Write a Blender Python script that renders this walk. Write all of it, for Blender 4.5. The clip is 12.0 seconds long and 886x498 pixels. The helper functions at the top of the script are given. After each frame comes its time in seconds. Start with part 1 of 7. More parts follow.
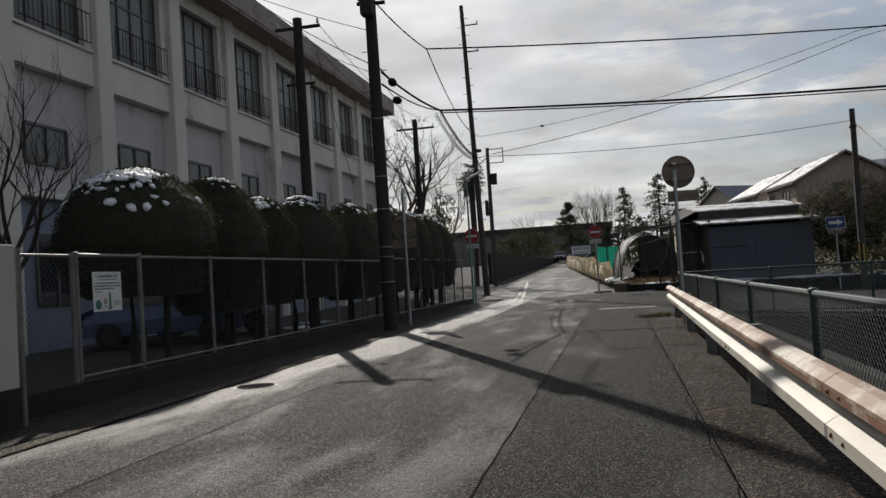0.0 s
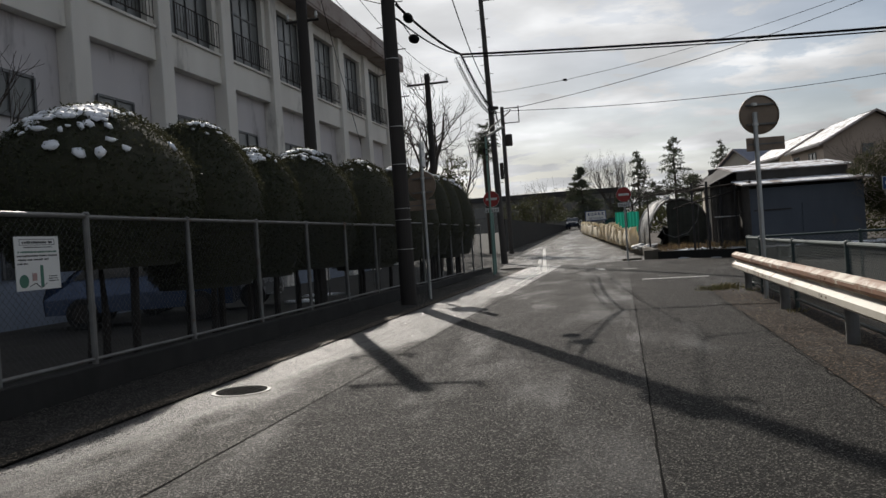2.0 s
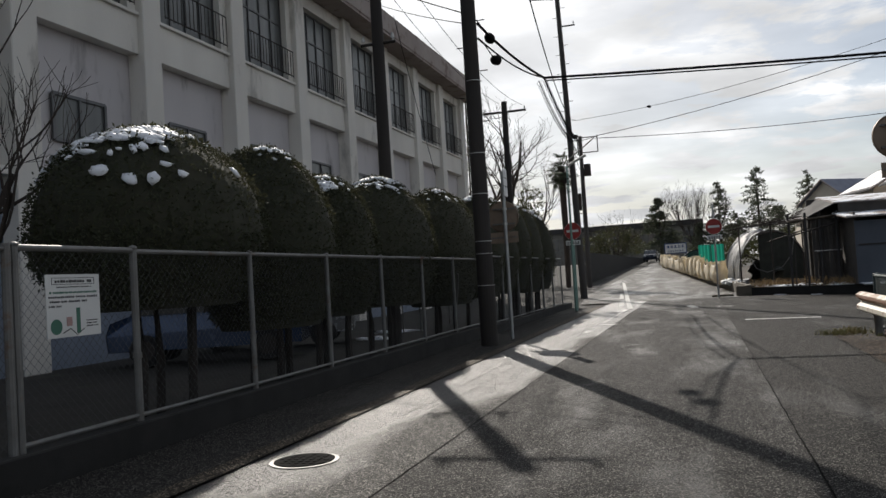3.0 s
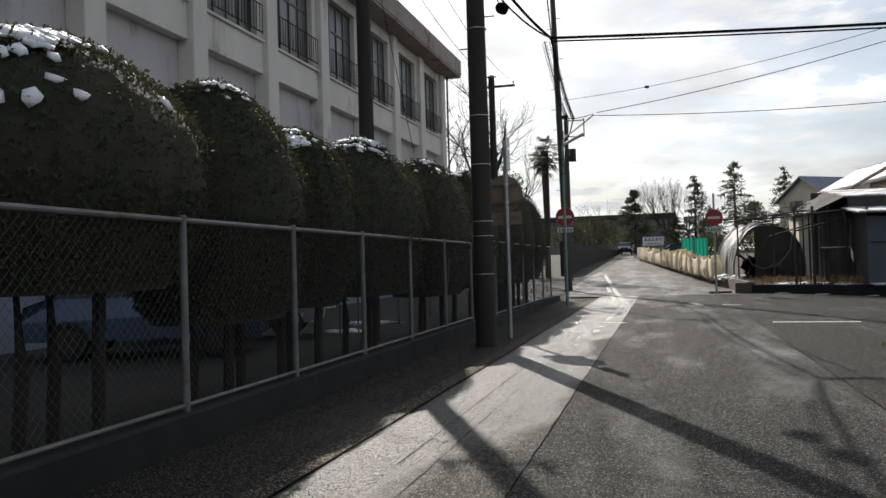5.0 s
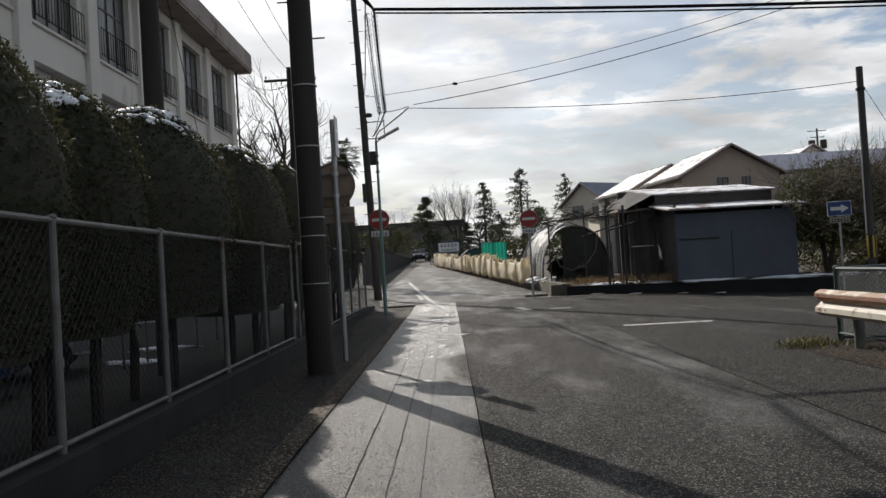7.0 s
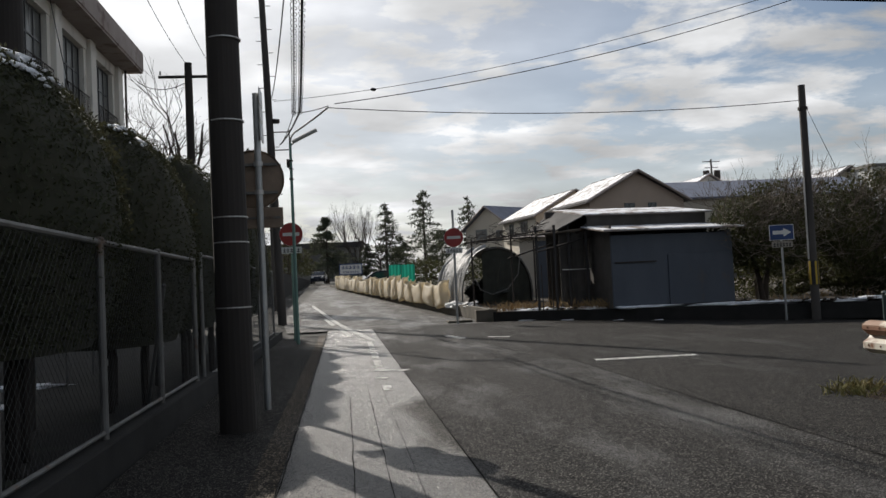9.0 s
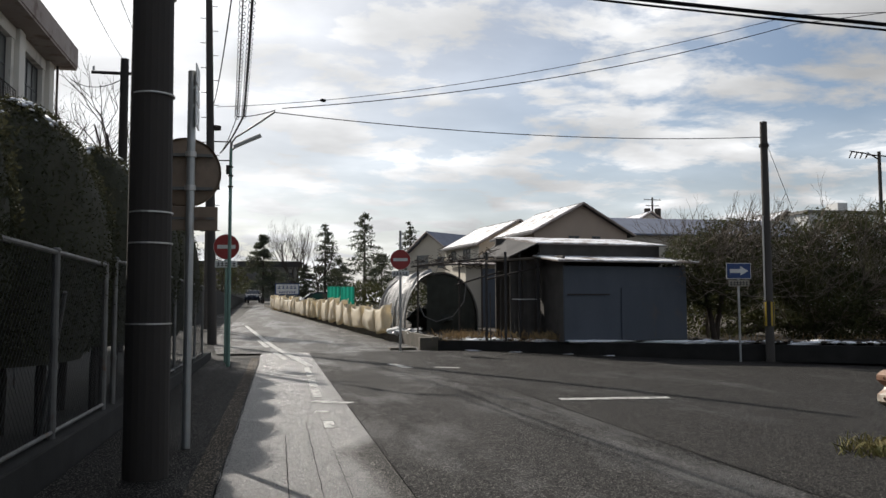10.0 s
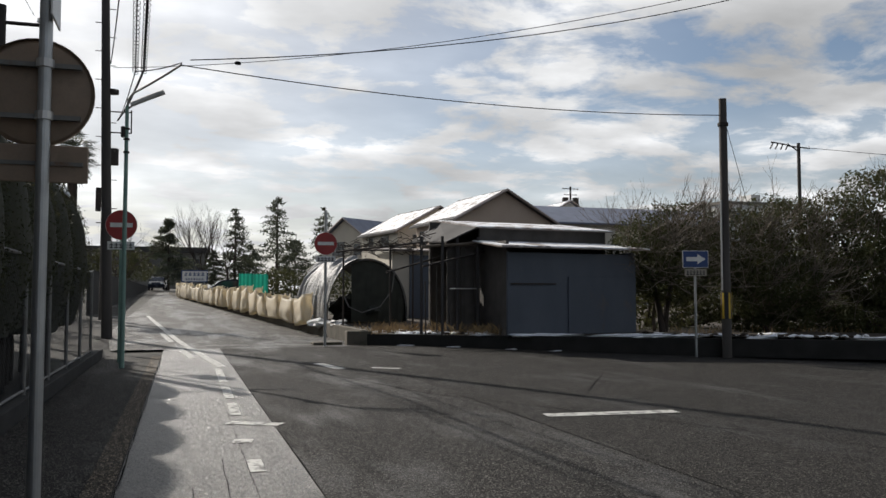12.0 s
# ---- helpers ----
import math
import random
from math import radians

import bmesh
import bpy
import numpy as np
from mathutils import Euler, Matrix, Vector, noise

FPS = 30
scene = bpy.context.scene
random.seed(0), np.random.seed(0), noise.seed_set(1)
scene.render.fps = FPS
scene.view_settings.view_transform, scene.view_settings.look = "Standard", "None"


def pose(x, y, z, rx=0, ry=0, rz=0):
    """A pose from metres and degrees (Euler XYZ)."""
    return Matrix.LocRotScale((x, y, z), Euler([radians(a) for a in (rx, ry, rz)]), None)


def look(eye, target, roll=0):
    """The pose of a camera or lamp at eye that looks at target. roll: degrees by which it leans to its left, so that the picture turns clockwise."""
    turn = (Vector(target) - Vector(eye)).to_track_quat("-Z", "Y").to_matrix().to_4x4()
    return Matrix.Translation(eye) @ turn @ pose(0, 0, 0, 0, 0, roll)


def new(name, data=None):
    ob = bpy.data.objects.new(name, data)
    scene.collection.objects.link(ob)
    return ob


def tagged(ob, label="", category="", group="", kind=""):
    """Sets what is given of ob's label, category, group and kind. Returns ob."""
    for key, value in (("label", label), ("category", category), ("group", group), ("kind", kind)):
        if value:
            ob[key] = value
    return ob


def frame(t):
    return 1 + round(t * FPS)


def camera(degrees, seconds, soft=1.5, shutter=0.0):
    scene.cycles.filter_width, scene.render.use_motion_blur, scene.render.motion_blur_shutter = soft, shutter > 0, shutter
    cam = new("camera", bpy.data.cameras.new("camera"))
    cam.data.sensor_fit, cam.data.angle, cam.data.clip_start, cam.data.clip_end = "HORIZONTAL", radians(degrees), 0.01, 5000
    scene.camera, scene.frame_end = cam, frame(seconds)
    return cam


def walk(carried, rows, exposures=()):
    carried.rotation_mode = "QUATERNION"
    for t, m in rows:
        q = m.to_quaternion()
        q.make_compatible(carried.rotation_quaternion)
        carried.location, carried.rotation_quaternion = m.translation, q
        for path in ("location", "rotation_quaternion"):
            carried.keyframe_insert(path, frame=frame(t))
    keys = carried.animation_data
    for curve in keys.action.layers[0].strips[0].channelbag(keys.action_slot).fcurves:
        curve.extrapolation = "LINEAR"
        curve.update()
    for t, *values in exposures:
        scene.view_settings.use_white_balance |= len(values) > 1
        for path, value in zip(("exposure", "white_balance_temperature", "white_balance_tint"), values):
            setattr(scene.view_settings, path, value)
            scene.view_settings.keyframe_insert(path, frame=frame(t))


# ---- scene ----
cam = camera(55.9, 12.0)
PATH = [
    (0, (2.871, -6.31, 1.238), (2.465, -4.352, 1.303), -3.7),
    (0.5, (2.623, -5.647, 1.24), (1.845, -3.806, 1.31), -5.5),
    (1, (2.351, -4.964, 1.227), (1.685, -3.079, 1.27), -5.0),
    (1.5, (2.194, -4.342, 1.221), (1.916, -2.361, 1.252), -4.1),
    (2, (1.872, -3.636, 1.242), (1.448, -1.682, 1.23), -3.9),
    (2.5, (1.633, -3.015, 1.305), (1.223, -1.058, 1.3), -6.4),
    (3, (1.349, -2.39, 1.341), (0.766, -0.479, 1.415), -3.5),
    (3.2, (1.291, -2.162, 1.314), (0.724, -0.245, 1.361), -1.0),
    (4.8, (0.354, -0.154, 1.334), (-0.115, 1.79, 1.367), -1.6),
    (5, (0.196, 0.087, 1.348), (-0.315, 2.021, 1.387), -1.7),
    (5.5, (-0.14, 0.724, 1.332), (-0.596, 2.67, 1.407), -1.6),
    (6, (-0.372, 1.303, 1.333), (-0.628, 3.282, 1.457), -3.7),
    (6.5, (-0.675, 1.942, 1.332), (-0.901, 3.927, 1.412), -3.8),
    (7, (-0.912, 2.554, 1.316), (-0.922, 4.553, 1.356), -3.5),
    (7.2, (-1.032, 2.917, 1.31), (-1.076, 4.916, 1.359), -2.6),
    (8.8, (-1.561, 5.076, 1.292), (-1.421, 7.07, 1.37), -2.3),
    (9, (-1.617, 5.274, 1.315), (-1.373, 7.257, 1.398), -2.8),
    (9.5, (-1.638, 5.985, 1.318), (-1.297, 7.949, 1.469), -2.4),
    (10, (-1.682, 6.649, 1.296), (-1.292, 8.605, 1.438), -0.2),
    (10.5, (-1.644, 7.293, 1.332), (-1.111, 9.213, 1.504), -1.1),
    (11, (-1.655, 7.921, 1.315), (-1.154, 9.851, 1.472), 0.2),
    (11.5, (-1.641, 8.593, 1.324), (-1.038, 10.496, 1.452), -0.2),
    (12, (-1.67, 9.296, 1.346), (-1.076, 11.203, 1.46), -0.0),
]
walk(cam, [(t, look(e, g, r)) for t, e, g, r in PATH], exposures=[(0.0, -0.42), (0.5, -0.44), (1.0, 0.02), (1.5, -0.12), (2.0, -0.22), (2.5, -0.10), (3.0, 0.02), (5.0, 0.28), (5.6, 0.22), (6.0, 0.06), (6.5, 0.02), (7.0, 0.06), (9.0, -0.08), (9.6, 0.18), (11.0, 0.05), (12.0, 0.04)])

# ---- light ----
SUN_TO = Vector((-0.612, 1.345, 1.0)).normalized()  # towards the sun, elevation 34 degrees
world = bpy.data.worlds.new("sky_world")
scene.world = world
world.use_nodes = True
wn, wl = world.node_tree.nodes, world.node_tree.links
wn.clear()
w_out = wn.new("ShaderNodeOutputWorld")
w_bg = wn.new("ShaderNodeBackground")
w_sky = wn.new("ShaderNodeTexSky")
w_sky.sky_type = "NISHITA"
w_sky.sun_disc = False
w_sky.sun_elevation = math.asin(SUN_TO.z)
w_sky.sun_rotation = math.atan2(SUN_TO.x, SUN_TO.y)
w_sky.dust_density = 1.4
w_sky.ozone_density = 1.8
w_tc = wn.new("ShaderNodeTexCoord")
w_sep = wn.new("ShaderNodeSeparateXYZ")
wl.new(w_tc.outputs["Generated"], w_sep.inputs[0])


def wmath(op, a, b=None, c=None):
    n = wn.new("ShaderNodeMath")
    n.operation = op
    for i, v in enumerate((a, b, c)):
        if v is None:
            continue
        if isinstance(v, (int, float)):
            n.inputs[i].default_value = v
        else:
            wl.new(v, n.inputs[i])
    return n.outputs[0]


# clouds lie on a flat layer overhead, so they draw together towards the horizon
w_up = wmath("MAXIMUM", w_sep.outputs["Z"], 0.0)
w_h = wmath("ADD", w_up, 0.16)
w_cx = wmath("DIVIDE", w_sep.outputs["X"], w_h)
w_cy = wmath("DIVIDE", w_sep.outputs["Y"], w_h)
w_comb = wn.new("ShaderNodeCombineXYZ")
wl.new(wmath("MULTIPLY", w_cx, 1.0), w_comb.inputs[0])
wl.new(wmath("MULTIPLY", w_cy, 1.15), w_comb.inputs[1])
w_noise = wn.new("ShaderNodeTexNoise")
w_noise.inputs["Scale"].default_value = 2.6
w_noise.inputs["Detail"].default_value = 9.0
w_noise.inputs["Roughness"].default_value = 0.6
w_noise.inputs["Distortion"].default_value = 0.25
wl.new(w_comb.outputs[0], w_noise.inputs["Vector"])
w_thick = wn.new("ShaderNodeTexNoise")
w_thick.inputs["Scale"].default_value = 1.7
w_thick.inputs["Detail"].default_value = 8.0
wl.new(w_comb.outputs[0], w_thick.inputs["Vector"])
w_ramp = wn.new("ShaderNodeValToRGB")
w_ramp.color_ramp.elements[0].position = 0.42
w_ramp.color_ramp.elements[1].position = 0.55
wl.new(w_noise.outputs["Fac"], w_ramp.inputs[0])
# haze: everything is veiled within some degrees of the horizon
w_haze = wmath("POWER", wmath("SUBTRACT", 1.0, wmath("MINIMUM", wmath("MULTIPLY", w_up, 3.4), 1.0)), 1.5)
w_cover = wmath("MAXIMUM", w_ramp.outputs[0], wmath("MULTIPLY", w_haze, 0.95))


def wsmooth(value, a, b, lo, hi):
    n = wn.new("ShaderNodeMapRange")
    n.interpolation_type = "SMOOTHSTEP"
    for k, v in (("From Min", a), ("From Max", b), ("To Min", lo), ("To Max", hi)):
        n.inputs[k].default_value = v
    wl.new(value, n.inputs["Value"])
    return n.outputs["Result"]


# the cloud thins out overhead
w_cover = wmath("MULTIPLY", w_cover, wsmooth(w_up, 0.50, 0.80, 1.0, 0.50))
# light scattered round the sun, which stands behind thin cloud
w_dot = wn.new("ShaderNodeVectorMath")
w_dot.operation = "DOT_PRODUCT"
wl.new(w_tc.outputs["Generated"], w_dot.inputs[0])
w_dot.inputs[1].default_value = SUN_TO
w_glow = wmath("POWER", wmath("MAXIMUM", w_dot.outputs["Value"], 0.0), 5.0)
w_cover = wmath("MINIMUM", wmath("MAXIMUM", w_cover, wmath("MULTIPLY", w_glow, 1.35)), 1.0)
w_tone = wmath("ADD", wmath("MULTIPLY", wmath("POWER", w_thick.outputs["Fac"], 3.0), 25.0), wmath("MULTIPLY", w_glow, 6.0))
w_tone = wmath("ADD", w_tone, 4.1)
# clouds turned away from the sun are greyer
w_tone = wmath("MULTIPLY", w_tone, wsmooth(w_dot.outputs["Value"], -0.30, 0.40, 0.75, 1.0))
w_cloud = wn.new("ShaderNodeVectorMath")
w_cloud.operation = "SCALE"
w_cloud.inputs[0].default_value = (0.975, 0.985, 1.0)
wl.new(w_tone, w_cloud.inputs["Scale"])
w_mix = wn.new("ShaderNodeMix")
w_mix.data_type = "RGBA"
wl.new(w_cover, w_mix.inputs["Factor"])
wl.new(w_sky.outputs[0], w_mix.inputs["A"])
wl.new(w_cloud.outputs[0], w_mix.inputs["B"])
wl.new(w_mix.outputs["Result"], w_bg.inputs["Color"])
w_bg.inputs["Strength"].default_value = 0.084
wl.new(w_bg.outputs[0], w_out.inputs[0])

sun = new("sun", bpy.data.lights.new("sun", "SUN"))
sun.data.energy = 5.0
sun.data.angle = radians(0.5)
sun.data.color = (1.0, 0.93, 0.84)
sun.matrix_world = look((0, 0, 30), Vector((0, 0, 30)) - SUN_TO)


# ---- materials ----
def material(name, a, b=None, rough=0.7, metal=0.0, scale=3.0, fine=60.0, bump=0.2, bump_dist=0.004, spread=0.12, rough_var=0.1, stain=None, stain_at=0.62, stain_scale=1.3, spec=0.5, stretch=(1, 1, 1), by_piece=0.0):
    """A surface in two tones, with coarse and fine variation, optional stains and fine relief."""
    m = bpy.data.materials.new(name)
    m.use_nodes = True
    nt = m.node_tree
    n, l = nt.nodes, nt.links
    p = n["Principled BSDF"]
    p.inputs["Metallic"].default_value = metal
    p.inputs["Specular IOR Level"].default_value = spec
    b = b or tuple(c * (1 - spread) for c in a)
    tc = n.new("ShaderNodeTexCoord")
    mp = n.new("ShaderNodeMapping")
    mp.inputs["Scale"].default_value = stretch
    l.new(tc.outputs["Object"], mp.inputs[0])
    big = n.new("ShaderNodeTexNoise")
    big.inputs["Scale"].default_value = scale
    big.inputs["Detail"].default_value = 6.0
    l.new(mp.outputs[0], big.inputs["Vector"])
    small = n.new("ShaderNodeTexNoise")
    small.inputs["Scale"].default_value = fine
    small.inputs["Detail"].default_value = 3.0
    l.new(mp.outputs[0], small.inputs["Vector"])
    add = n.new("ShaderNodeMath")
    add.operation = "MULTIPLY_ADD"
    add.inputs[1].default_value = 0.45
    l.new(small.outputs["Fac"], add.inputs[0])
    half = n.new("ShaderNodeMath")
    half.operation = "MULTIPLY_ADD"
    half.inputs[1].default_value = 1.6
    half.inputs[2].default_value = -0.52
    l.new(big.outputs["Fac"], half.inputs[0])
    l.new(half.outputs[0], add.inputs[2])
    if by_piece:
        info = n.new("ShaderNodeObjectInfo")
        pm = n.new("ShaderNodeMath")
        pm.operation = "MULTIPLY_ADD"
        pm.inputs[1].default_value = by_piece
        l.new(info.outputs["Random"], pm.inputs[0])
        l.new(add.outputs[0], pm.inputs[2])
        fac = pm.outputs[0]
    else:
        fac = add.outputs[0]
    mix = n.new("ShaderNodeMix")
    mix.data_type = "RGBA"
    mix.inputs["A"].default_value = (*a, 1)
    mix.inputs["B"].default_value = (*b, 1)
    l.new(fac, mix.inputs["Factor"])
    colour = mix.outputs["Result"]
    if stain:
        sn = n.new("ShaderNodeTexNoise")
        sn.inputs["Scale"].default_value = stain_scale
        sn.inputs["Detail"].default_value = 8.0
        sn.inputs["Roughness"].default_value = 0.65
        l.new(mp.outputs[0], sn.inputs["Vector"])
        rp = n.new("ShaderNodeValToRGB")
        rp.color_ramp.elements[0].position = stain_at - 0.05
        rp.color_ramp.elements[1].position = stain_at + 0.07
        l.new(sn.outputs["Fac"], rp.inputs[0])
        sm = n.new("ShaderNodeMix")
        sm.data_type = "RGBA"
        sm.inputs["B"].default_value = (*stain, 1)
        l.new(rp.outputs[0], sm.inputs["Factor"])
        l.new(colour, sm.inputs["A"])
        colour = sm.outputs["Result"]
    l.new(colour, p.inputs["Base Color"])
    rr = n.new("ShaderNodeMath")
    rr.operation = "MULTIPLY_ADD"
    rr.inputs[1].default_value = rough_var * 2
    rr.inputs[2].default_value = rough - rough_var
    l.new(big.outputs["Fac"], rr.inputs[0])
    l.new(rr.outputs[0], p.inputs["Roughness"])
    if bump:
        bp = n.new("ShaderNodeBump")
        bp.inputs["Strength"].default_value = bump
        bp.inputs["Distance"].default_value = bump_dist
        l.new(small.outputs["Fac"], bp.inputs["Height"])
        l.new(bp.outputs[0], p.inputs["Normal"])
    return m


def road_material(name, a, b, rough, wet_rough, wet_at, grit, bump, spec=0.22, spread=False, wet_spec=0.55):
    """Asphalt: stones of two greys in a dark binder, damp patches that shine."""
    m = bpy.data.materials.new(name)
    m.use_nodes = True
    n, l = m.node_tree.nodes, m.node_tree.links
    p = n["Principled BSDF"]
    tc = n.new("ShaderNodeTexCoord")
    vor = n.new("ShaderNodeTexVoronoi")
    vor.inputs["Scale"].default_value = grit
    l.new(tc.outputs["Object"], vor.inputs["Vector"])
    sepc = n.new("ShaderNodeSeparateColor")
    l.new(vor.outputs["Color"], sepc.inputs[0])
    big = n.new("ShaderNodeTexNoise")
    big.inputs["Scale"].default_value = 0.5
    big.inputs["Detail"].default_value = 9.0
    big.inputs["Roughness"].default_value = 0.62
    st = n.new("ShaderNodeMapping")
    st.inputs["Scale"].default_value = (1.8, 0.5, 1)
    l.new(tc.outputs["Object"], st.inputs[0])
    l.new(st.outputs[0], big.inputs["Vector"])
    mid = n.new("ShaderNodeTexNoise")
    mid.inputs["Scale"].default_value = 7.0
    mid.inputs["Detail"].default_value = 6.0
    l.new(tc.outputs["Object"], mid.inputs["Vector"])
    tone = n.new("ShaderNodeMath")
    tone.operation = "MULTIPLY_ADD"
    tone.inputs[1].default_value = 0.85
    l.new(sepc.outputs[0], tone.inputs[0])
    tm = n.new("ShaderNodeMath")
    tm.operation = "MULTIPLY_ADD"
    tm.inputs[1].default_value = 1.1
    tm.inputs[2].default_value = -0.50
    l.new(mid.outputs["Fac"], tm.inputs[0])
    l.new(tm.outputs[0], tone.inputs[2])
    mix = n.new("ShaderNodeMix")
    mix.data_type = "RGBA"
    mix.inputs["A"].default_value = (*a, 1)
    mix.inputs["B"].default_value = (*b, 1)
    l.new(tone.outputs[0], mix.inputs["Factor"])
    # a few pale stones stand out
    pale = n.new("ShaderNodeValToRGB")
    pale.color_ramp.elements[0].position = 0.82
    pale.color_ramp.elements[1].position = 0.92
    l.new(sepc.outputs[1], pale.inputs[0])
    pm = n.new("ShaderNodeMix")
    pm.data_type = "RGBA"
    pm.inputs["B"].default_value = tuple(min(1, c * 5.5) for c in b) + (1,)
    l.new(pale.outputs[0], pm.inputs["Factor"])
    l.new(mix.outputs["Result"], pm.inputs["A"])
    mix = pm
    # damp mask
    rp = n.new("ShaderNodeValToRGB")
    rp.color_ramp.elements[0].position = wet_at - 0.08
    rp.color_ramp.elements[1].position = wet_at + 0.1
    if spread:
        # melt water runs along the gutter and widens towards the crossing
        sx = n.new("ShaderNodeSeparateXYZ")
        l.new(tc.outputs["Object"], sx.inputs[0])
        edge = n.new("ShaderNodeValToRGB")
        for pos, v in ((0.0, 0.16), (0.2, 0.20), (0.36, 0.52), (0.55, 0.50), (0.7, 0.40), (1.0, 0.42)):
            e = edge.color_ramp.elements.new(pos)
            e.color = (v, v, v, 1)
        edge.color_ramp.elements.remove(edge.color_ramp.elements[0])
        edge.color_ramp.elements.remove(edge.color_ramp.elements[-1])
        along = n.new("ShaderNodeMath")
        along.operation = "DIVIDE"
        along.inputs[1].default_value = 20.0
        l.new(sx.outputs["Y"], along.inputs[0])
        l.new(along.outputs[0], edge.inputs[0])
        rim = n.new("ShaderNodeMath")
        rim.operation = "SUBTRACT"
        l.new(edge.outputs[0], rim.inputs[0])
        off = n.new("ShaderNodeMath")
        off.operation = "MULTIPLY_ADD"
        off.inputs[1].default_value = 0.4
        off.inputs[2].default_value = 0.84
        l.new(sx.outputs["X"], off.inputs[0])
        l.new(off.outputs[0], rim.inputs[1])
        damp = n.new("ShaderNodeMath")
        damp.operation = "MULTIPLY_ADD"
        damp.inputs[1].default_value = 0.9
        l.new(rim.outputs[0], damp.inputs[0])
        l.new(big.outputs["Fac"], damp.inputs[2])
        l.new(damp.outputs[0], rp.inputs[0])
    else:
        l.new(big.outputs["Fac"], rp.inputs[0])
    sp = n.new("ShaderNodeMix")
    sp.inputs["A"].default_value = spec
    sp.inputs["B"].default_value = wet_spec
    l.new(rp.outputs[0], sp.inputs["Factor"])
    l.new(sp.outputs["Result"], p.inputs["Specular IOR Level"])
    dk = n.new("ShaderNodeMix")
    dk.data_type = "RGBA"
    dk.blend_type = "MULTIPLY"
    dk.inputs["B"].default_value = (0.62, 0.61, 0.6, 1)
    l.new(rp.outputs[0], dk.inputs["Factor"])
    l.new(mix.outputs["Result"], dk.inputs["A"])
    l.new(dk.outputs["Result"], p.inputs["Base Color"])
    ro = n.new("ShaderNodeMix")
    ro.inputs["A"].default_value = rough
    ro.inputs["B"].default_value = wet_rough
    l.new(rp.outputs[0], ro.inputs["Factor"])
    gl = n.new("ShaderNodeMath")
    gl.operation = "MULTIPLY_ADD"
    gl.inputs[1].default_value = 0.36
    l.new(sepc.outputs[2], gl.inputs[0])
    gs = n.new("ShaderNodeMath")
    gs.operation = "SUBTRACT"
    gs.inputs[1].default_value = 0.20
    l.new(ro.outputs["Result"], gs.inputs[0])
    l.new(gs.outputs[0], gl.inputs[2])
    l.new(gl.outputs[0], p.inputs["Roughness"])
    bp = n.new("ShaderNodeBump")
    bp.inputs["Strength"].default_value = bump
    bp.inputs["Distance"].default_value = 0.010
    l.new(vor.outputs["Distance"], bp.inputs["Height"])
    l.new(bp.outputs[0], p.inputs["Normal"])
    return m


M = {}
M["asphalt"] = road_material("asphalt_coarse", (0.0034, 0.0033, 0.0031), (0.0295, 0.028, 0.0257), 0.76, 0.52, 0.57, 105, 1.0, 0.09, wet_spec=0.30)
M["asphalt_patch"] = road_material("asphalt_patch", (0.005, 0.0049, 0.0046), (0.026, 0.0247, 0.0225), 0.84, 0.60, 0.62, 115, 0.9, 0.10, wet_spec=0.24)
M["gutter"] = road_material("gutter_asphalt", (0.007, 0.0068, 0.0063), (0.050, 0.047, 0.0425), 0.74, 0.42, 0.47, 130, 0.8, 0.12, True, wet_spec=0.74)
M["far_road"] = road_material("far_asphalt", (0.006, 0.0058, 0.0054), (0.040, 0.0375, 0.0335), 0.66, 0.36, 0.54, 80, 0.60, 0.16)
# verge tone lowered below the gutter's: the bushes' shadow is put into it
M["verge"] = road_material("shade_toned_verge", (0.006, 0.0058, 0.0055), (0.030, 0.028, 0.025), 0.80, 0.60, 0.6, 110, 0.6, 0.08, wet_spec=0.2)
M["kerb_brown"] = road_material("brown_kerb", (0.014, 0.012, 0.009), (0.060, 0.050, 0.038), 0.85, 0.65, 0.6, 90, 0.6, 0.10, wet_spec=0.2)
# mossy brown, darkened further to carry the shadow of rail and fence
M["shoulder"] = road_material("mossy_shaded_shoulder", (0.006, 0.0045, 0.0034), (0.025, 0.018, 0.0125), 0.85, 0.65, 0.6, 60, 0.8, 0.10, wet_spec=0.2)
M["tar"] = material("tar_joint", (0.006, 0.006, 0.006), rough=0.95, bump=0.3, spec=0.05)
M["paint"] = material("road_paint", (0.55, 0.55, 0.52), (0.34, 0.34, 0.32), rough=0.6, scale=4, fine=90, stain=(0.08, 0.078, 0.072), stain_at=0.53, stain_scale=9)
M["paint_worn"] = material("worn_road_paint", (0.36, 0.36, 0.34), (0.18, 0.18, 0.17), rough=0.6, scale=4, fine=90, stain=(0.10, 0.097, 0.09), stain_at=0.43, stain_scale=7)
M["soil"] = material("soil", (0.055, 0.041, 0.029), (0.028, 0.022, 0.016), rough=0.95, scale=1.5, fine=25, bump=0.8, bump_dist=0.03)
# darker than the plot's soil: shade of school and hedge is in the tone
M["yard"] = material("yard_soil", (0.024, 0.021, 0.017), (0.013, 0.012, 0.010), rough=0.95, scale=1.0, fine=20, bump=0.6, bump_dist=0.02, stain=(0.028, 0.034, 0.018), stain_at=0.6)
M["concrete"] = material("old_concrete", (0.22, 0.21, 0.19), (0.12, 0.115, 0.10), rough=0.88, scale=2.2, fine=70, bump=0.35, stain=(0.10, 0.095, 0.08), stain_at=0.60)
# far darker than old concrete: shade at the wall feet is in this colour
M["concrete_shaded"] = material("shaded_concrete", (0.019, 0.018, 0.0165), (0.011, 0.011, 0.0095), rough=0.95, scale=2.5, fine=60, bump=0.5, stain=(0.018, 0.0175, 0.016), stain_at=0.57)
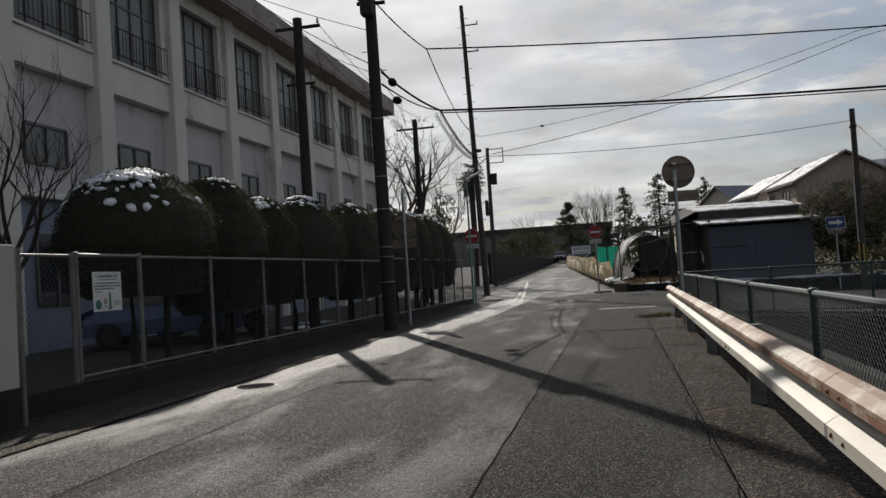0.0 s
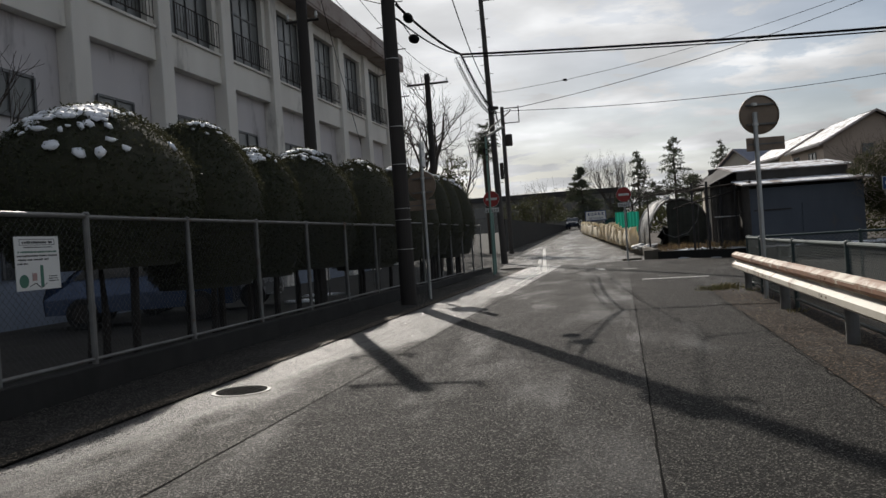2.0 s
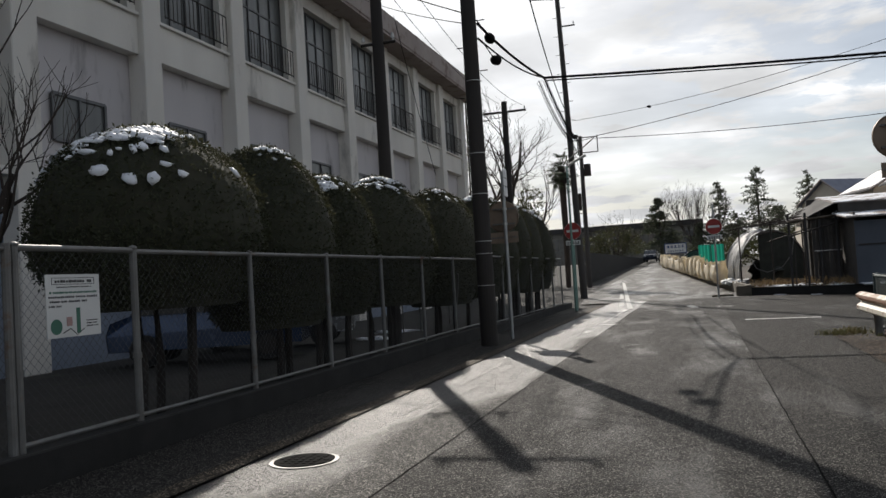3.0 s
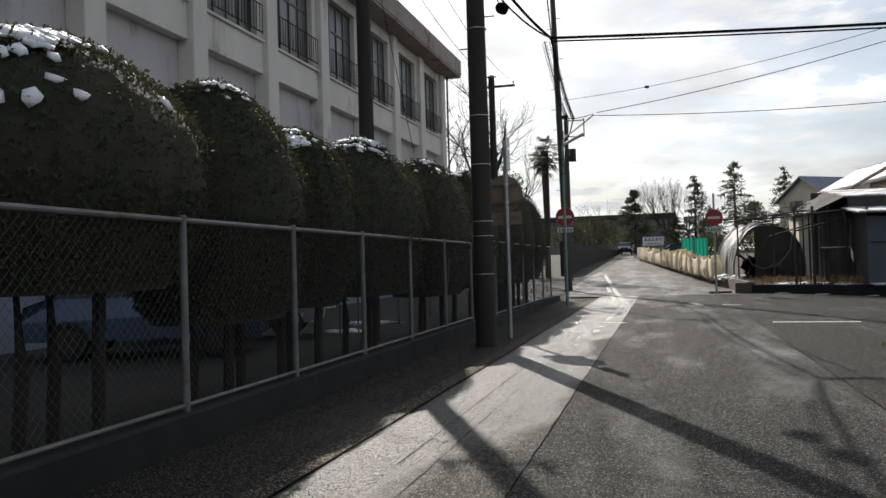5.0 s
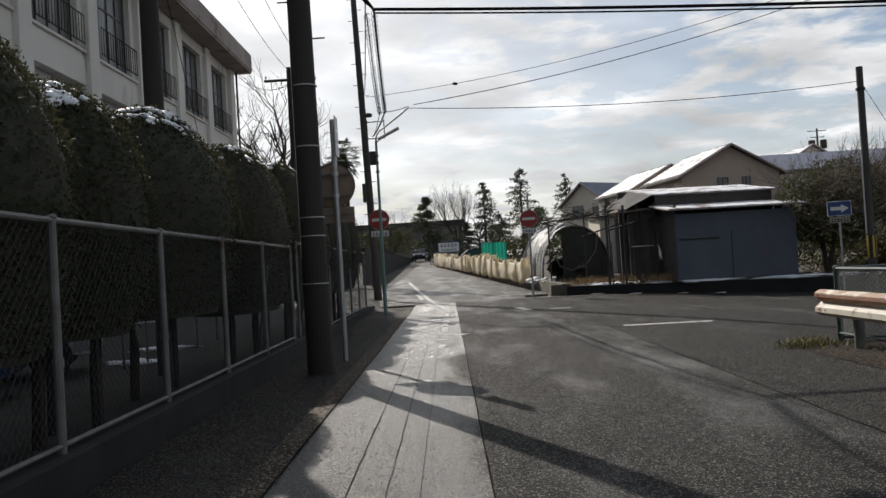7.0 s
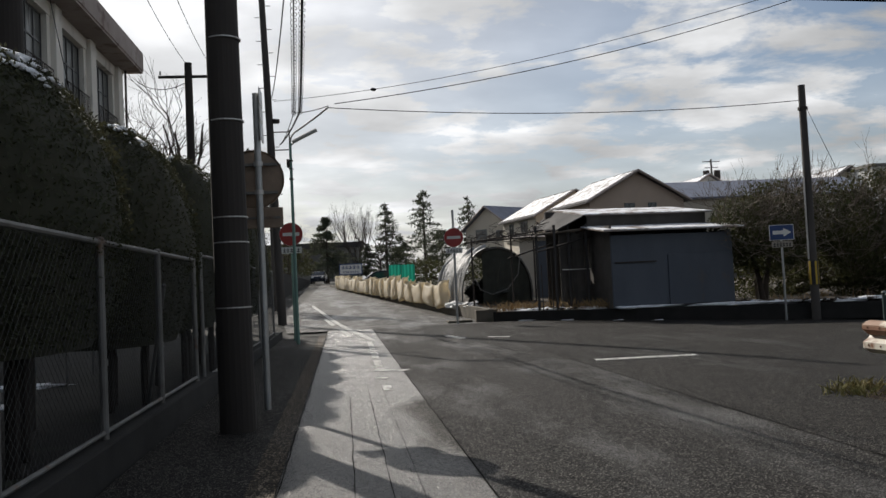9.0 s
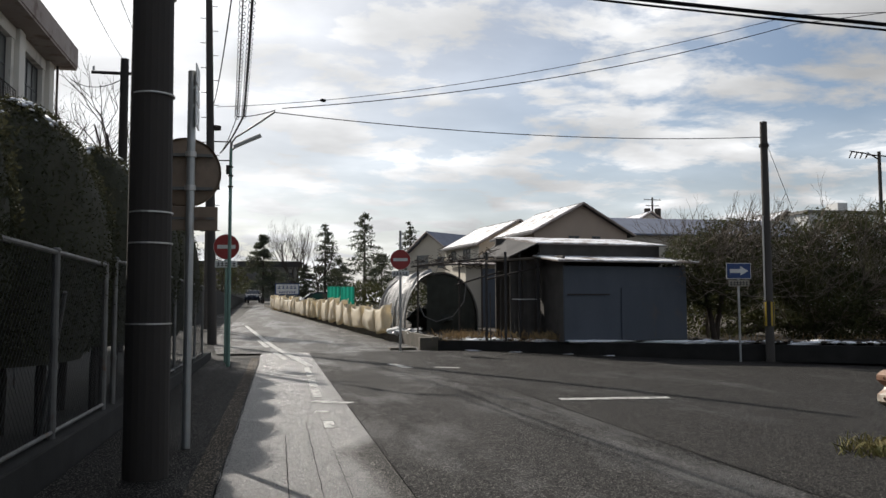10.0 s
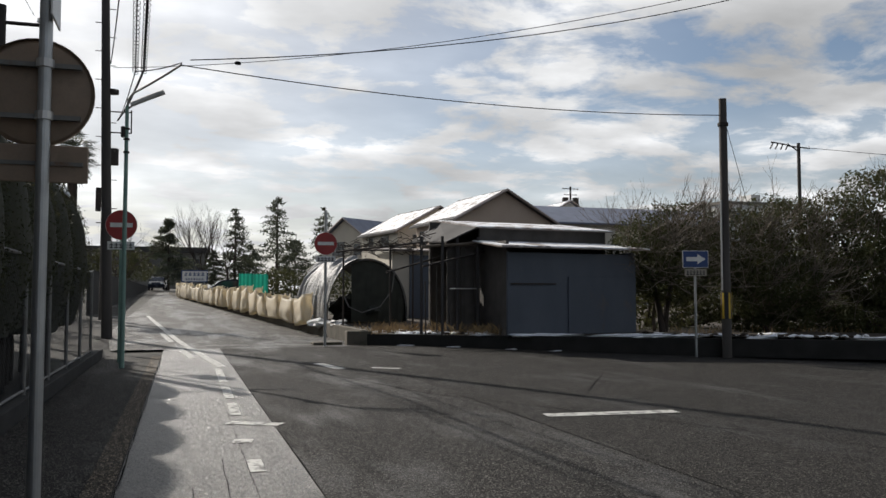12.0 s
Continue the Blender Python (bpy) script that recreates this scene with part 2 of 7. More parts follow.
M["brown_concrete"] = material("mossy_brown_concrete", (0.13, 0.112, 0.088), (0.075, 0.066, 0.052), rough=0.92, scale=2.5, fine=60, bump=0.5, stain=(0.055, 0.055, 0.035), stain_at=0.57)
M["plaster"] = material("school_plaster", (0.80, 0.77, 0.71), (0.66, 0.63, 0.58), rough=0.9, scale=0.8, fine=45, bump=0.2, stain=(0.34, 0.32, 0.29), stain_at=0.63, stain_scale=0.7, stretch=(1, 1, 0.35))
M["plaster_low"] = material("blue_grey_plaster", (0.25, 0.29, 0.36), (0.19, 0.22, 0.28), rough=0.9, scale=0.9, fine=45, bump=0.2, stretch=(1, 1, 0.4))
M["white_wall"] = material("cream_garden_wall", (0.50, 0.48, 0.455), (0.41, 0.395, 0.37), rough=0.9, scale=1.2, fine=80, bump=0.3, stain=(0.38, 0.36, 0.33), stain_at=0.66, stretch=(1, 1, 0.4))
M["eave"] = material("eave_concrete", (0.42, 0.37, 0.34), (0.28, 0.23, 0.21), rough=0.9, scale=0.7, fine=40, bump=0.2, stain=(0.2, 0.15, 0.13), stain_at=0.58)
M["glass"] = material("window_glass", (0.035, 0.04, 0.045), (0.02, 0.024, 0.028), rough=0.08, rough_var=0.03, bump=0, spec=0.8)
# glass made paler and greyer: veiling glare is put into its colour
M["school_glass"] = material("veiled_school_glass", (0.15, 0.158, 0.152), (0.08, 0.086, 0.086), rough=0.3, rough_var=0.08, bump=0, scale=1.4, stretch=(1, 3, 0.25), spec=0.5)
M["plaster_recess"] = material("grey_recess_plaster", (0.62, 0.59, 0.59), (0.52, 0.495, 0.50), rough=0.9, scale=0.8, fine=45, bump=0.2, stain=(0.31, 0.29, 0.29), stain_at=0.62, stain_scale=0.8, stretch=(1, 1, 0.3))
M["sash"] = material("window_sash", (0.13, 0.132, 0.135), rough=0.5, metal=0.5, bump=0.05)
M["iron"] = material("dark_iron", (0.025, 0.024, 0.024), (0.045, 0.032, 0.025), rough=0.8, metal=0.0, bump=0.2)
M["galv"] = material("galvanised_steel", (0.46, 0.47, 0.47), (0.33, 0.335, 0.33), rough=0.42, metal=0.75, scale=6, fine=120, bump=0.1, stain=(0.20, 0.13, 0.08), stain_at=0.70, stain_scale=5)
M["galv_dull"] = material("weathered_galvanised_steel", (0.22, 0.22, 0.215), (0.13, 0.125, 0.115), rough=0.6, metal=0.45, scale=5, fine=90, bump=0.15, stain=(0.15, 0.09, 0.055), stain_at=0.64, stain_scale=4)
# wire of the shaded school fence, its shade kept in the dark tone
M["wire_mesh"] = material("chain_link_wire", (0.07, 0.072, 0.072), rough=0.6, metal=0.2, bump=0)
# sunlit copy of the wire for canal and bridge, lightness painted in
M["lit_wire"] = material("lit_chain_link_wire", (0.24, 0.26, 0.25), rough=0.5, metal=0.4, bump=0)
M["green_steel"] = material("green_painted_steel", (0.035, 0.062, 0.062), (0.025, 0.045, 0.045), rough=0.5, scale=6, fine=80, bump=0.1, stain=(0.12, 0.07, 0.04), stain_at=0.68, stain_scale=6)
M["pale_green_steel"] = material("pale_green_painted_steel", (0.20, 0.33, 0.28), (0.15, 0.25, 0.21), rough=0.5, bump=0.1, stain=(0.14, 0.08, 0.05), stain_at=0.7, stain_scale=6)
M["rail_paint"] = material("guard_rail_paint", (0.66, 0.63, 0.56), (0.50, 0.47, 0.40), rough=0.5, scale=2, fine=70, bump=0.12, stain=(0.20, 0.085, 0.04), stain_at=0.64, stain_scale=2.6)
M["rail_upper"] = material("rust_streaked_rail", (0.30, 0.185, 0.12), (0.20, 0.11, 0.07), rough=0.65, scale=3, fine=70, bump=0.2, stain=(0.60, 0.55, 0.46), stain_at=0.51, stain_scale=3.0, stretch=(1, 0.5, 1))
M["rail_rust"] = material("rusty_rail_edge", (0.26, 0.13, 0.075), (0.16, 0.075, 0.045), rough=0.8, scale=4, fine=60, bump=0.3, stain=(0.50, 0.45, 0.37), stain_at=0.60, stain_scale=3)
M["pole_dark"] = material("tarred_pole", (0.040, 0.033, 0.028), (0.022, 0.019, 0.017), rough=0.8, scale=3, fine=50, bump=0.35, stretch=(1, 1, 0.12))
M["pole_concrete"] = material("concrete_pole", (0.082, 0.074, 0.067), (0.052, 0.047, 0.043), rough=0.85, scale=3, fine=60, bump=0.25, stretch=(1, 1, 0.2))
M["band"] = material("steel_band", (0.55, 0.54, 0.52), rough=0.4, metal=0.6, bump=0)
M["cable"] = material("black_cable", (0.012, 0.012, 0.013), rough=0.9, bump=0, spec=0.1)
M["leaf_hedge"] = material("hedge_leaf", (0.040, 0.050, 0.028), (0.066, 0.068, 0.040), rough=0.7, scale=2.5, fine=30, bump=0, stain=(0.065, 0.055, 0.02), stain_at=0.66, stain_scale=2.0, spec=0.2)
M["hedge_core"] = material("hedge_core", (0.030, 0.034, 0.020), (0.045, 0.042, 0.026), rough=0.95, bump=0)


def let_light_through(m, colour, share):
    """Thin leaves and cloth: part of the light passes to the other side."""
    n, l = m.node_tree.nodes, m.node_tree.links
    t = n.new("ShaderNodeBsdfTranslucent")
    t.inputs["Color"].default_value = (*colour, 1)
    mix = n.new("ShaderNodeMixShader")
    mix.inputs[0].default_value = share
    l.new(n["Principled BSDF"].outputs[0], mix.inputs[1])
    l.new(t.outputs[0], mix.inputs[2])
    l.new(mix.outputs[0], n["Material Output"].inputs[0])


let_light_through(M["leaf_hedge"], (0.065, 0.062, 0.032), 0.25)
M["snow"] = material("snow", (0.86, 0.88, 0.91), (0.78, 0.80, 0.84), rough=0.6, scale=6, fine=60, bump=0.4, bump_dist=0.01)
M["bark"] = material("bark", (0.065, 0.050, 0.040), (0.035, 0.028, 0.023), rough=0.95, scale=5, fine=40, bump=0.6, bump_dist=0.01, stretch=(1, 1, 0.3))
# darker copy of bark for trunks, with the shade under the bushes painted in
M["dark_bark"] = material("shade_dark_bark", (0.030, 0.025, 0.021), (0.018, 0.015, 0.013), rough=0.95, scale=5, fine=40, bump=0.6, bump_dist=0.01, stretch=(1, 1, 0.3))
M["twig"] = material("pale_twig", (0.20, 0.165, 0.13), (0.12, 0.10, 0.08), rough=0.9, bump=0.2)
M["leaf_dark"] = material("evergreen_leaf", (0.034, 0.046, 0.018), (0.062, 0.062, 0.028), rough=0.7, spec=0.2, scale=1.5, fine=20, bump=0, stain=(0.13, 0.09, 0.04), stain_at=0.66, stain_scale=1.5)
let_light_through(M["leaf_dark"], (0.10, 0.10, 0.04), 0.22)
# needles lightened and greyed: distance haze is put into their colour
M["needle"] = material("conifer_needles", (0.055, 0.070, 0.048), (0.085, 0.095, 0.062), rough=0.75, bump=0)
let_light_through(M["needle"], (0.09, 0.10, 0.06), 0.3)
M["dry_grass"] = material("dry_grass", (0.36, 0.25, 0.12), (0.22, 0.15, 0.075), rough=0.9, bump=0)
M["weed"] = material("roadside_weed", (0.13, 0.15, 0.045), (0.26, 0.20, 0.085), rough=0.8, bump=0)
M["sheet_metal"] = material("blue_grey_sheet_metal", (0.090, 0.105, 0.132), (0.064, 0.076, 0.098), rough=0.6, metal=0.15, scale=1.2, fine=30, bump=0.1, stain=(0.10, 0.09, 0.085), stain_at=0.66, stretch=(1, 1, 0.4))
M["roof_metal"] = material("tin_roof", (0.30, 0.27, 0.25), (0.20, 0.16, 0.14), rough=0.55, metal=0.4, bump=0.1)
M["timber"] = material("grey_timber", (0.14, 0.115, 0.09), (0.08, 0.066, 0.052), rough=0.9, scale=3, fine=50, bump=0.4, stretch=(1, 1, 0.15))
M["old_board"] = material("weathered_board", (0.10, 0.092, 0.085), (0.06, 0.055, 0.05), rough=0.9, scale=3, fine=50, bump=0.3, by_piece=0.5)
M["bag"] = material("cream_woven_bag", (0.84, 0.80, 0.71), (0.66, 0.61, 0.51), rough=0.8, scale=4, fine=120, bump=0.3, stain=(0.40, 0.31, 0.20), stain_at=0.62, stain_scale=3, by_piece=0.7)
let_light_through(M["bag"], (0.88, 0.78, 0.58), 0.42)
M["vinyl"] = material("silver_vinyl_sheet", (0.30, 0.305, 0.31), (0.13, 0.134, 0.138), rough=0.6, metal=0.1, scale=3, fine=14, bump=0.9, bump_dist=0.05)
M["vinyl_in"] = material("dark_shade_net", (0.045, 0.05, 0.04), (0.025, 0.028, 0.023), rough=0.8, bump=0.3)
M["green_net"] = material("green_net", (0.02, 0.24, 0.18), (0.015, 0.17, 0.13), rough=0.8, bump=0.2)
let_light_through(M["green_net"], (0.02, 0.30, 0.21), 0.35)
M["house_beige"] = material("beige_siding", (0.47, 0.38, 0.31), (0.40, 0.32, 0.26), rough=0.9, scale=0.6, fine=20, bump=0.1)
M["house_cream"] = material("cream_siding", (0.55, 0.50, 0.42), (0.46, 0.42, 0.35), rough=0.9, scale=0.6, fine=20, bump=0.1)
M["house_white"] = material("white_siding", (0.66, 0.66, 0.65), (0.56, 0.56, 0.55), rough=0.9, scale=0.6, fine=20, bump=0.1)
M["roof_blue"] = material("slate_blue_roof", (0.16, 0.18, 0.24), (0.11, 0.125, 0.17), rough=0.6, scale=1.0, fine=30, bump=0.2)
M["roof_dark"] = material("dark_tile_roof", (0.06, 0.057, 0.057), (0.04, 0.038, 0.038), rough=0.9, scale=1, fine=30, bump=0.2)
M["snow_roof"] = material("thin_roof_snow", (0.82, 0.84, 0.87), (0.66, 0.68, 0.72), rough=0.6, scale=1.2, fine=20, bump=0.2, stain=(0.24, 0.20, 0.18), stain_at=0.52, stain_scale=1.6)
M["sign_red"] = material("sign_red", (0.36, 0.035, 0.032), (0.28, 0.03, 0.028), rough=0.45, bump=0)
M["sign_white"] = material("sign_white", (0.74, 0.74, 0.72), (0.62, 0.62, 0.60), rough=0.45, bump=0)
M["sign_dirty"] = material("dirty_sign_plate", (0.34, 0.31, 0.25), (0.24, 0.21, 0.17), rough=0.6, bump=0, stain=(0.16, 0.13, 0.10), stain_at=0.6, stain_scale=6)
M["sign_blue"] = material("sign_blue", (0.018, 0.055, 0.19), (0.015, 0.045, 0.15), rough=0.45, bump=0)
M["sign_back"] = material("weathered_sign_back", (0.30, 0.225, 0.165), (0.20, 0.15, 0.11), rough=0.6, metal=0.15, scale=5, fine=60, bump=0.1, stain=(0.20, 0.15, 0.11), stain_at=0.62, stain_scale=4)
M["black"] = material("black_print", (0.02, 0.02, 0.022), rough=0.6, bump=0)
M["green_print"] = material("green_print", (0.05, 0.16, 0.11), rough=0.6, bump=0)
M["pink_print"] = material("pink_print", (0.42, 0.27, 0.25), rough=0.6, bump=0)
M["yellow"] = material("yellow_guard", (0.60, 0.40, 0.03), (0.45, 0.30, 0.03), rough=0.5, bump=0)
M["lamp_shell"] = material("lamp_shell", (0.55, 0.55, 0.53), (0.42, 0.42, 0.40), rough=0.5, bump=0)
M["porcelain"] = material("insulator", (0.70, 0.70, 0.68), rough=0.25, bump=0)
M["car_blue"] = material("blue_car_paint", (0.03, 0.055, 0.12), rough=0.25, metal=0.3, bump=0, spec=0.7)
M["car_silver"] = material("silver_car_paint", (0.45, 0.46, 0.48), rough=0.28, metal=0.6, bump=0)
M["car_dark"] = material("dark_car_paint", (0.03, 0.035, 0.05), rough=0.25, metal=0.3, bump=0)
M["rubber"] = material("tyre_rubber", (0.015, 0.015, 0.015), rough=0.85, bump=0.2)
M["palm_leaf"] = material("palm_leaf", (0.035, 0.055, 0.022), (0.06, 0.07, 0.03), rough=0.6, bump=0)


# ---- building blocks ----
def mesh_of(bm, name, mat):
    me = bpy.data.meshes.new(name)
    bm.to_mesh(me)
    bm.free()
    me.materials.append(mat if not isinstance(mat, str) else M[mat])
    return me


def part(name, bm, mat, parent=None, label="", smooth=False):
    """Links a bmesh as one mesh object, under parent if one is given."""
    me = mesh_of(bm, name, mat)
    if smooth:
        me.shade_smooth()
    ob = new(name, me)
    if parent is not None:
        ob.parent = parent
    if label:
        ob["label"] = label
    return ob


def thing(name, place, label, category, group="", kind="", turn=0.0):
    ob = new(name)
    ob.matrix_world = pose(*place, 0, 0, turn)
    return tagged(ob, label, category, group, kind)


def box(bm, x0, y0, z0, x1, y1, z1, bevel=0.0):
    r = bmesh.ops.create_cube(bm, size=1.0, matrix=Matrix.LocRotScale(((x0 + x1) / 2, (y0 + y1) / 2, (z0 + z1) / 2), None, (x1 - x0, y1 - y0, z1 - z0)))
    if bevel:
        es = {e for v in r["verts"] for e in v.link_edges}
        bmesh.ops.bevel(bm, geom=list(es), offset=bevel, segments=1, affect="EDGES")
    return bm


def rod(bm, a, b, r0, r1=None, seg=8, caps=True):
    a, b = Vector(a), Vector(b)
    d = b - a
    if d.length < 1e-6:
        return bm
    rot = d.to_track_quat("Z", "Y").to_matrix().to_4x4()
    bmesh.ops.create_cone(bm, cap_ends=caps, segments=seg, radius1=r0, radius2=r0 if r1 is None else r1, depth=d.length, matrix=Matrix.Translation((a + b) / 2) @ rot)
    return bm


def tube(bm, pts, radius, seg=6, taper=None):
    """A bent rod through pts."""
    pts = [Vector(p) for p in pts]
    rings = []
    for i, p in enumerate(pts):
        d = (pts[min(i + 1, len(pts) - 1)] - pts[max(i - 1, 0)]).normalized()
        side = d.cross(Vector((0, 0, 1)))
        side = side.normalized() if side.length > 0.05 else Vector((1, 0, 0))
        up = side.cross(d).normalized()
        r = radius if taper is None else radius + (taper - radius) * i / (len(pts) - 1)
        rings.append([bm.verts.new(p + side * r * math.cos(2 * math.pi * k / seg) + up * r * math.sin(2 * math.pi * k / seg)) for k in range(seg)])
    for a, b in zip(rings, rings[1:]):
        for k in range(seg):
            bm.faces.new((a[k], a[(k + 1) % seg], b[(k + 1) % seg], b[k]))
    if seg > 2:
        bm.faces.new(rings[0][::-1])
        bm.faces.new(rings[-1])
    return bm


def sag(a, b, drop, n=16):
    a, b = Vector(a), Vector(b)
    return [a.lerp(b, i / n) - Vector((0, 0, drop * 4 * (i / n) * (1 - i / n))) for i in range(n + 1)]


def quad_strip(bm, left, right):
    lv = [bm.verts.new(p) for p in left]
    rv = [bm.verts.new(p) for p in right]
    for i in range(len(lv) - 1):
        bm.faces.new((lv[i], rv[i], rv[i + 1], lv[i + 1]))
    return bm


def slab(name, x0, y0, z0, x1, y1, z1, mat, label, category, kind="structure", bevel=0.0):
    return tagged(part(name, box(bmesh.new(), x0, y0, z0, x1, y1, z1, bevel), mat), label, category, kind=kind)


# ---- ground ----
def gz(x, y):
    """Height of the street: level, rising beyond the crossing, falling along the side street."""
    rise = 0.027 * (math.sqrt((y - 34.0) ** 2 + 9.0) + (y - 34.0)) / 2
    fade = min(max((44.0 - y) / 12.0, 0.0), 1.0)
    return min(rise, 2.4) - 0.034 * min(max(x - 4.0, 0.0), 14.0) * fade


def canal(x, y):
    return 5.25 < x < 9.5 and y < 14.0 - 0.41 * (x - 4.6)


def frange(a, b, step):
    return [a + step * i for i in range(int(round((b - a) / step)) + 1)]


gxs = [-3000, -600, -200, -90, -50, -30] + frange(-24, 5, 1.0) + [5.24, 5.26] + frange(6, 9, 1.0) + [9.49, 9.51] + frange(10, 40, 2.0) + [60, 100, 200, 600, 3000]
gys = [-3000, -600, -200, -80] + frange(-40, 130, 2.0) + [200, 400, 900, 3000]
bm = bmesh.new()
grid = [[bm.verts.new((x, y, (-1.7 if canal(x, y) else gz(x, y) - (0.06 if x > -3.3 else 0.0)))) for x in gxs] for y in gys]
for j in range(len(gys) - 1):
    for i in range(len(gxs) - 1):
        bm.faces.new((grid[j][i], grid[j][i + 1], grid[j + 1][i + 1], grid[j + 1][i]))
tagged(part("ground", bm, "yard", smooth=False), "bare soil of yards and plots, darkened for the yard's shade", "ground", kind="structure")

Y0, YC = -45.0, 31.5


def lane(name, x0, x1, y0, y1, mat, label, lift=0.0, shear=0.0, step=1.5, cols=1, category="road"):
    """A paved strip that follows the street's height."""
    bm = bmesh.new()
    n = max(1, int(math.ceil((y1 - y0) / step)))
    rows = []
    for j in range(n + 1):
        y = y0 + (y1 - y0) * j / n
        dx = shear * (y - y0)
        rows.append([bm.verts.new((x0 + (x1 - x0) * i / cols + dx, y, gz(x0 + (x1 - x0) * i / cols + dx, y) + lift)) for i in range(cols + 1)])
    for a, b in zip(rows, rows[1:]):
        for i in range(cols):
            bm.faces.new((a[i], a[i + 1], b[i + 1], b[i]))
    return tagged(part(name, bm, mat), label, category, kind="structure")


# this strip's dark tone carries hedge shade as well as asphalt
lane("pavement_edge", -3.30, -2.10, Y0, 29.0, "verge", "asphalt strip along the fence, toned dark for the hedge shade", 0.012, category="pavement")
lane("kerb_strip", -2.30, -2.105, Y0, 29.0, "kerb_brown", "narrow brown concrete kerb flush with the asphalt", 0.016, category="kerb")
lane("road_gutter_lane", -2.10, -1.155, Y0, YC, "gutter", "smooth damp light grey asphalt strip shining in the sun")
lane("road_gutter_inner_lane", -1.15, -0.735, Y0, YC, "gutter", "smooth grey asphalt strip beside the main lane")
lane("road_main_lane", -0.725, 1.975, Y0, YC, "asphalt", "coarse dark grey asphalt lane with damp patches", cols=2)
lane("road_right_lane", 1.985, 3.43, Y0, YC, "asphalt_patch", "finer grey asphalt patch lane")
lane("road_shoulder", 3.44, 5.20, Y0, 13.6, "shoulder", "mossy asphalt shoulder, darkened for the shade under the guard rail")
lane("road_junction_corner", 3.44, 4.60, 13.6, YC, "asphalt_patch", "grey asphalt of the crossing")
lane("pavement_far", -5.2, -3.30, 29.0, 100.0, "verge", "grey verge of the far street", -0.004, shear=-0.086, category="pavement")
lane("road_far", -3.35, 3.1, YC, 130.0, "far_road", "damp grey asphalt street rising gently", 0.0, shear=-0.088, cols=4)
bm = bmesh.new()
cols_x = frange(4.60, 24.6, 2.0) + [30, 40, 60, 90]
prev = None
for x in cols_x:
    ya, yb = 13.6 - 0.41 * (x - 4.60), 31.5 - 0.41 * (x - 4.60) + 0.3
    line = [bm.verts.new((x, ya + (yb - ya) * k / 12, gz(x, ya + (yb - ya) * k / 12))) for k in range(13)]
    if prev:
        for k in range(12):
            bm.faces.new((prev[k], line[k], line[k + 1], prev[k + 1]))
    prev = line
tagged(part("road_side_street", bm, "asphalt_patch"), "grey asphalt side street falling away", "road", kind="structure")


def joint(name, pts, width, mat="tar", lift=0.005, wobble=0.012, label="dark tarred joint in the asphalt"):
    """A thin wandering line laid on the road."""
    rnd = random.Random(len(name) + len(pts))
    left, right = [], []
    for (xa, ya), (xb, yb) in zip(pts, pts[1:]):
        n = max(2, int(math.hypot(xb - xa, yb - ya) / 0.25))
        d = Vector((xb - xa, yb - ya)).normalized()
        for i in range(n + (1 if (xb, yb) == pts[-1] else 0)):
            x, y = xa + (xb - xa) * i / n, ya + (yb - ya) * i / n
            o = rnd.uniform(-wobble, wobble)
            w = width * rnd.uniform(0.6, 1.25) / 2
            left.append((x - d.y * (o + w), y + d.x * (o + w), gz(x, y) + lift))
            right.append((x - d.y * (o - w), y + d.x * (o - w), gz(x, y) + lift))
    return tagged(part(name, quad_strip(bmesh.new(), left, right), mat), label, "road joint", kind="structure")


joint("trim_centre_joint", [(1.98, -30), (1.98, 20)], 0.011, wobble=0.006)
joint("trim_left_joint", [(-0.73, -30), (-0.73, 24)], 0.010, wobble=0.004)
joint("trim_kerb_joint", [(-2.10, -30), (-2.08, 29)], 0.010, wobble=0.008, lift=0.020)
joint("trim_gutter_joint", [(-1.60, 5.5), (-1.58, 15.5)], 0.007, wobble=0.005)
joint("trim_gutter_inner_joint", [(-1.36, 4.5), (-1.34, 16.5)], 0.006, wobble=0.005)
joint("trim_right_joint", [(3.435, -30), (3.40, 12.5)], 0.011, wobble=0.03)
joint("trim_crossing_joint", [(4.4, 15.2), (1.6, 20.5), (0.2, 26.0)], 0.02)
joint("trim_patch_crack", [(3.9, 20.2), (5.4, 22.6)], 0.02)


def marking(name, corners, mat="paint", label="worn white road marking", lift=0.007):
    bm = bmesh.new()
    n = 8
    (ax, ay), (bx, by), (cx, cy), (dx, dy) = corners
    left = [(ax + (dx - ax) * i / n, ay + (dy - ay) * i / n) for i in range(n + 1)]
    right = [(bx + (cx - bx) * i / n, by + (cy - by) * i / n) for i in range(n + 1)]
    quad_strip(bm, [(x, y, gz(x, y) + lift) for x, y in left], [(x, y, gz(x, y) + lift) for x, y in right])
    return tagged(part(name, bm, mat), label, "road marking", group="road markings", kind="structure")


def line_mark(name, a, b, w, mat="paint"):
    d = (Vector(b) - Vector(a)).normalized() * w / 2
    ax, ay, bx, by = *a, *b
    return marking(name, ((ax + d.y, ay - d.x), (ax - d.y, ay + d.x), (bx - d.y, by + d.x), (bx + d.y, by - d.x)), mat)


line_mark("road_marking", (-0.93, 25.9), (-3.2, 50.5), 0.17)
line_mark("road_marking", (-1.42, 28.2), (-1.72, 31.8), 0.16)
line_mark("road_marking", (-1.95, 34.5), (-2.3, 38.5), 0.16)
line_mark("road_marking", (-1.18, 18.55), (-0.66, 18.25), 0.20)
line_mark("road_marking", (-1.20, 17.35), (-1.02, 17.32), 0.20)
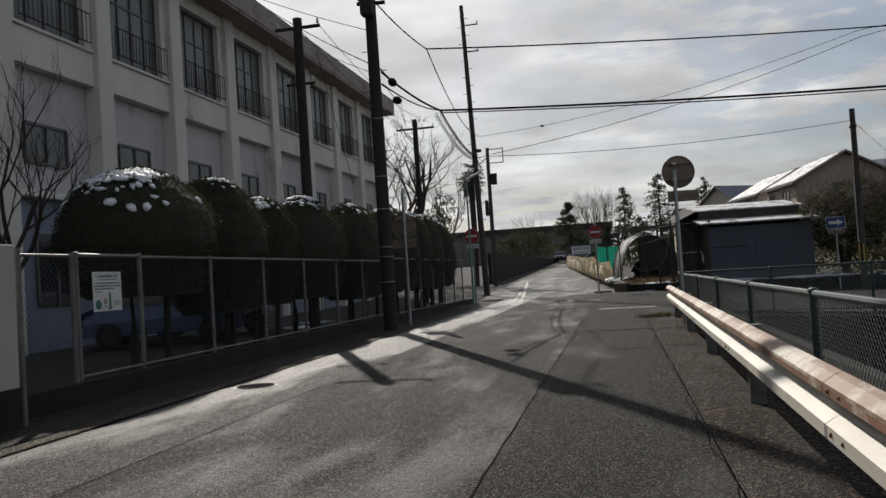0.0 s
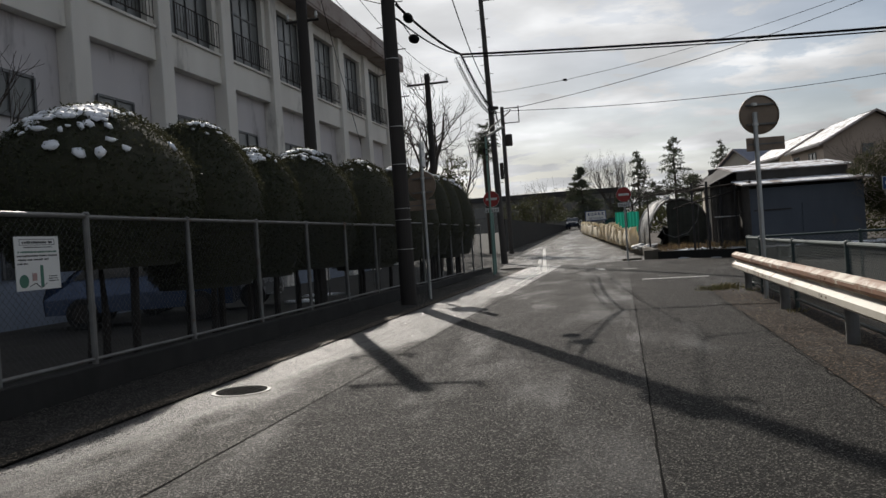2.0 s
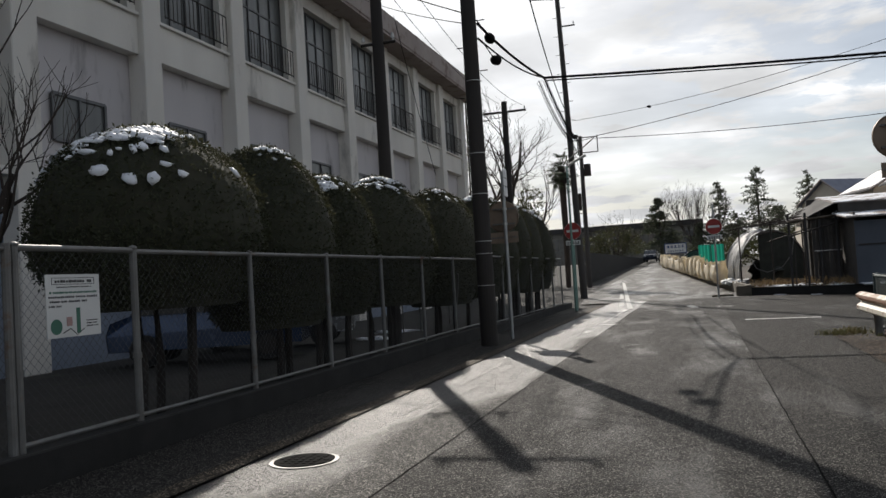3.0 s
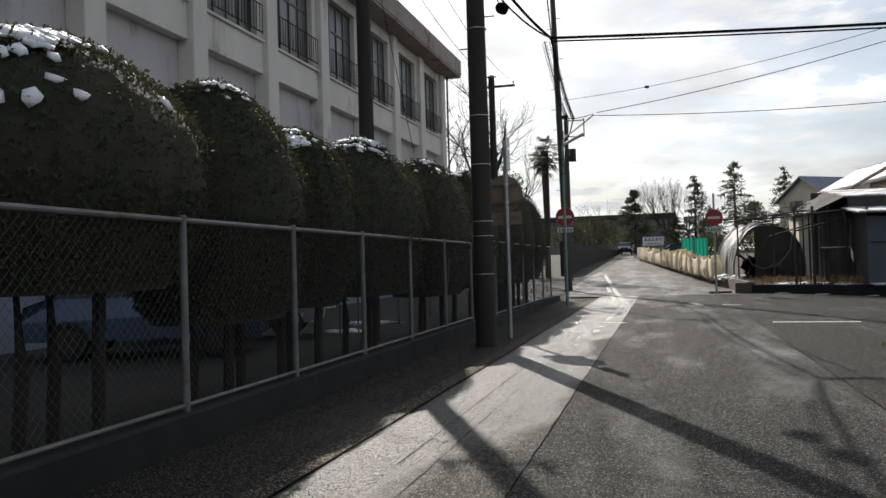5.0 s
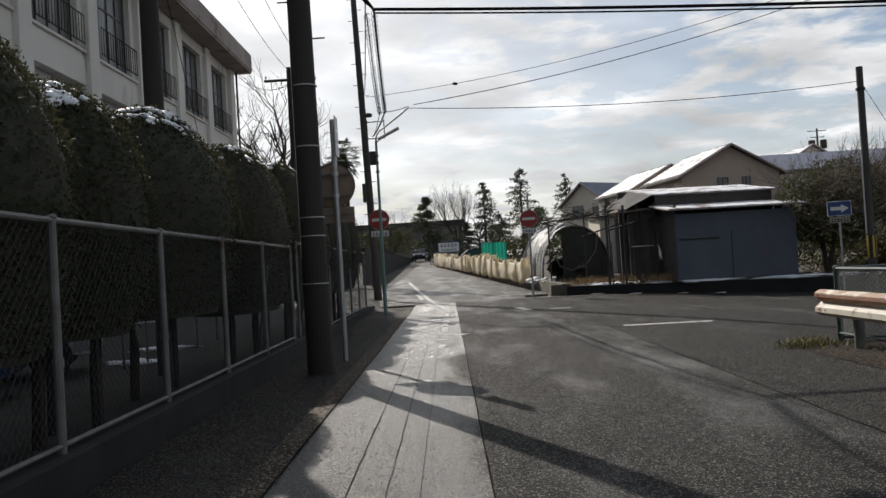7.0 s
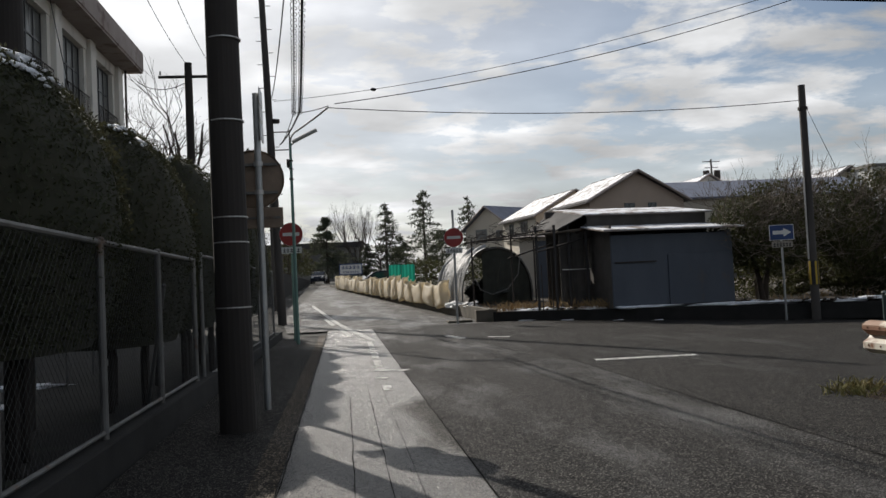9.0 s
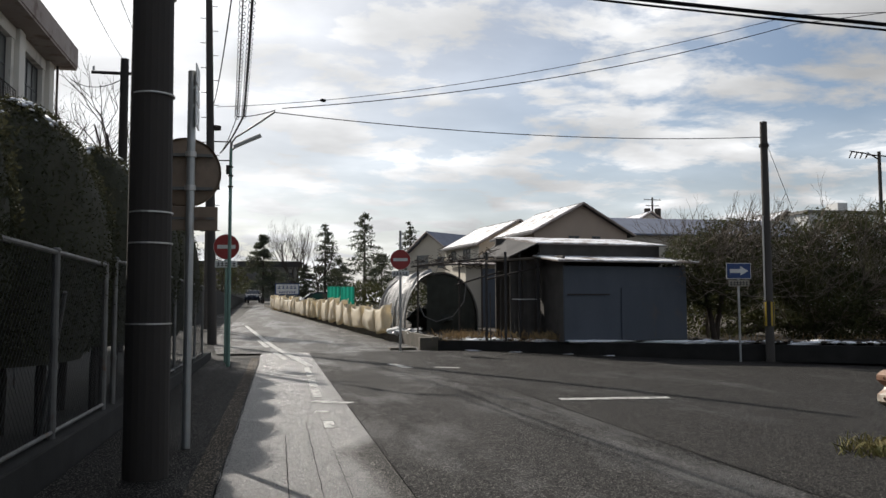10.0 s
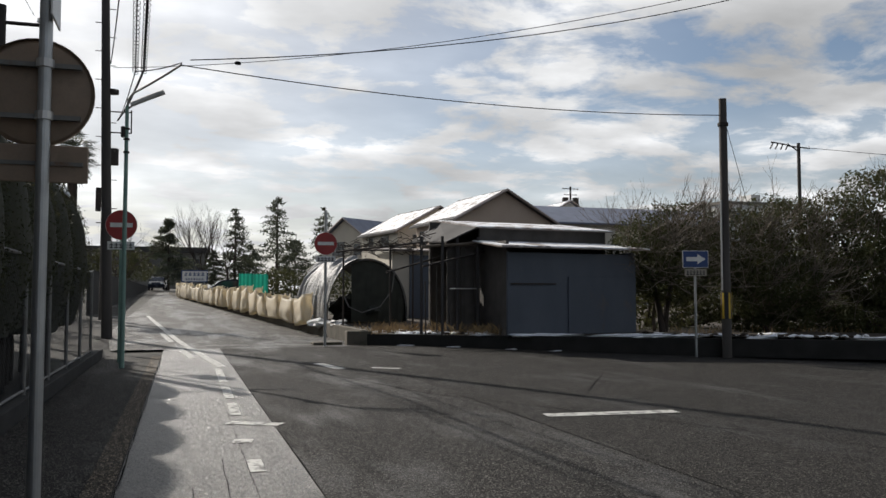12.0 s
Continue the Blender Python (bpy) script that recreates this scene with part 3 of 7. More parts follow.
for ya, yb in ((15.9, 16.4), (19.1, 20.2), (20.7, 22.3), (22.9, 25.4)):
    line_mark("road_marking", (-1.10 + 0.008 * (ya - 15), ya), (-1.10 + 0.008 * (yb - 15), yb), 0.12)
line_mark("road_marking", (2.27, 18.05), (3.86, 17.90), 0.24)
line_mark("road_marking", (0.94, 26.1), (1.15, 24.7), 0.22)
line_mark("road_marking", (1.75, 24.8), (2.22, 24.45), 0.16)
line_mark("road_marking", (-1.05, 32.8), (2.06, 32.3), 0.22, "paint_worn")

# manhole at the edge of the left lane
cover = thing("manhole_cover", (-1.68, 3.52, 0.0), "round cast-iron manhole cover set in the asphalt", "manhole cover")
bm = bmesh.new()
bmesh.ops.create_cone(bm, cap_ends=True, segments=32, radius1=0.27, radius2=0.27, depth=0.012, matrix=Matrix.Translation((0, 0, 0.004)))
part("frame", bm, "galv_dull", cover)
bm = bmesh.new()
bmesh.ops.create_cone(bm, cap_ends=True, segments=32, radius1=0.24, radius2=0.235, depth=0.014, matrix=Matrix.Translation((0, 0, 0.010)))
for i in range(-3, 4):
    for j in range(-3, 4):
        if i * i + j * j < 10:
            box(bm, i * 0.062 - 0.018, j * 0.062 - 0.018, 0.012, i * 0.062 + 0.018, j * 0.062 + 0.018, 0.021)
part("lid", bm, "tar", cover)

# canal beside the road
slab("wall_canal_near", 5.10, -45, -1.75, 5.26, 13.4, 0.06, "concrete_shaded", "dark concrete canal wall", "wall")
slab("wall_canal_far", 9.50, -45, -1.75, 9.75, 11.6, 0.02, "concrete_shaded", "dark concrete canal wall", "wall")
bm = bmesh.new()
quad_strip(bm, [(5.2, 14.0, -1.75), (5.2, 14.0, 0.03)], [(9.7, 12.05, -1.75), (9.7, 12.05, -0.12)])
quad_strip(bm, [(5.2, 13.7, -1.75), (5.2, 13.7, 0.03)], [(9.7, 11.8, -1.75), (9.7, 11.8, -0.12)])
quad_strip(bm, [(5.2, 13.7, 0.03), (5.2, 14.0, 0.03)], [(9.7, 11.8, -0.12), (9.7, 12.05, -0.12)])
tagged(part("wall_canal_end", bm, "concrete_shaded"), "dark concrete bridge wall over the canal", "wall", kind="structure")

# ---- school fence ----
FX = -3.43
slab("wall_fence_base", FX - 0.10, 1.2, -0.1, FX + 0.10, 17.0, 0.27, "concrete_shaded", "low dark concrete base under the school fence", "wall", bevel=0.012)
slab("wall_fence_base_far", FX - 0.10, 17.0, -0.1, FX + 0.10, 29.2, 0.20, "concrete_shaded", "low dark concrete base under the school fence", "wall", bevel=0.012)


def chain_link(bm, a, b, z0, z1, pitch, r):
    """Diamond mesh between two posts: thin flat-sided wires."""
    a, b = Vector(a), Vector(b)
    d = (b - a)
    length = d.length
    d.normalize()
    nrm = Vector((-d.y, d.x, 0))
    h = z1 - z0
    k = -h
    while k < length:
        for s in (0, 1):
            u0, u1, v0, v1 = k, k + h, 0.0, h
            if u0 < 0:
                v0, u0 = -u0, 0.0
            if u1 > length:
                v1, u1 = v1 - (u1 - length), length
            if u1 - u0 > 0.01:
                p, q = (z0 + v0, z0 + v1) if s == 0 else (z1 - v0, z1 - v1)
                A = a + d * u0
                B = a + d * u1
                off = nrm * (r if s else -r)
                ring = []
                for P, z in ((A, p), (B, q)):
                    c = Vector((P.x, P.y, z)) + off
                    up = Vector((0, 0, r)) + d * (-r if s == 0 else r)
                    ring.append([bm.verts.new(c + up), bm.verts.new(c + nrm * r - up * 0.5), bm.verts.new(c - nrm * r - up * 0.5)])
                for i in range(3):
                    bm.faces.new((ring[0][i], ring[0][(i + 1) % 3], ring[1][(i + 1) % 3], ring[1][i]))
        k += pitch
    return bm


def mesh_fence(name, a, b, z_base, z_top, spacing, post_r, label, steel, wire, pitch=0.075, wire_r=0.0018, mid=False, group=""):
    """A chain-link fence run from a to b: posts, rails and the mesh of each bay."""
    a, b = Vector((*a, 0)), Vector((*b, 0))
    n = max(1, int(round((b - a).length / spacing)))
    f = thing(name, (0, 0, 0), label, "fence", group)
    for i in range(n + 1):
        p = a.lerp(b, i / n)
        bm = bmesh.new()
        rod(bm, (p.x, p.y, z_base - 0.1), (p.x, p.y, z_top), post_r, seg=10)
        bmesh.ops.create_uvsphere(bm, u_segments=10, v_segments=6, radius=post_r * 1.25, matrix=Matrix.Translation((p.x, p.y, z_top)) @ Matrix.Diagonal((1, 1, 0.6, 1)))
        rod(bm, (p.x, p.y, z_base + 0.55), (p.x, p.y, z_base + 0.60), post_r * 1.25, seg=10)
        part("post", bm, steel, f)
    for i in range(n):
        p, q = a.lerp(b, i / n), a.lerp(b, (i + 1) / n)
        part("top_rail", rod(bmesh.new(), (p.x, p.y, z_top - 0.02), (q.x, q.y, z_top - 0.02), post_r * 0.75, seg=8), steel, f)
        part("bottom_rail", rod(bmesh.new(), (p.x, p.y, z_base + 0.05), (q.x, q.y, z_base + 0.05), post_r * 0.6, seg=8), steel, f)
        part("mesh_panel", chain_link(bmesh.new(), p, q, z_base + 0.05, z_top - 0.03, pitch, wire_r), wire, f)
    return f


mesh_fence("school_fence", (FX, 3.87), (FX, 15.87), 0.27, 1.78, 2.0, 0.030, "galvanised chain-link school fence on a low concrete base", "galv_dull", "wire_mesh", 0.080, 0.0010)
mesh_fence("school_fence", (FX, 16.4), (FX, 27.6), 0.20, 1.86, 2.0, 0.028, "galvanised chain-link school fence beyond the dark pole", "galv_dull", "wire_mesh", 0.10, 0.0011)
mesh_fence("school_fence", (FX, 2.52), (FX, 3.87), 0.27, 1.79, 1.35, 0.034, "galvanised chain-link fence bay carrying a notice", "galv_dull", "wire_mesh", 0.080, 0.0010)
# brace inside the fence
brace = part("fence_brace", rod(bmesh.new(), (FX - 0.05, 14.4, 1.45), (FX - 0.45, 15.3, 0.1), 0.022), "galv_dull")
tagged(brace, "slanting galvanised brace leaning against the fence", "fence brace")

# gate leaf between the wall and the fence
gate = thing("gate_leaf", (FX, 1.25, 0.0), "galvanised chain-link gate leaf beside the garden wall", "gate")
for y in (0.05, 1.20):
    part("gate_post", rod(bmesh.new(), (0, y, 0.0), (0, y, 1.80), 0.034, seg=10), "galv_dull", gate)
for z in (0.12, 1.76):
    part("gate_rail", rod(bmesh.new(), (0, 0.05, z), (0, 1.20, z), 0.02), "galv_dull", gate)
part("mesh_panel", chain_link(bmesh.new(), (0, 0.05, 0), (0, 1.20, 0), 0.12, 1.76, 0.08, 0.0013), "wire_mesh", gate)

# garden wall at the start
gw = thing("garden_wall", (0, 0, 0), "cream rendered garden wall with a dark concrete base", "wall", kind="structure")
bm = bmesh.new()
box(bm, -3.25, -14, 0.42, -3.03, 0.56, 1.80, 0.012)
part("wall", bm, "white_wall", gw)
part("pier", box(bmesh.new(), -3.28, 0.56, 0.40, -3.00, 0.97, 1.83, 0.012), "white_wall", gw)
part("base", box(bmesh.new(), -3.30, -14, -0.1, -3.00, 0.97, 0.41, 0.015), "concrete_shaded", gw)
part("edge_post", rod(bmesh.new(), (-3.02, 1.03, 0), (-3.02, 1.03, 1.80), 0.03), "galv_dull", gw)


# ---- poles ----
def pole(name, place, height, r0, r1, mat, label, lean=(0, 0), category="utility pole"):
    p = thing(name, place, label, category)
    bm = bmesh.new()
    rod(bm, (0, 0, -0.15), (lean[0], lean[1], height), r0, r1, seg=20)
    part("shaft", bm, mat, p, smooth=False)
    return p


def crossarm(p, z, half, along, mat="pole_dark", pins=3, size=0.05):
    d = Vector((math.cos(radians(along)), math.sin(radians(along)), 0))
    bm = bmesh.new()
    rod(bm, d * -half + Vector((0, 0, z)), d * half + Vector((0, 0, z)), size, seg=4)
    arm = part("crossarm", bm, mat, p)
    for i in range(pins):
        u = -half + 0.06 + (2 * half - 0.12) * i / max(1, pins - 1)
        bm = bmesh.new()
        c = d * u
        rod(bm, c + Vector((0, 0, z)), c + Vector((0, 0, z + 0.10)), 0.012)
        rod(bm, c + Vector((0, 0, z + 0.08)), c + Vector((0, 0, z + 0.19)), 0.04, 0.025, seg=10)
        part("insulator", bm, "porcelain", arm)


def ring(p, z, r, h=0.02, mat="band", name="band"):
    part(name, rod(bmesh.new(), (0, 0, z), (0, 0, z + h), r, seg=20), mat, p)


PA = (-2.65, 13.46, 0.0)
pole_a = pole("utility_pole", PA, 13.0, 0.172, 0.12, "pole_dark", "thick dark tarred utility pole beside the road", (-0.05, 0.03))
for z in (1.18, 1.80, 2.04, 2.97, 3.77, 5.2):
    ring(pole_a, z, 0.176 - 0.0038 * z, 0.012)
for z in (4.4, 4.9, 5.4, 5.9, 6.4, 6.9):
    part("step_bolt", rod(bmesh.new(), (0.1, 0.0, z), (0.30 if int(z * 10) % 10 < 5 else -0.30, 0, z), 0.011), "iron", pole_a)
crossarm(pole_a, 8.1, 0.35, 10, pins=2)
crossarm(pole_a, 12.6, 0.8, 10, pins=3)
part("cable_box", box(bmesh.new(), -0.18, -0.42, 7.7, 0.12, -0.14, 8.3, 0.03), "iron", pole_a)
PB = (-3.84, 36.6, gz(-3.84, 36.6))
pole_b = pole("utility_pole", PB, 15.2, 0.165, 0.10, "pole_concrete", "tall slim concrete utility pole with step bolts", (-0.35, -0.2))
for i in range(26):
    z = 3.5 + i * 0.44
    s = 1 if i % 2 else -1
    part("step_bolt", rod(bmesh.new(), (s * 0.08 - 0.35 * z / 15, -0.2 * z / 15, z), (s * 0.30 - 0.35 * z / 15, -0.2 * z / 15, z), 0.013), "iron", pole_b)
crossarm(pole_b, 14.2, 0.45, 0, "iron", 2, 0.035)
crossarm(pole_b, 12.8, 0.4, 0, "iron", 2, 0.035)
ring(pole_b, 7.5, 0.19, 0.12, "iron", "collar")
PC = (-4.98, 14.46, 0.0)
pole_c = pole("utility_pole", PC, 8.3, 0.15, 0.12, "pole_dark", "dark timber pole with a crossarm in the school yard")
crossarm(pole_c, 8.05, 0.62, 0, pins=2)
crossarm(pole_c, 6.55, 0.40, 0, pins=2, size=0.035)
PF = (-6.30, 33.1, gz(-6.3, 33.1))
pole_f = pole("utility_pole", PF, 8.9, 0.16, 0.12, "pole_dark", "dark timber pole with a plain crossarm behind the hedge")
crossarm(pole_f, 8.45, 0.95, 0, pins=2)
PD = (-4.9, 47.3, gz(-4.9, 47.3))
pole_d = pole("utility_pole", PD, 9.0, 0.15, 0.11, "pole_concrete", "slim concrete utility pole with a bracket frame and meters")
bm = bmesh.new()
for z in (8.9, 8.0):
    rod(bm, (0, 0, z), (1.0, 0, z), 0.03)
rod(bm, (1.0, 0, 8.0), (1.0, 0, 9.0), 0.03)
part("bracket_frame", bm, "iron", pole_d)
part("transformer", rod(bmesh.new(), (0.32, 0, 6.6), (0.32, 0, 7.3), 0.2, seg=14), "iron", pole_d)
part("cable_box", box(bmesh.new(), -0.35, -0.15, 4.6, -0.15, 0.15, 5.6, 0.02), "iron", pole_d)
PR = (12.07, 28.20, -0.29)
pole_r = pole("utility_pole", PR, 6.93, 0.125, 0.10, "pole_concrete", "slim grey concrete pole with a yellow and black guard")
ring(pole_r, 6.2, 0.14, 0.08, "iron", "collar")
bm = bmesh.new()
rod(bm, (0, 0, 1.05), (0, 0, 1.75), 0.135, seg=20)
guard = part("pole_guard", bm, "black", pole_r, "black guard with yellow stripes")
for k in range(5):
    an = 2 * math.pi * k / 5
    bm = bmesh.new()
    box(bm, -0.028, -0.006, 1.06, 0.028, 0.006, 1.74)
    bmesh.ops.transform(bm, matrix=Matrix.Rotation(an, 4, "Z") @ Matrix.Translation((0, -0.137, 0)), verts=bm.verts)
    part("stripe", bm, "yellow", guard)
part("conduit", rod(bmesh.new(), (-0.14, -0.03, 1.8), (-0.13, -0.03, 4.2), 0.025), "band", pole_r)


# ---- school building ----
BX = -10.8   # face of the pilasters
BW = -11.25  # face of the recessed wall
Y_P = [10.62 + 4.02 * k for k in range(-4, 9)]
Y_END = Y_P[-1] + 0.35
school = thing("school_building", (-11, 20, 0), "three-storey cream plastered school building with pilasters and deep eaves", "building", kind="structure")


def sb(name, x0, y0, z0, x1, y1, z1, mat, parent=None, label="", bevel=0.0):
    bm = box(bmesh.new(), x0, y0, z0, x1, y1, z1, bevel)
    ob = part(name, bm, mat, parent or school, label)
    if parent is None:
        ob.matrix_parent_inverse = school.matrix_world.inverted()
    return ob


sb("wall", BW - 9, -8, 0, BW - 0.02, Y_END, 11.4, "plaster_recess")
for y in Y_P:
    sb("pilaster", BW - 0.02, y - 0.34, 0, BX, y + 0.34, 11.4, "plaster", bevel=0.02)
for ya, yb in zip(Y_P, Y_P[1:]):
    a, b = ya + 0.34, yb - 0.34
    first = ya < 10
    # spandrel under the top windows, and the thin sill on it
    sb("spandrel", BW - 0.02, a, 7.10, BX + -0.16, b, 8.02, "plaster", bevel=0.01)
    sb("sill", BW - 0.02, a + 0.02, 8.02, BX - 0.08, b - 0.02, 8.10, "plaster", bevel=0.01)
    sb("lintel", BW - 0.02, a, 10.95, BX - 0.16, b, 11.4, "plaster")
    sb("lower_ledge", BW - 0.02, a, 3.82, BX - 0.10, b, 3.98, "plaster", bevel=0.01)
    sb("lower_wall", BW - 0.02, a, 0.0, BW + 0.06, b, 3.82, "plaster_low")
    # top window: glass in a dark reveal, sashes, iron guard
    w = sb("window", BW - 0.01, a + 0.30, 8.10, BW + 0.03, b - 0.30, 10.95, "school_glass")
    inv = school.matrix_world.inverted()

    def wp(nm, *c):
        return sb(nm, *c[:6], c[6], w)

    for k in range(5):
        yy = a + 0.30 + (b - a - 0.60) * k / 4
        wp("sash", BW + 0.03, yy - 0.03, 8.10, BW + 0.07, yy + 0.03, 10.95, "sash")
    for zz in (8.13, 9.95, 10.92):
        wp("sash", BW + 0.03, a + 0.30, zz - 0.03, BW + 0.065, b - 0.30, zz + 0.03, "sash")
    sb("jamb", BW - 0.02, a, 8.10, BX - 0.20, a + 0.30, 10.95, "plaster")
    sb("jamb", BW - 0.02, b - 0.30, 8.10, BX - 0.20, b, 10.95, "plaster")
    bm = bmesh.new()
    for zz in (8.25, 9.05):
        rod(bm, (BX - 0.03, a + 0.25, zz), (BX - 0.03, b - 0.25, zz), 0.02, seg=5)
    nb = 16
    for k in range(nb + 1):
        yy = a + 0.25 + (b - a - 0.5) * k / nb
        rod(bm, (BX - 0.03, yy, 8.20), (BX - 0.03, yy, 9.05), 0.012, seg=4)
    g = part("window_guard", bm, "iron", school)
    g.matrix_parent_inverse = inv
    # small sliding window in the recess of the middle storey
    if first:
        wy0, wy1, wz0, wz1 = a + 0.3, b - 0.3, 4.2, 6.35
    else:
        wy0, wy1, wz0, wz1 = a + 0.75, a + 2.35, 4.75, 5.72
    w2 = sb("window", BW - 0.01, wy0, wz0, BW + 0.03, wy1, wz1, "school_glass")
    for yy in (wy0, (wy0 + wy1) / 2, wy1):
        sb("sash", BW + 0.03, yy - 0.035, wz0, BW + 0.08, yy + 0.035, wz1, "sash", w2)
    for zz in (wz0, wz1) + (((wz0 + wz1) / 2,) if first else ()):
        sb("sash", BW + 0.03, wy0, zz - 0.035, BW + 0.075, wy1, zz + 0.035, "sash", w2)
    # ground-floor window
    w3 = sb("window", BW + 0.05, a + 0.9, 1.1, BW + 0.09, b - 0.9, 2.95, "glass")
    for yy in (a + 0.9, (a + b) / 2, b - 0.9):
        sb("sash", BW + 0.09, yy - 0.04, 1.1, BW + 0.13, yy + 0.04, 2.95, "sash", w3)
# eaves and roof
sb("eaves", BW - 9.6, -8.5, 11.42, -10.10, 43.85, 11.62, "eave")
sb("eave_fascia", -10.28, -8.5, 11.50, -10.06, 43.85, 12.36, "eave", bevel=0.03)
sb("eave_fascia", BW - 9.6, 43.60, 11.50, -10.06, 43.87, 12.36, "eave", bevel=0.03)
sb("roof", BW - 9.6, -8.5, 11.62, -10.28, 43.62, 12.25, "roof_dark")
bm = bmesh.new()
tube(bm, [(BX + 0.10, 6.35, 11.5), (BX + 0.10, 6.35, 0.1)], 0.05, 8)
dp = part("drain_pipe", bm, "iron", school)
dp.matrix_parent_inverse = school.matrix_world.inverted()
bm = bmesh.new()
tube(bm, [(BX + 0.07, 42.8 + 0.5, 11.5), (BX + 0.07, 43.2, 0.1)], 0.05, 8)
dp = part("drain_pipe", bm, "iron", school)
dp.matrix_parent_inverse = school.matrix_world.inverted()


# ---- foliage helpers ----
def leaf_mesh(name, pts, nrm, size, mat, rnd, aspect=0.55, flat=0.6):
    """Many small leaves, each a bent pair of triangles round a point of the crown."""
    n = len(pts)
    pts, nrm = np.asarray(pts), np.asarray(nrm)
    d = rnd.normal(size=(n, 3))
    d -= nrm * (d * nrm).sum(1, keepdims=True) * flat
    d /= np.linalg.norm(d, axis=1, keepdims=True) + 1e-9
    s = np.cross(d, nrm + rnd.normal(size=(n, 3)) * 0.5)
    s /= np.linalg.norm(s, axis=1, keepdims=True) + 1e-9
    up = np.cross(s, d)
    L = size * rnd.uniform(0.6, 1.3, (n, 1))
    v = np.empty((n, 4, 3))
    v[:, 0] = pts
    v[:, 1] = pts + d * L * 0.5 + s * L * aspect * 0.5 + up * L * 0.08
    v[:, 2] = pts + d * L
    v[:, 3] = pts + d * L * 0.5 - s * L * aspect * 0.5 + up * L * 0.08
    me = bpy.data.meshes.new(name)
    f = np.arange(n * 4).reshape(n, 4)
    me.from_pydata(v.reshape(-1, 3).tolist(), [], f.tolist())
    me.materials.append(M[mat])
    return me


def lump(bm, c, r, rough, seed, sub=3):
    """An uneven rounded body."""
    res = bmesh.ops.create_icosphere(bm, subdivisions=sub, radius=1.0)
    for v in res["verts"]:
        k = 1 + rough * noise.noise(v.co * 2.3 + Vector((seed * 7.1, seed * 3.3, 0)))
        v.co = Vector((c[0] + v.co.x * r[0] * k, c[1] + v.co.y * r[1] * k, c[2] + v.co.z * r[2] * k))
    return bm


def dome(u, v, rx, ry, h, seed):
    """A clipped hedge body: upright sides, round top. u: angle, v: 0 at the foot to 1 at the crown."""
    e = 0.92
    cu, su = math.cos(u), math.sin(u)
    if v < 0.5:
        k, z = 0.70 + 0.30 * math.sin(v / 0.5 * math.pi / 2), v / 0.5 * 0.42 * h
    else:
        t = (v - 0.5) / 0.5 * math.pi / 2
        k, z = math.cos(t) ** 0.92, (0.42 + 0.58 * math.sin(t)) * h
    px = math.copysign(abs(cu) ** e, cu) * rx * k
    py = math.copysign(abs(su) ** e, su) * ry * k
    w = 1 + 0.05 * noise.noise(Vector((px * 1.1 + seed * 9, py * 1.1, z * 1.1)))
    return px * w, py * w, z * w


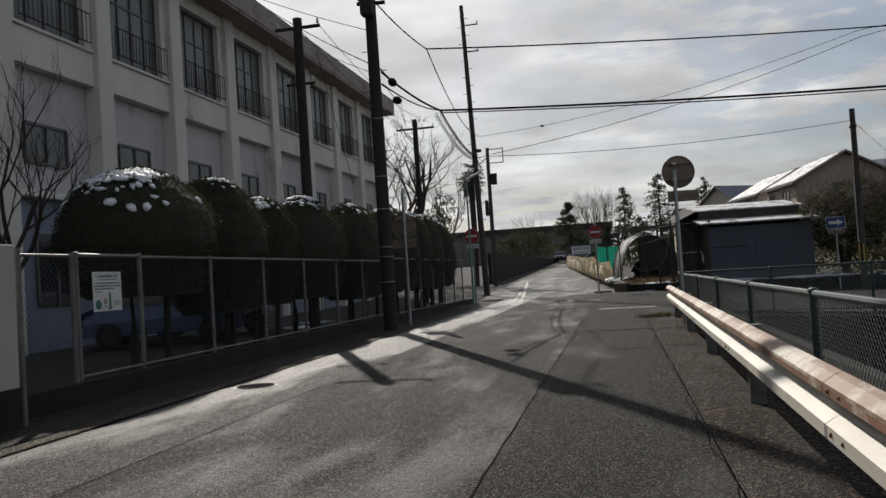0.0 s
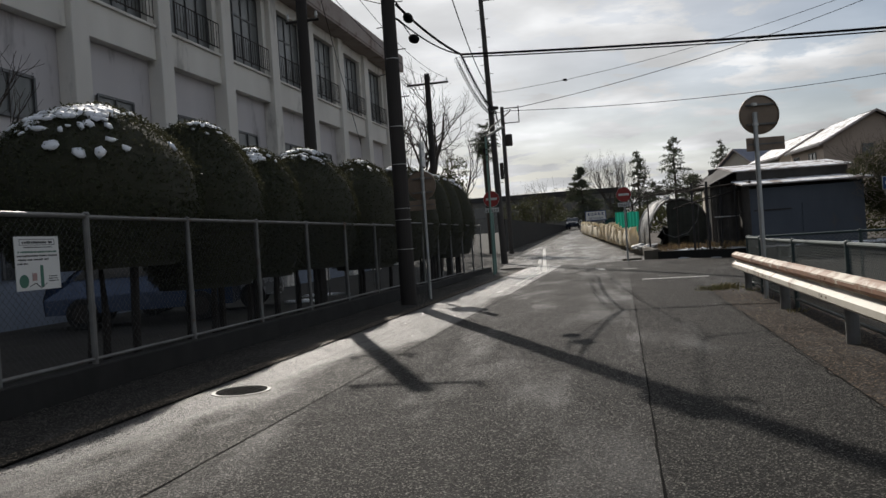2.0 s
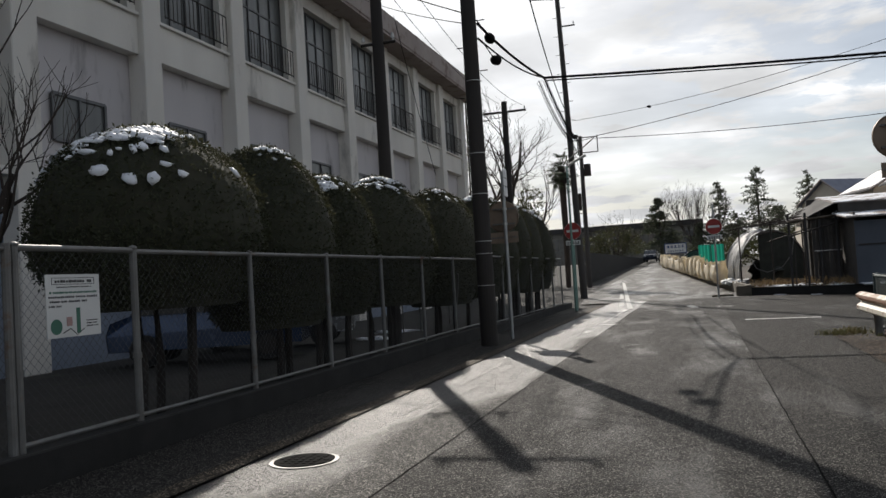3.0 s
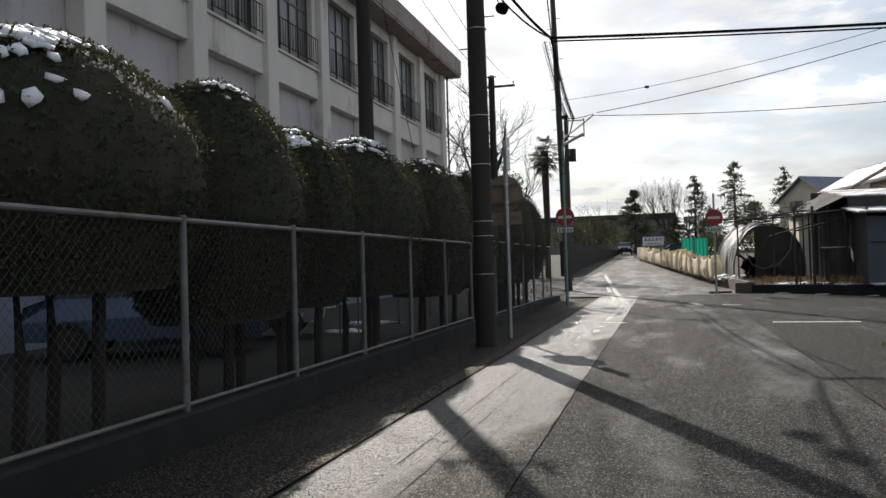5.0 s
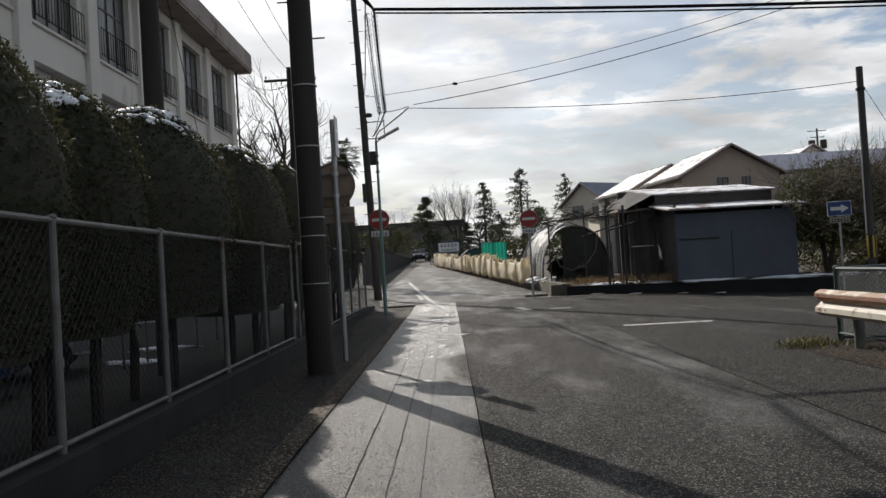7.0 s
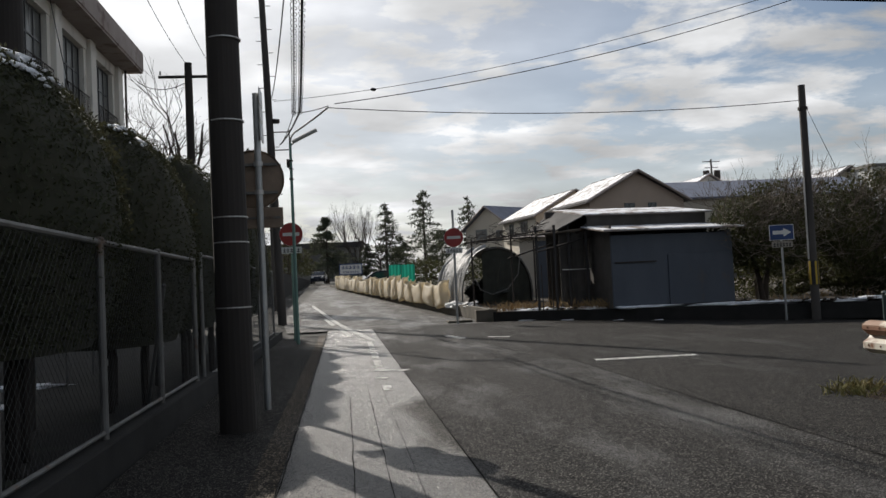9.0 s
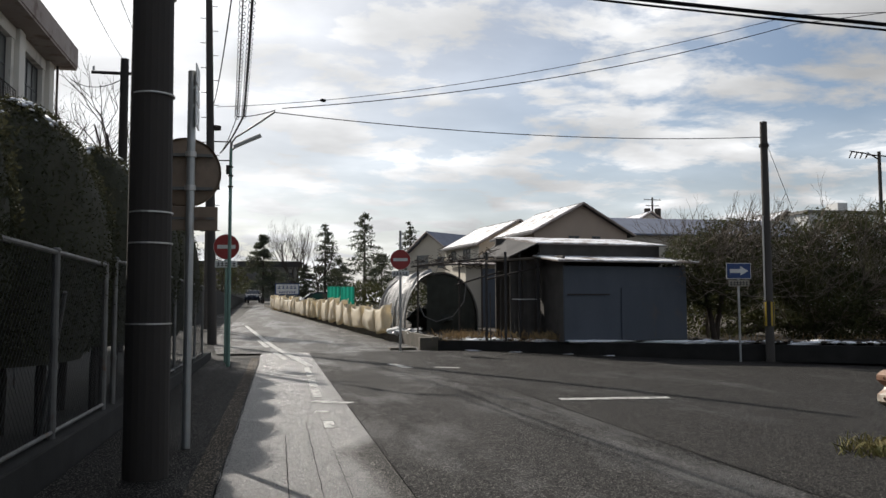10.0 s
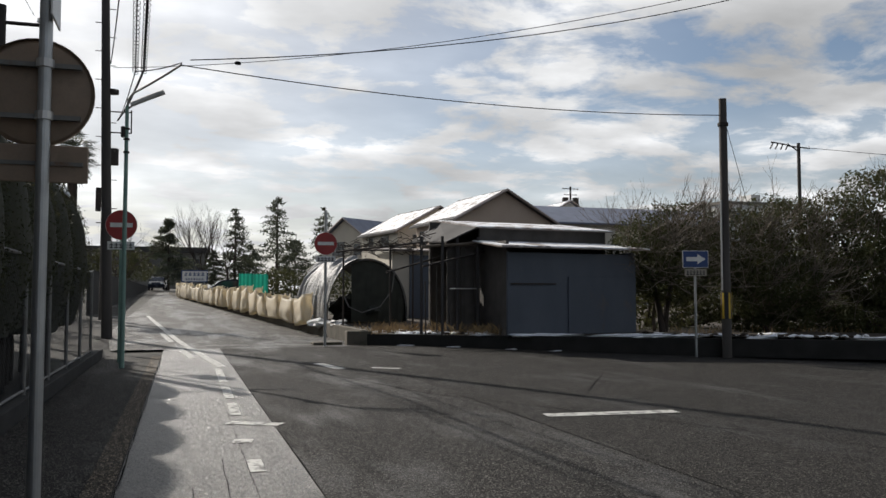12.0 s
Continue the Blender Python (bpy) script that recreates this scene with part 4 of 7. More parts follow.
def clipped_bush(place, rx, ry, z0, z1, seed, leaves, snow):
    b = thing("clipped_bush", place, "large dark green clipped bush" + (" with patches of snow on top" if snow else " behind the school fence"), "bush", "row of clipped bushes")
    rnd = np.random.default_rng(seed)
    h = z1 - z0
    bm = bmesh.new()
    nu, nv = 40, 18
    rows = []
    for j in range(nv):
        rows.append([bm.verts.new((p[0] * 0.97, p[1] * 0.97, z0 + p[2] * 0.985)) for p in (dome(2 * math.pi * i / nu, j / (nv - 1) * 0.985, rx, ry, h, seed) for i in range(nu))])
    for a, c in zip(rows, rows[1:]):
        for i in range(nu):
            bm.faces.new((a[i], a[(i + 1) % nu], c[(i + 1) % nu], c[i]))
    bm.faces.new(rows[-1])
    bm.faces.new(rows[0][::-1])
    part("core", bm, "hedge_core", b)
    us, vs = rnd.uniform(0, 2 * math.pi, leaves), rnd.uniform(0.02, 1, leaves) ** 0.9
    P, N = [], []
    for u, v in zip(us, vs):
        p = Vector(dome(u, v, rx, ry, h, seed))
        q = Vector((p.x / rx ** 2, p.y / ry ** 2, max(0, p.z - h * 0.45) / (h * 0.55) ** 2)).normalized()
        P.append((p.x, p.y, p.z + z0))
        N.append(tuple(q))
    P = np.array(P) + np.array(N) * rnd.normal(0, 0.025, (leaves, 1))
    ob = new("foliage", leaf_mesh("foliage", P, N, 0.05, "leaf_hedge", rnd, 0.45, 0.25))
    ob.parent = b
    # trunks
    for k in range(3):
        bm = bmesh.new()
        an = 2.1 * k + seed
        tube(bm, [(0.25 * math.cos(an), 0.42 * math.sin(an), -0.05), (0.24 * math.cos(an), 0.40 * math.sin(an) + 0.04, 0.6), (0.30 * math.cos(an), 0.44 * math.sin(an), z0 + 0.5)], 0.055, 7)
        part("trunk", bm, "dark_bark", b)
    # snow lies in broken drifts on the crown, thickest on its shaded side
    if snow:
        bm = bmesh.new()
        drifts = 7 if snow > 20 else 2 if snow in (18, 20) else 1
        spots = []
        for q in range(drifts):
            uq, vq = rnd.uniform(-2.5, -0.35), rnd.uniform(0.80, 0.94) if snow > 20 else rnd.uniform(0.88, 0.96)
            size = rnd.uniform(0.16, 0.30) if snow > 17 else rnd.uniform(0.08, 0.15)
            c = Vector(dome(uq, vq, rx, ry, h, seed))
            for _ in range(int(650 * size)):
                spots.append((c.x + rnd.normal(0, size * 0.55), c.y + rnd.normal(0, size * 0.9), rnd.uniform(0.022, 0.062)))
        for _ in range(14 + snow):
            c = Vector(dome(rnd.uniform(-2.9, 0.2), rnd.uniform(0.66 if snow > 20 else 0.80, 0.96), rx, ry, h, seed))
            spots.append((c.x, c.y, rnd.uniform(0.018, 0.05)))
        for x, y, s in spots:
            # the place on the crown above (x, y)
            u = math.atan2(y / ry, x / rx)
            reach = math.hypot(x / rx, y / ry)
            v = 0.5 + math.acos(min(reach, 0.98) ** (1 / 0.92)) / math.pi
            p = Vector(dome(u, min(v, 0.985), rx, ry, h, seed))
            if noise.noise(p * 5.0 + Vector((seed, 0, 0))) < -0.12:
                continue
            nrm = Vector((p.x / rx ** 2, p.y / ry ** 2, max(0.05, p.z - h * 0.42) / (h * 0.5) ** 2)).normalized()
            p += nrm * 0.022
            tilt = Matrix.Translation((p.x, p.y, p.z + z0)) @ nrm.to_track_quat("Z", "Y").to_matrix().to_4x4()
            before = len(bm.verts)
            lump(bm, (0, 0, 0), (s * rnd.uniform(0.8, 1.9), s * rnd.uniform(0.8, 1.9), s * 0.5), 0.9, rnd.uniform(0, 9), 1)
            bm.verts.ensure_lookup_table()
            bmesh.ops.transform(bm, matrix=tilt, verts=bm.verts[before:])
        tagged(part("snow", bm, "snow", b, "melting white snow", smooth=True), kind="stuff")
    return b


BUSHES = [(-4.45, 5.66, 1.03, 1.48, 3.20, 34), (-4.40, 8.08, 0.90, 1.10, 3.30, 16), (-4.36, 9.88, 0.82, 0.86, 3.08, 12), (-4.34, 12.25, 0.92, 1.58, 3.24, 20), (-4.30, 15.85, 0.88, 1.70, 3.38, 14), (-4.16, 18.40, 0.80, 0.92, 3.42, 8), (-4.14, 20.05, 0.80, 0.92, 3.50, 6), (-4.14, 21.85, 0.80, 0.94, 3.52, 5), (-4.14, 23.85, 0.80, 1.02, 3.54, 4), (-4.14, 25.85, 0.80, 1.02, 3.54, 4)]
for k, (x, y, rx, ry, z1, sn) in enumerate(BUSHES):
    clipped_bush((x, y, 0), rx, ry * 1.04, 1.22 if k == 0 else 0.78 + 0.05 * (k * 5 % 4), z1, 11 + k, 24000 if k < 5 else 9000, sn)


# ---- farm plot, shed ----
def wall_line(x):
    return 32.1 - 0.41 * (x - 3.2)


bm = bmesh.new()
xs = [3.35] + frange(4.0, 40.0, 1.5)
prevl = None
for x in xs:
    y0 = wall_line(x) + 0.12
    line = []
    for k in range(13):
        y = y0 + (60 - y0) * (k / 12) ** 1.4
        xx = x - 0.09 * (y - 32.0)
        line.append(bm.verts.new((xx, y, 0.30 + 0.027 * max(0, y - 34) - 0.012 * max(0, x - 10) + 0.05 * noise.noise(Vector((x * 0.6, y * 0.6, 3.0))))))
    if prevl:
        for k in range(12):
            bm.faces.new((prevl[k], line[k], line[k + 1], prevl[k + 1]))
    prevl = line
tagged(part("ground_plot", bm, "soil", smooth=True), "raised brown soil of the farm plot with dry weeds", "ground", kind="structure")


def low_wall(name, a, b, z0a, z0b, top_a, top_b, thick, mat, label):
    """A low retaining wall along a line."""
    a, b = Vector((*a, 0)), Vector((*b, 0))
    d = (b - a).normalized()
    s = Vector((-d.y, d.x, 0)) * thick / 2
    bm = bmesh.new()
    n = max(2, int((b - a).length / 1.0))
    rows = []
    for i in range(n + 1):
        p = a.lerp(b, i / n)
        t = i / n
        zb, zt = z0a + (z0b - z0a) * t, top_a + (top_b - top_a) * t
        rows.append([bm.verts.new(q) for q in ((*(p - s).xy, zb), (*(p - s).xy, zt), (*(p + s).xy, zt), (*(p + s).xy, zb))])
    for r0, r1 in zip(rows, rows[1:]):
        for i in range(3):
            bm.faces.new((r0[i], r0[i + 1], r1[i + 1], r1[i]))
    bm.faces.new(rows[0][::-1])
    bm.faces.new(rows[-1])
    bmesh.ops.recalc_face_normals(bm, faces=bm.faces)
    return tagged(part(name, bm, mat), label, "wall", kind="structure")


low_wall("wall_plot_front", (3.2, 32.1), (40, wall_line(40)), -0.1, -0.7, 0.32, -0.05, 0.16, "concrete_shaded", "low dark retaining wall along the side street")
low_wall("wall_plot_side", (3.15, 32.1), (-2.75, 90), -0.05, 1.2, 0.42, 1.75, 0.18, "brown_concrete", "low concrete retaining wall along the far street")


# ---- guard rail and canal fence ----
def rail_x(y):
    return 3.845 + 0.0122 * y


def sweep(bm, profile, y0, y1, n=4):
    """A profile of (out, z) pairs drawn along the rail; out is measured towards the road."""
    rows = []
    for i in range(n + 1):
        y = y0 + (y1 - y0) * i / n
        rows.append([bm.verts.new((rail_x(y) - o, y, z)) for o, z in profile])
    for a, b in zip(rows, rows[1:]):
        for k in range(len(profile) - 1):
            bm.faces.new((a[k], b[k], b[k + 1], a[k + 1]))
    return bm


def thick(profile, t=0.006):
    return profile + [(o - t, z) for o, z in reversed(profile)] + profile[:1]


UPPER = thick([(0.0, 0.700), (0.035, 0.688), (0.085, 0.655), (0.085, 0.605), (0.02, 0.555), (0.0, 0.540)])
LOWER = thick([(0.0, 0.540), (0.02, 0.515), (0.088, 0.470), (0.088, 0.405), (0.03, 0.365), (0.0, 0.350)])
rail = thing("guard_rail", (0, 0, 0), "cream steel guard rail, rusty along its upper wave, on dark posts", "guard rail")
y = 13.7
while y > -14:
    part("upper_wave", sweep(bmesh.new(), UPPER, y, y - 3.99), "rail_upper", rail, "rust-stained upper wave")
    # brown strip on the down-facing slope: rust and the wave's own shade together
    part("rust_band", sweep(bmesh.new(), [(0.089, 0.640), (0.089, 0.606), (0.026, 0.556)], y, y - 3.98), "rail_rust", rail, "rusty inner face with its shade in the brown")
    part("lower_wave", sweep(bmesh.new(), LOWER, y, y - 3.99), "rail_paint", rail)
    for dz in (0.44, 0.63):
        for dy in (-0.10, 0.10):
            bm = bmesh.new()
            bmesh.ops.create_uvsphere(bm, u_segments=8, v_segments=5, radius=0.012, matrix=Matrix.Translation((rail_x(y - 0.2) - 0.088, y - 0.2 + dy, dz)))
            part("bolt", bm, "rail_rust", rail)
    part("joint_gap", sweep(bmesh.new(), [(0.093, 0.47), (0.093, 0.405)], y - 3.985, y - 4.0, 1), "black", rail)
    y -= 4.0
for y in (12.9, 9.0, 5.22, 1.2, -2.8, -6.8, -10.8):
    bm = bmesh.new()
    rod(bm, (rail_x(y) + 0.10, y, -0.1), (rail_x(y) + 0.10, y, 0.66), 0.065, seg=14)
    post = part("post", bm, "galv_dull", rail, "dark grey steel post")
    part("bracket", box(bmesh.new(), rail_x(y) - 0.0, y - 0.05, 0.42, rail_x(y) + 0.06, y + 0.05, 0.64), "galv_dull", post)

mesh_fence("canal_fence", (4.25, 13.75), (4.25, 12.2), 0.05, 0.98, 1.55, 0.030, "green chain-link fence bay at the end of the guard rail", "green_steel", "lit_wire", 0.062, 0.0022)
mesh_fence("canal_fence", (4.25, 12.2), (4.25, -14.8), 0.05, 0.96, 3.0, 0.034, "green chain-link fence along the canal behind the guard rail", "green_steel", "lit_wire", 0.062, 0.0022)
mesh_fence("bridge_fence", (4.32, 13.85), (9.8, 11.6), -0.02, 0.98, 2.0, 0.030, "green chain-link fence on the bridge over the canal", "green_steel", "lit_wire", 0.075, 0.0022)


# ---- signs, mirrors, lamp ----
def disc(bm, c, r, axis, thick_, seg=36):
    axis = Vector(axis).normalized()
    rod(bm, Vector(c) - axis * thick_ / 2, Vector(c) + axis * thick_ / 2, r, seg=seg)
    return bm


def bars(parent, cx, y, z, w, h, n, mat, name="lettering"):
    """Unreadable writing as plain bars."""
    for i in range(n):
        x0 = cx - w / 2 + w * i / n
        bm = bmesh.new()
        box(bm, x0 + w / n * 0.12, y - 0.002, z + h * 0.12, x0 + w / n * 0.86, y + 0.002, z + h * 0.30)
        box(bm, x0 + w / n * 0.12, y - 0.002, z + h * 0.50, x0 + w / n * 0.86, y + 0.002, z + h * 0.64)
        box(bm, x0 + w / n * 0.42, y - 0.002, z + h * 0.12, x0 + w / n * 0.58, y + 0.002, z + h * 0.90)
        part(name, bm, mat, parent)


def no_entry(place, centre, post_r, top, mat, label, turn):
    s = thing("no_entry_sign", place, label, "traffic sign", "no-entry signs", turn=turn)
    part("post", rod(bmesh.new(), (0, 0.05, -0.1), (0, 0.05, top), post_r, seg=12), mat, s)
    face = part("face", disc(bmesh.new(), (0, 0, centre), 0.30, (0, 1, 0), 0.012), "sign_red", s, "round red face")
    part("rim", disc(bmesh.new(), (0, 0.006, centre), 0.307, (0, 1, 0), 0.010), "sign_white", face)
    part("bar", box(bmesh.new(), -0.215, -0.012, centre - 0.045, 0.215, -0.0065, centre + 0.045), "sign_white", face)
    plate = part("sub_plate", box(bmesh.new(), -0.26, -0.006, centre - 0.50, 0.26, 0.006, centre - 0.335, 0.002), "sign_white", s, "white plate with black lettering")
    bars(plate, 0, -0.008, centre - 0.49, 0.46, 0.145, 5, "black")
    for dz in (0.12, -0.12, -0.42):
        part("clamp", rod(bmesh.new(), (0, 0.05, centre + dz - 0.02), (0, 0.05, centre + dz + 0.02), post_r + 0.012, seg=12), "band", s)
    return s


no_entry((-2.88, 27.4, 0.0), 2.80, 0.032, 3.1, "pale_green_steel", "round red no-entry sign on a pale green post", -3)
no_entry((1.98, 31.6, 0.0), 2.77, 0.038, 3.65, "galv", "round red no-entry sign on a galvanised post", -6)

arrow = thing("one_way_sign", (11.19, 28.26, -0.30), "blue one-way sign with a white arrow on a pale post", "traffic sign", turn=-14)
part("post", rod(bmesh.new(), (0, 0.05, -0.1), (0, 0.05, 2.86), 0.032, seg=12), "galv", arrow)
face = part("face", box(bmesh.new(), -0.33, -0.006, 2.42, 0.33, 0.006, 2.84, 0.003), "sign_blue", arrow, "blue face in a white border")
part("border", box(bmesh.new(), -0.345, -0.001, 2.405, 0.345, 0.012, 2.855, 0.003), "sign_white", face)
bm = bmesh.new()
pts = [(-0.25, 2.575), (0.05, 2.575), (0.05, 2.50), (0.27, 2.63), (0.05, 2.76), (0.05, 2.685), (-0.25, 2.685)]
fv = [bm.verts.new((x, -0.012, z)) for x, z in pts]
bv = [bm.verts.new((x, -0.006, z)) for x, z in pts]
bm.faces.new(fv)
for i in range(7):
    bm.faces.new((fv[i], bv[i], bv[(i + 1) % 7], fv[(i + 1) % 7]))
bmesh.ops.recalc_face_normals(bm, faces=bm.faces)
part("arrow", bm, "sign_white", face, "white arrow")
plate = part("sub_plate", box(bmesh.new(), -0.29, -0.006, 2.19, 0.29, 0.006, 2.375, 0.003), "sign_dirty", arrow, "pale plate with black lettering")
bars(plate, 0, -0.008, 2.20, 0.52, 0.16, 6, "black")


def road_mirror(place, centre, off, r, plate_z, plate_w, plate_off, post_top, turn, label, edge_signs=False):
    """A convex traffic mirror seen from behind: dished back, rim, brackets, plate below."""
    m = thing("road_mirror", place, label, "traffic mirror", "road mirrors", turn=turn)
    part("post", rod(bmesh.new(), (0, 0, -0.12), (0, 0, post_top), 0.039, seg=16), "galv", m, "galvanised steel post")
    bm = bmesh.new()
    n, rings = 40, []
    for rr, dy in ((1.0, 0.02), (1.0, 0.06), (0.93, 0.045), (0.6, 0.028), (0.25, 0.02)):
        rings.append([bm.verts.new((off + r * rr * math.cos(2 * math.pi * k / n), 0.06 + dy, centre + r * rr * math.sin(2 * math.pi * k / n))) for k in range(n)])
    for a, b in zip(rings, rings[1:]):
        for k in range(n):
            bm.faces.new((a[k], a[(k + 1) % n], b[(k + 1) % n], b[k]))
    bm.faces.new(rings[-1])
    bmesh.ops.recalc_face_normals(bm, faces=bm.faces)
    back = part("mirror_back", bm, "sign_back", m, "weathered brown mirror back")
    bm = bmesh.new()
    rings = []
    for k2 in range(7):
        rr = k2 / 6
        rings.append([bm.verts.new((off + r * 0.97 * rr * math.cos(2 * math.pi * k / n), 0.125 + 0.07 * (1 - rr * rr), centre + r * 0.97 * rr * math.sin(2 * math.pi * k / n))) for k in range(n)] if k2 else [bm.verts.new((off, 0.195, centre))])
    for k in range(n):
        bm.faces.new((rings[0][0], rings[1][k], rings[1][(k + 1) % n]))
    for a, b in zip(rings[1:], rings[2:]):
        for k in range(n):
            bm.faces.new((a[k], a[(k + 1) % n], b[(k + 1) % n], b[k]))
    part("mirror_glass", bm, "mirror", m, smooth=True)
    for dz in (-0.16, 0.16):
        part("bracket", box(bmesh.new(), off - 0.22, 0.030, centre + dz - 0.014, off + 0.26, 0.075, centre + dz + 0.014), "galv_dull", m)
        part("clamp", rod(bmesh.new(), (0, 0, centre + dz - 0.025), (0, 0, centre + dz + 0.025), 0.052, seg=12), "band", m)
    part("caution_plate", box(bmesh.new(), plate_off - plate_w / 2, 0.045, plate_z[0], plate_off + plate_w / 2, 0.060, plate_z[1], 0.006), "sign_back", m, "weathered plate, seen from behind")
    part("bracket", box(bmesh.new(), plate_off - plate_w / 2 + 0.03, 0.032, sum(plate_z) / 2 - 0.012, plate_off + plate_w / 2 - 0.03, 0.046, sum(plate_z) / 2 + 0.012), "galv_dull", m)
    if edge_signs:
        for z0, z1 in ((3.02, 3.22), (3.24, 3.40), (3.42, 3.60)):
            part("side_plate", box(bmesh.new(), 0.045, -0.16, z0, 0.056, 0.18, z1, 0.002), "sign_white", m, "narrow plate seen edge-on")
    return m


M["mirror"] = material("mirror_glass", (0.85, 0.85, 0.85), rough=0.04, rough_var=0.01, metal=1.0, bump=0)
road_mirror((-2.49, 14.79, 0.0), 2.60, -0.06, 0.335, (2.04, 2.27), 0.60, -0.05, 3.56, 0, "round traffic mirror on a galvanised post, seen from behind", True)
road_mirror((4.10, 10.9, 0.0), 3.02, 0.10, 0.325, (2.42, 2.64), 0.62, 0.16, 3.05, 8, "round traffic mirror beside the guard rail, seen from behind")

lamp = thing("street_lamp", (-2.73, 26.0, 0.0), "slim pale green street lamp with a tubular lamp head", "street lamp")
part("post", rod(bmesh.new(), (0, 0, -0.1), (0, 0, 4.95), 0.048, 0.034, seg=14), "pale_green_steel", lamp)
part("arm", tube(bmesh.new(), [(0, 0, 4.9), (0.02, 0, 5.08), (0.10, 0, 5.20), (0.35, 0, 5.37), (0.65, 0, 5.58), (0.98, -0.05, 5.82)], 0.022, 8), "galv_dull", lamp)
bm = bmesh.new()
tube(bm, [(0.06, 0, 4.98), (0.12, 0, 5.01), (0.36, 0, 5.13), (0.62, 0, 5.25), (0.66, 0, 5.27)], 0.050, 10)
head = part("lamp_head", bm, "lamp_shell", lamp, "pale tubular lamp head")
part("lamp_bracket", rod(bmesh.new(), (0.0, 0, 4.88), (0.12, 0, 5.0), 0.02), "galv_dull", lamp)
part("meter_box", box(bmesh.new(), -0.10, -0.07, 4.35, -0.03, 0.05, 4.55, 0.01), "iron", lamp)
for z in (4.05, 4.3, 4.5):
    part("band", rod(bmesh.new(), (0, 0, z), (0, 0, z + 0.03), 0.058, seg=14), "iron", lamp)

# notice on the fence
notice = thing("notice_board", (FX + 0.04, 3.07, 1.32), "white printed notice tied to the fence", "notice", turn=90)
part("sheet", box(bmesh.new(), -0.295, -0.004, -0.245, 0.295, 0.004, 0.245), "sign_white", notice)
for z in (0.165, 0.215):
    part("title_frame", box(bmesh.new(), -0.235, -0.006, z, 0.235, -0.004, z + 0.004), "black", notice)
for x in (-0.235, 0.231):
    part("title_frame", box(bmesh.new(), x, -0.006, 0.165, x + 0.004, -0.004, 0.219), "black", notice)
rn = random.Random(4)
for x0, x1, z, hh, mat in ((-0.20, 0.20, 0.180, 0.024, "black"), (-0.18, 0.20, 0.142, 0.008, "black"), (-0.26, 0.26, 0.095, 0.017, "green_print"), (-0.27, 0.26, 0.060, 0.017, "black"), (-0.26, 0.14, 0.025, 0.017, "black"), (-0.27, -0.14, -0.010, 0.017, "black"), (0.13, 0.26, -0.130, 0.009, "black"), (0.13, 0.25, -0.152, 0.009, "black"), (0.13, 0.26, -0.174, 0.009, "black")):
    x = x0
    while x < x1:
        w = min(hh * rn.uniform(0.7, 1.0), x1 - x)
        part("lettering", box(bmesh.new(), x, -0.0065, z, x + w, -0.004, z + hh * rn.uniform(0.75, 1.0)), mat, notice)
        x += hh * (1.25 if rn.random() < 0.9 else 2.2)
part("picture_oval", disc(bmesh.new(), (-0.20, -0.005, -0.16), 0.06, (0, 1, 0), 0.004, 20), "green_print", notice)
part("picture_figure", box(bmesh.new(), 0.02, -0.007, -0.22, 0.06, -0.004, -0.02, 0.0), "green_print", notice)
part("picture_figure", box(bmesh.new(), -0.09, -0.007, -0.16, -0.03, -0.004, -0.09, 0.0), "pink_print", notice)
part("picture_line", tube(bmesh.new(), [(-0.13, -0.006, -0.21), (-0.05, -0.006, -0.18), (0.02, -0.006, -0.23), (0.10, -0.006, -0.19)], 0.004, 4), "black", notice)


# ---- cables ----
def cable(name, a, b, drop, r, label, n=18):
    return tagged(part(name, tube(bmesh.new(), sag(a, b, drop, n), r, 5), "cable"), label, "cable", "overhead cables")


K1, K2 = (-2.02, 18.2, 6.22), (-1.94, 16.4, 7.62)
cable("power_cable", (-2.58, 13.8, 6.45), K1, 0.10, 0.030, "thick black cable bundle leaving the dark pole", 8)
cable("power_cable", (-2.58, 13.8, 6.15), K1, 0.14, 0.018, "black cable below the bundle", 8)
cable("power_cable", K1, (26.0, 16.1, 5.2), 0.35, 0.032, "thick black cable bundle crossing above the road", 30)
cable("power_cable", (-2.02, 18.2, 6.15), (26.0, 16.1, 5.12), 0.36, 0.018, "black cable hung below the bundle", 30)
cable("power_cable", K2, (24.3, 27.0, 9.2), 0.30, 0.022, "black cable high above the road", 30)
cable("power_cable", (-2.68, 13.5, 8.3), K2, 0.10, 0.018, "black cable from the pole top", 8)
PBT = (-3.99, 36.5, 7.75)


def spiral_cable(a, b, drop, r, label):
    """A cable carried in a loose wire spiral."""
    c = cable("power_cable", a, b, drop, r, label, 24)
    line = sag(a, b, drop, 320)
    coil = [(p[0] + 0.055 * math.cos(i * 0.75), p[1], p[2] - 0.03 + 0.055 * math.sin(i * 0.75)) for i, p in enumerate(line)]
    part("spiral_hanger", tube(bmesh.new(), coil, 0.006, 4), "cable", c)
    return c


BEND, BEND_2, HOLD_B = (-2.53, 27.66, 6.08), (-2.69, 27.61, 6.04), (-3.66, 36.5, 6.75)
spiral_cable(K1, BEND, 0.22, 0.024, "thick black cable in a wire spiral above the gutter")
spiral_cable((-2.16, 18.2, 6.15), BEND_2, 0.24, 0.012, "thin black cable in a wire spiral above the gutter")
cable("power_cable", BEND, HOLD_B, 0.10, 0.026, "thick black cable turning towards the tall pole", 10)
cable("power_cable", BEND_2, HOLD_B, 0.12, 0.012, "thin black cable turning towards the tall pole", 10)
cable("power_cable", K2, (-3.9, 36.5, 8.5), 0.5, 0.016, "black cable towards the tall concrete pole")
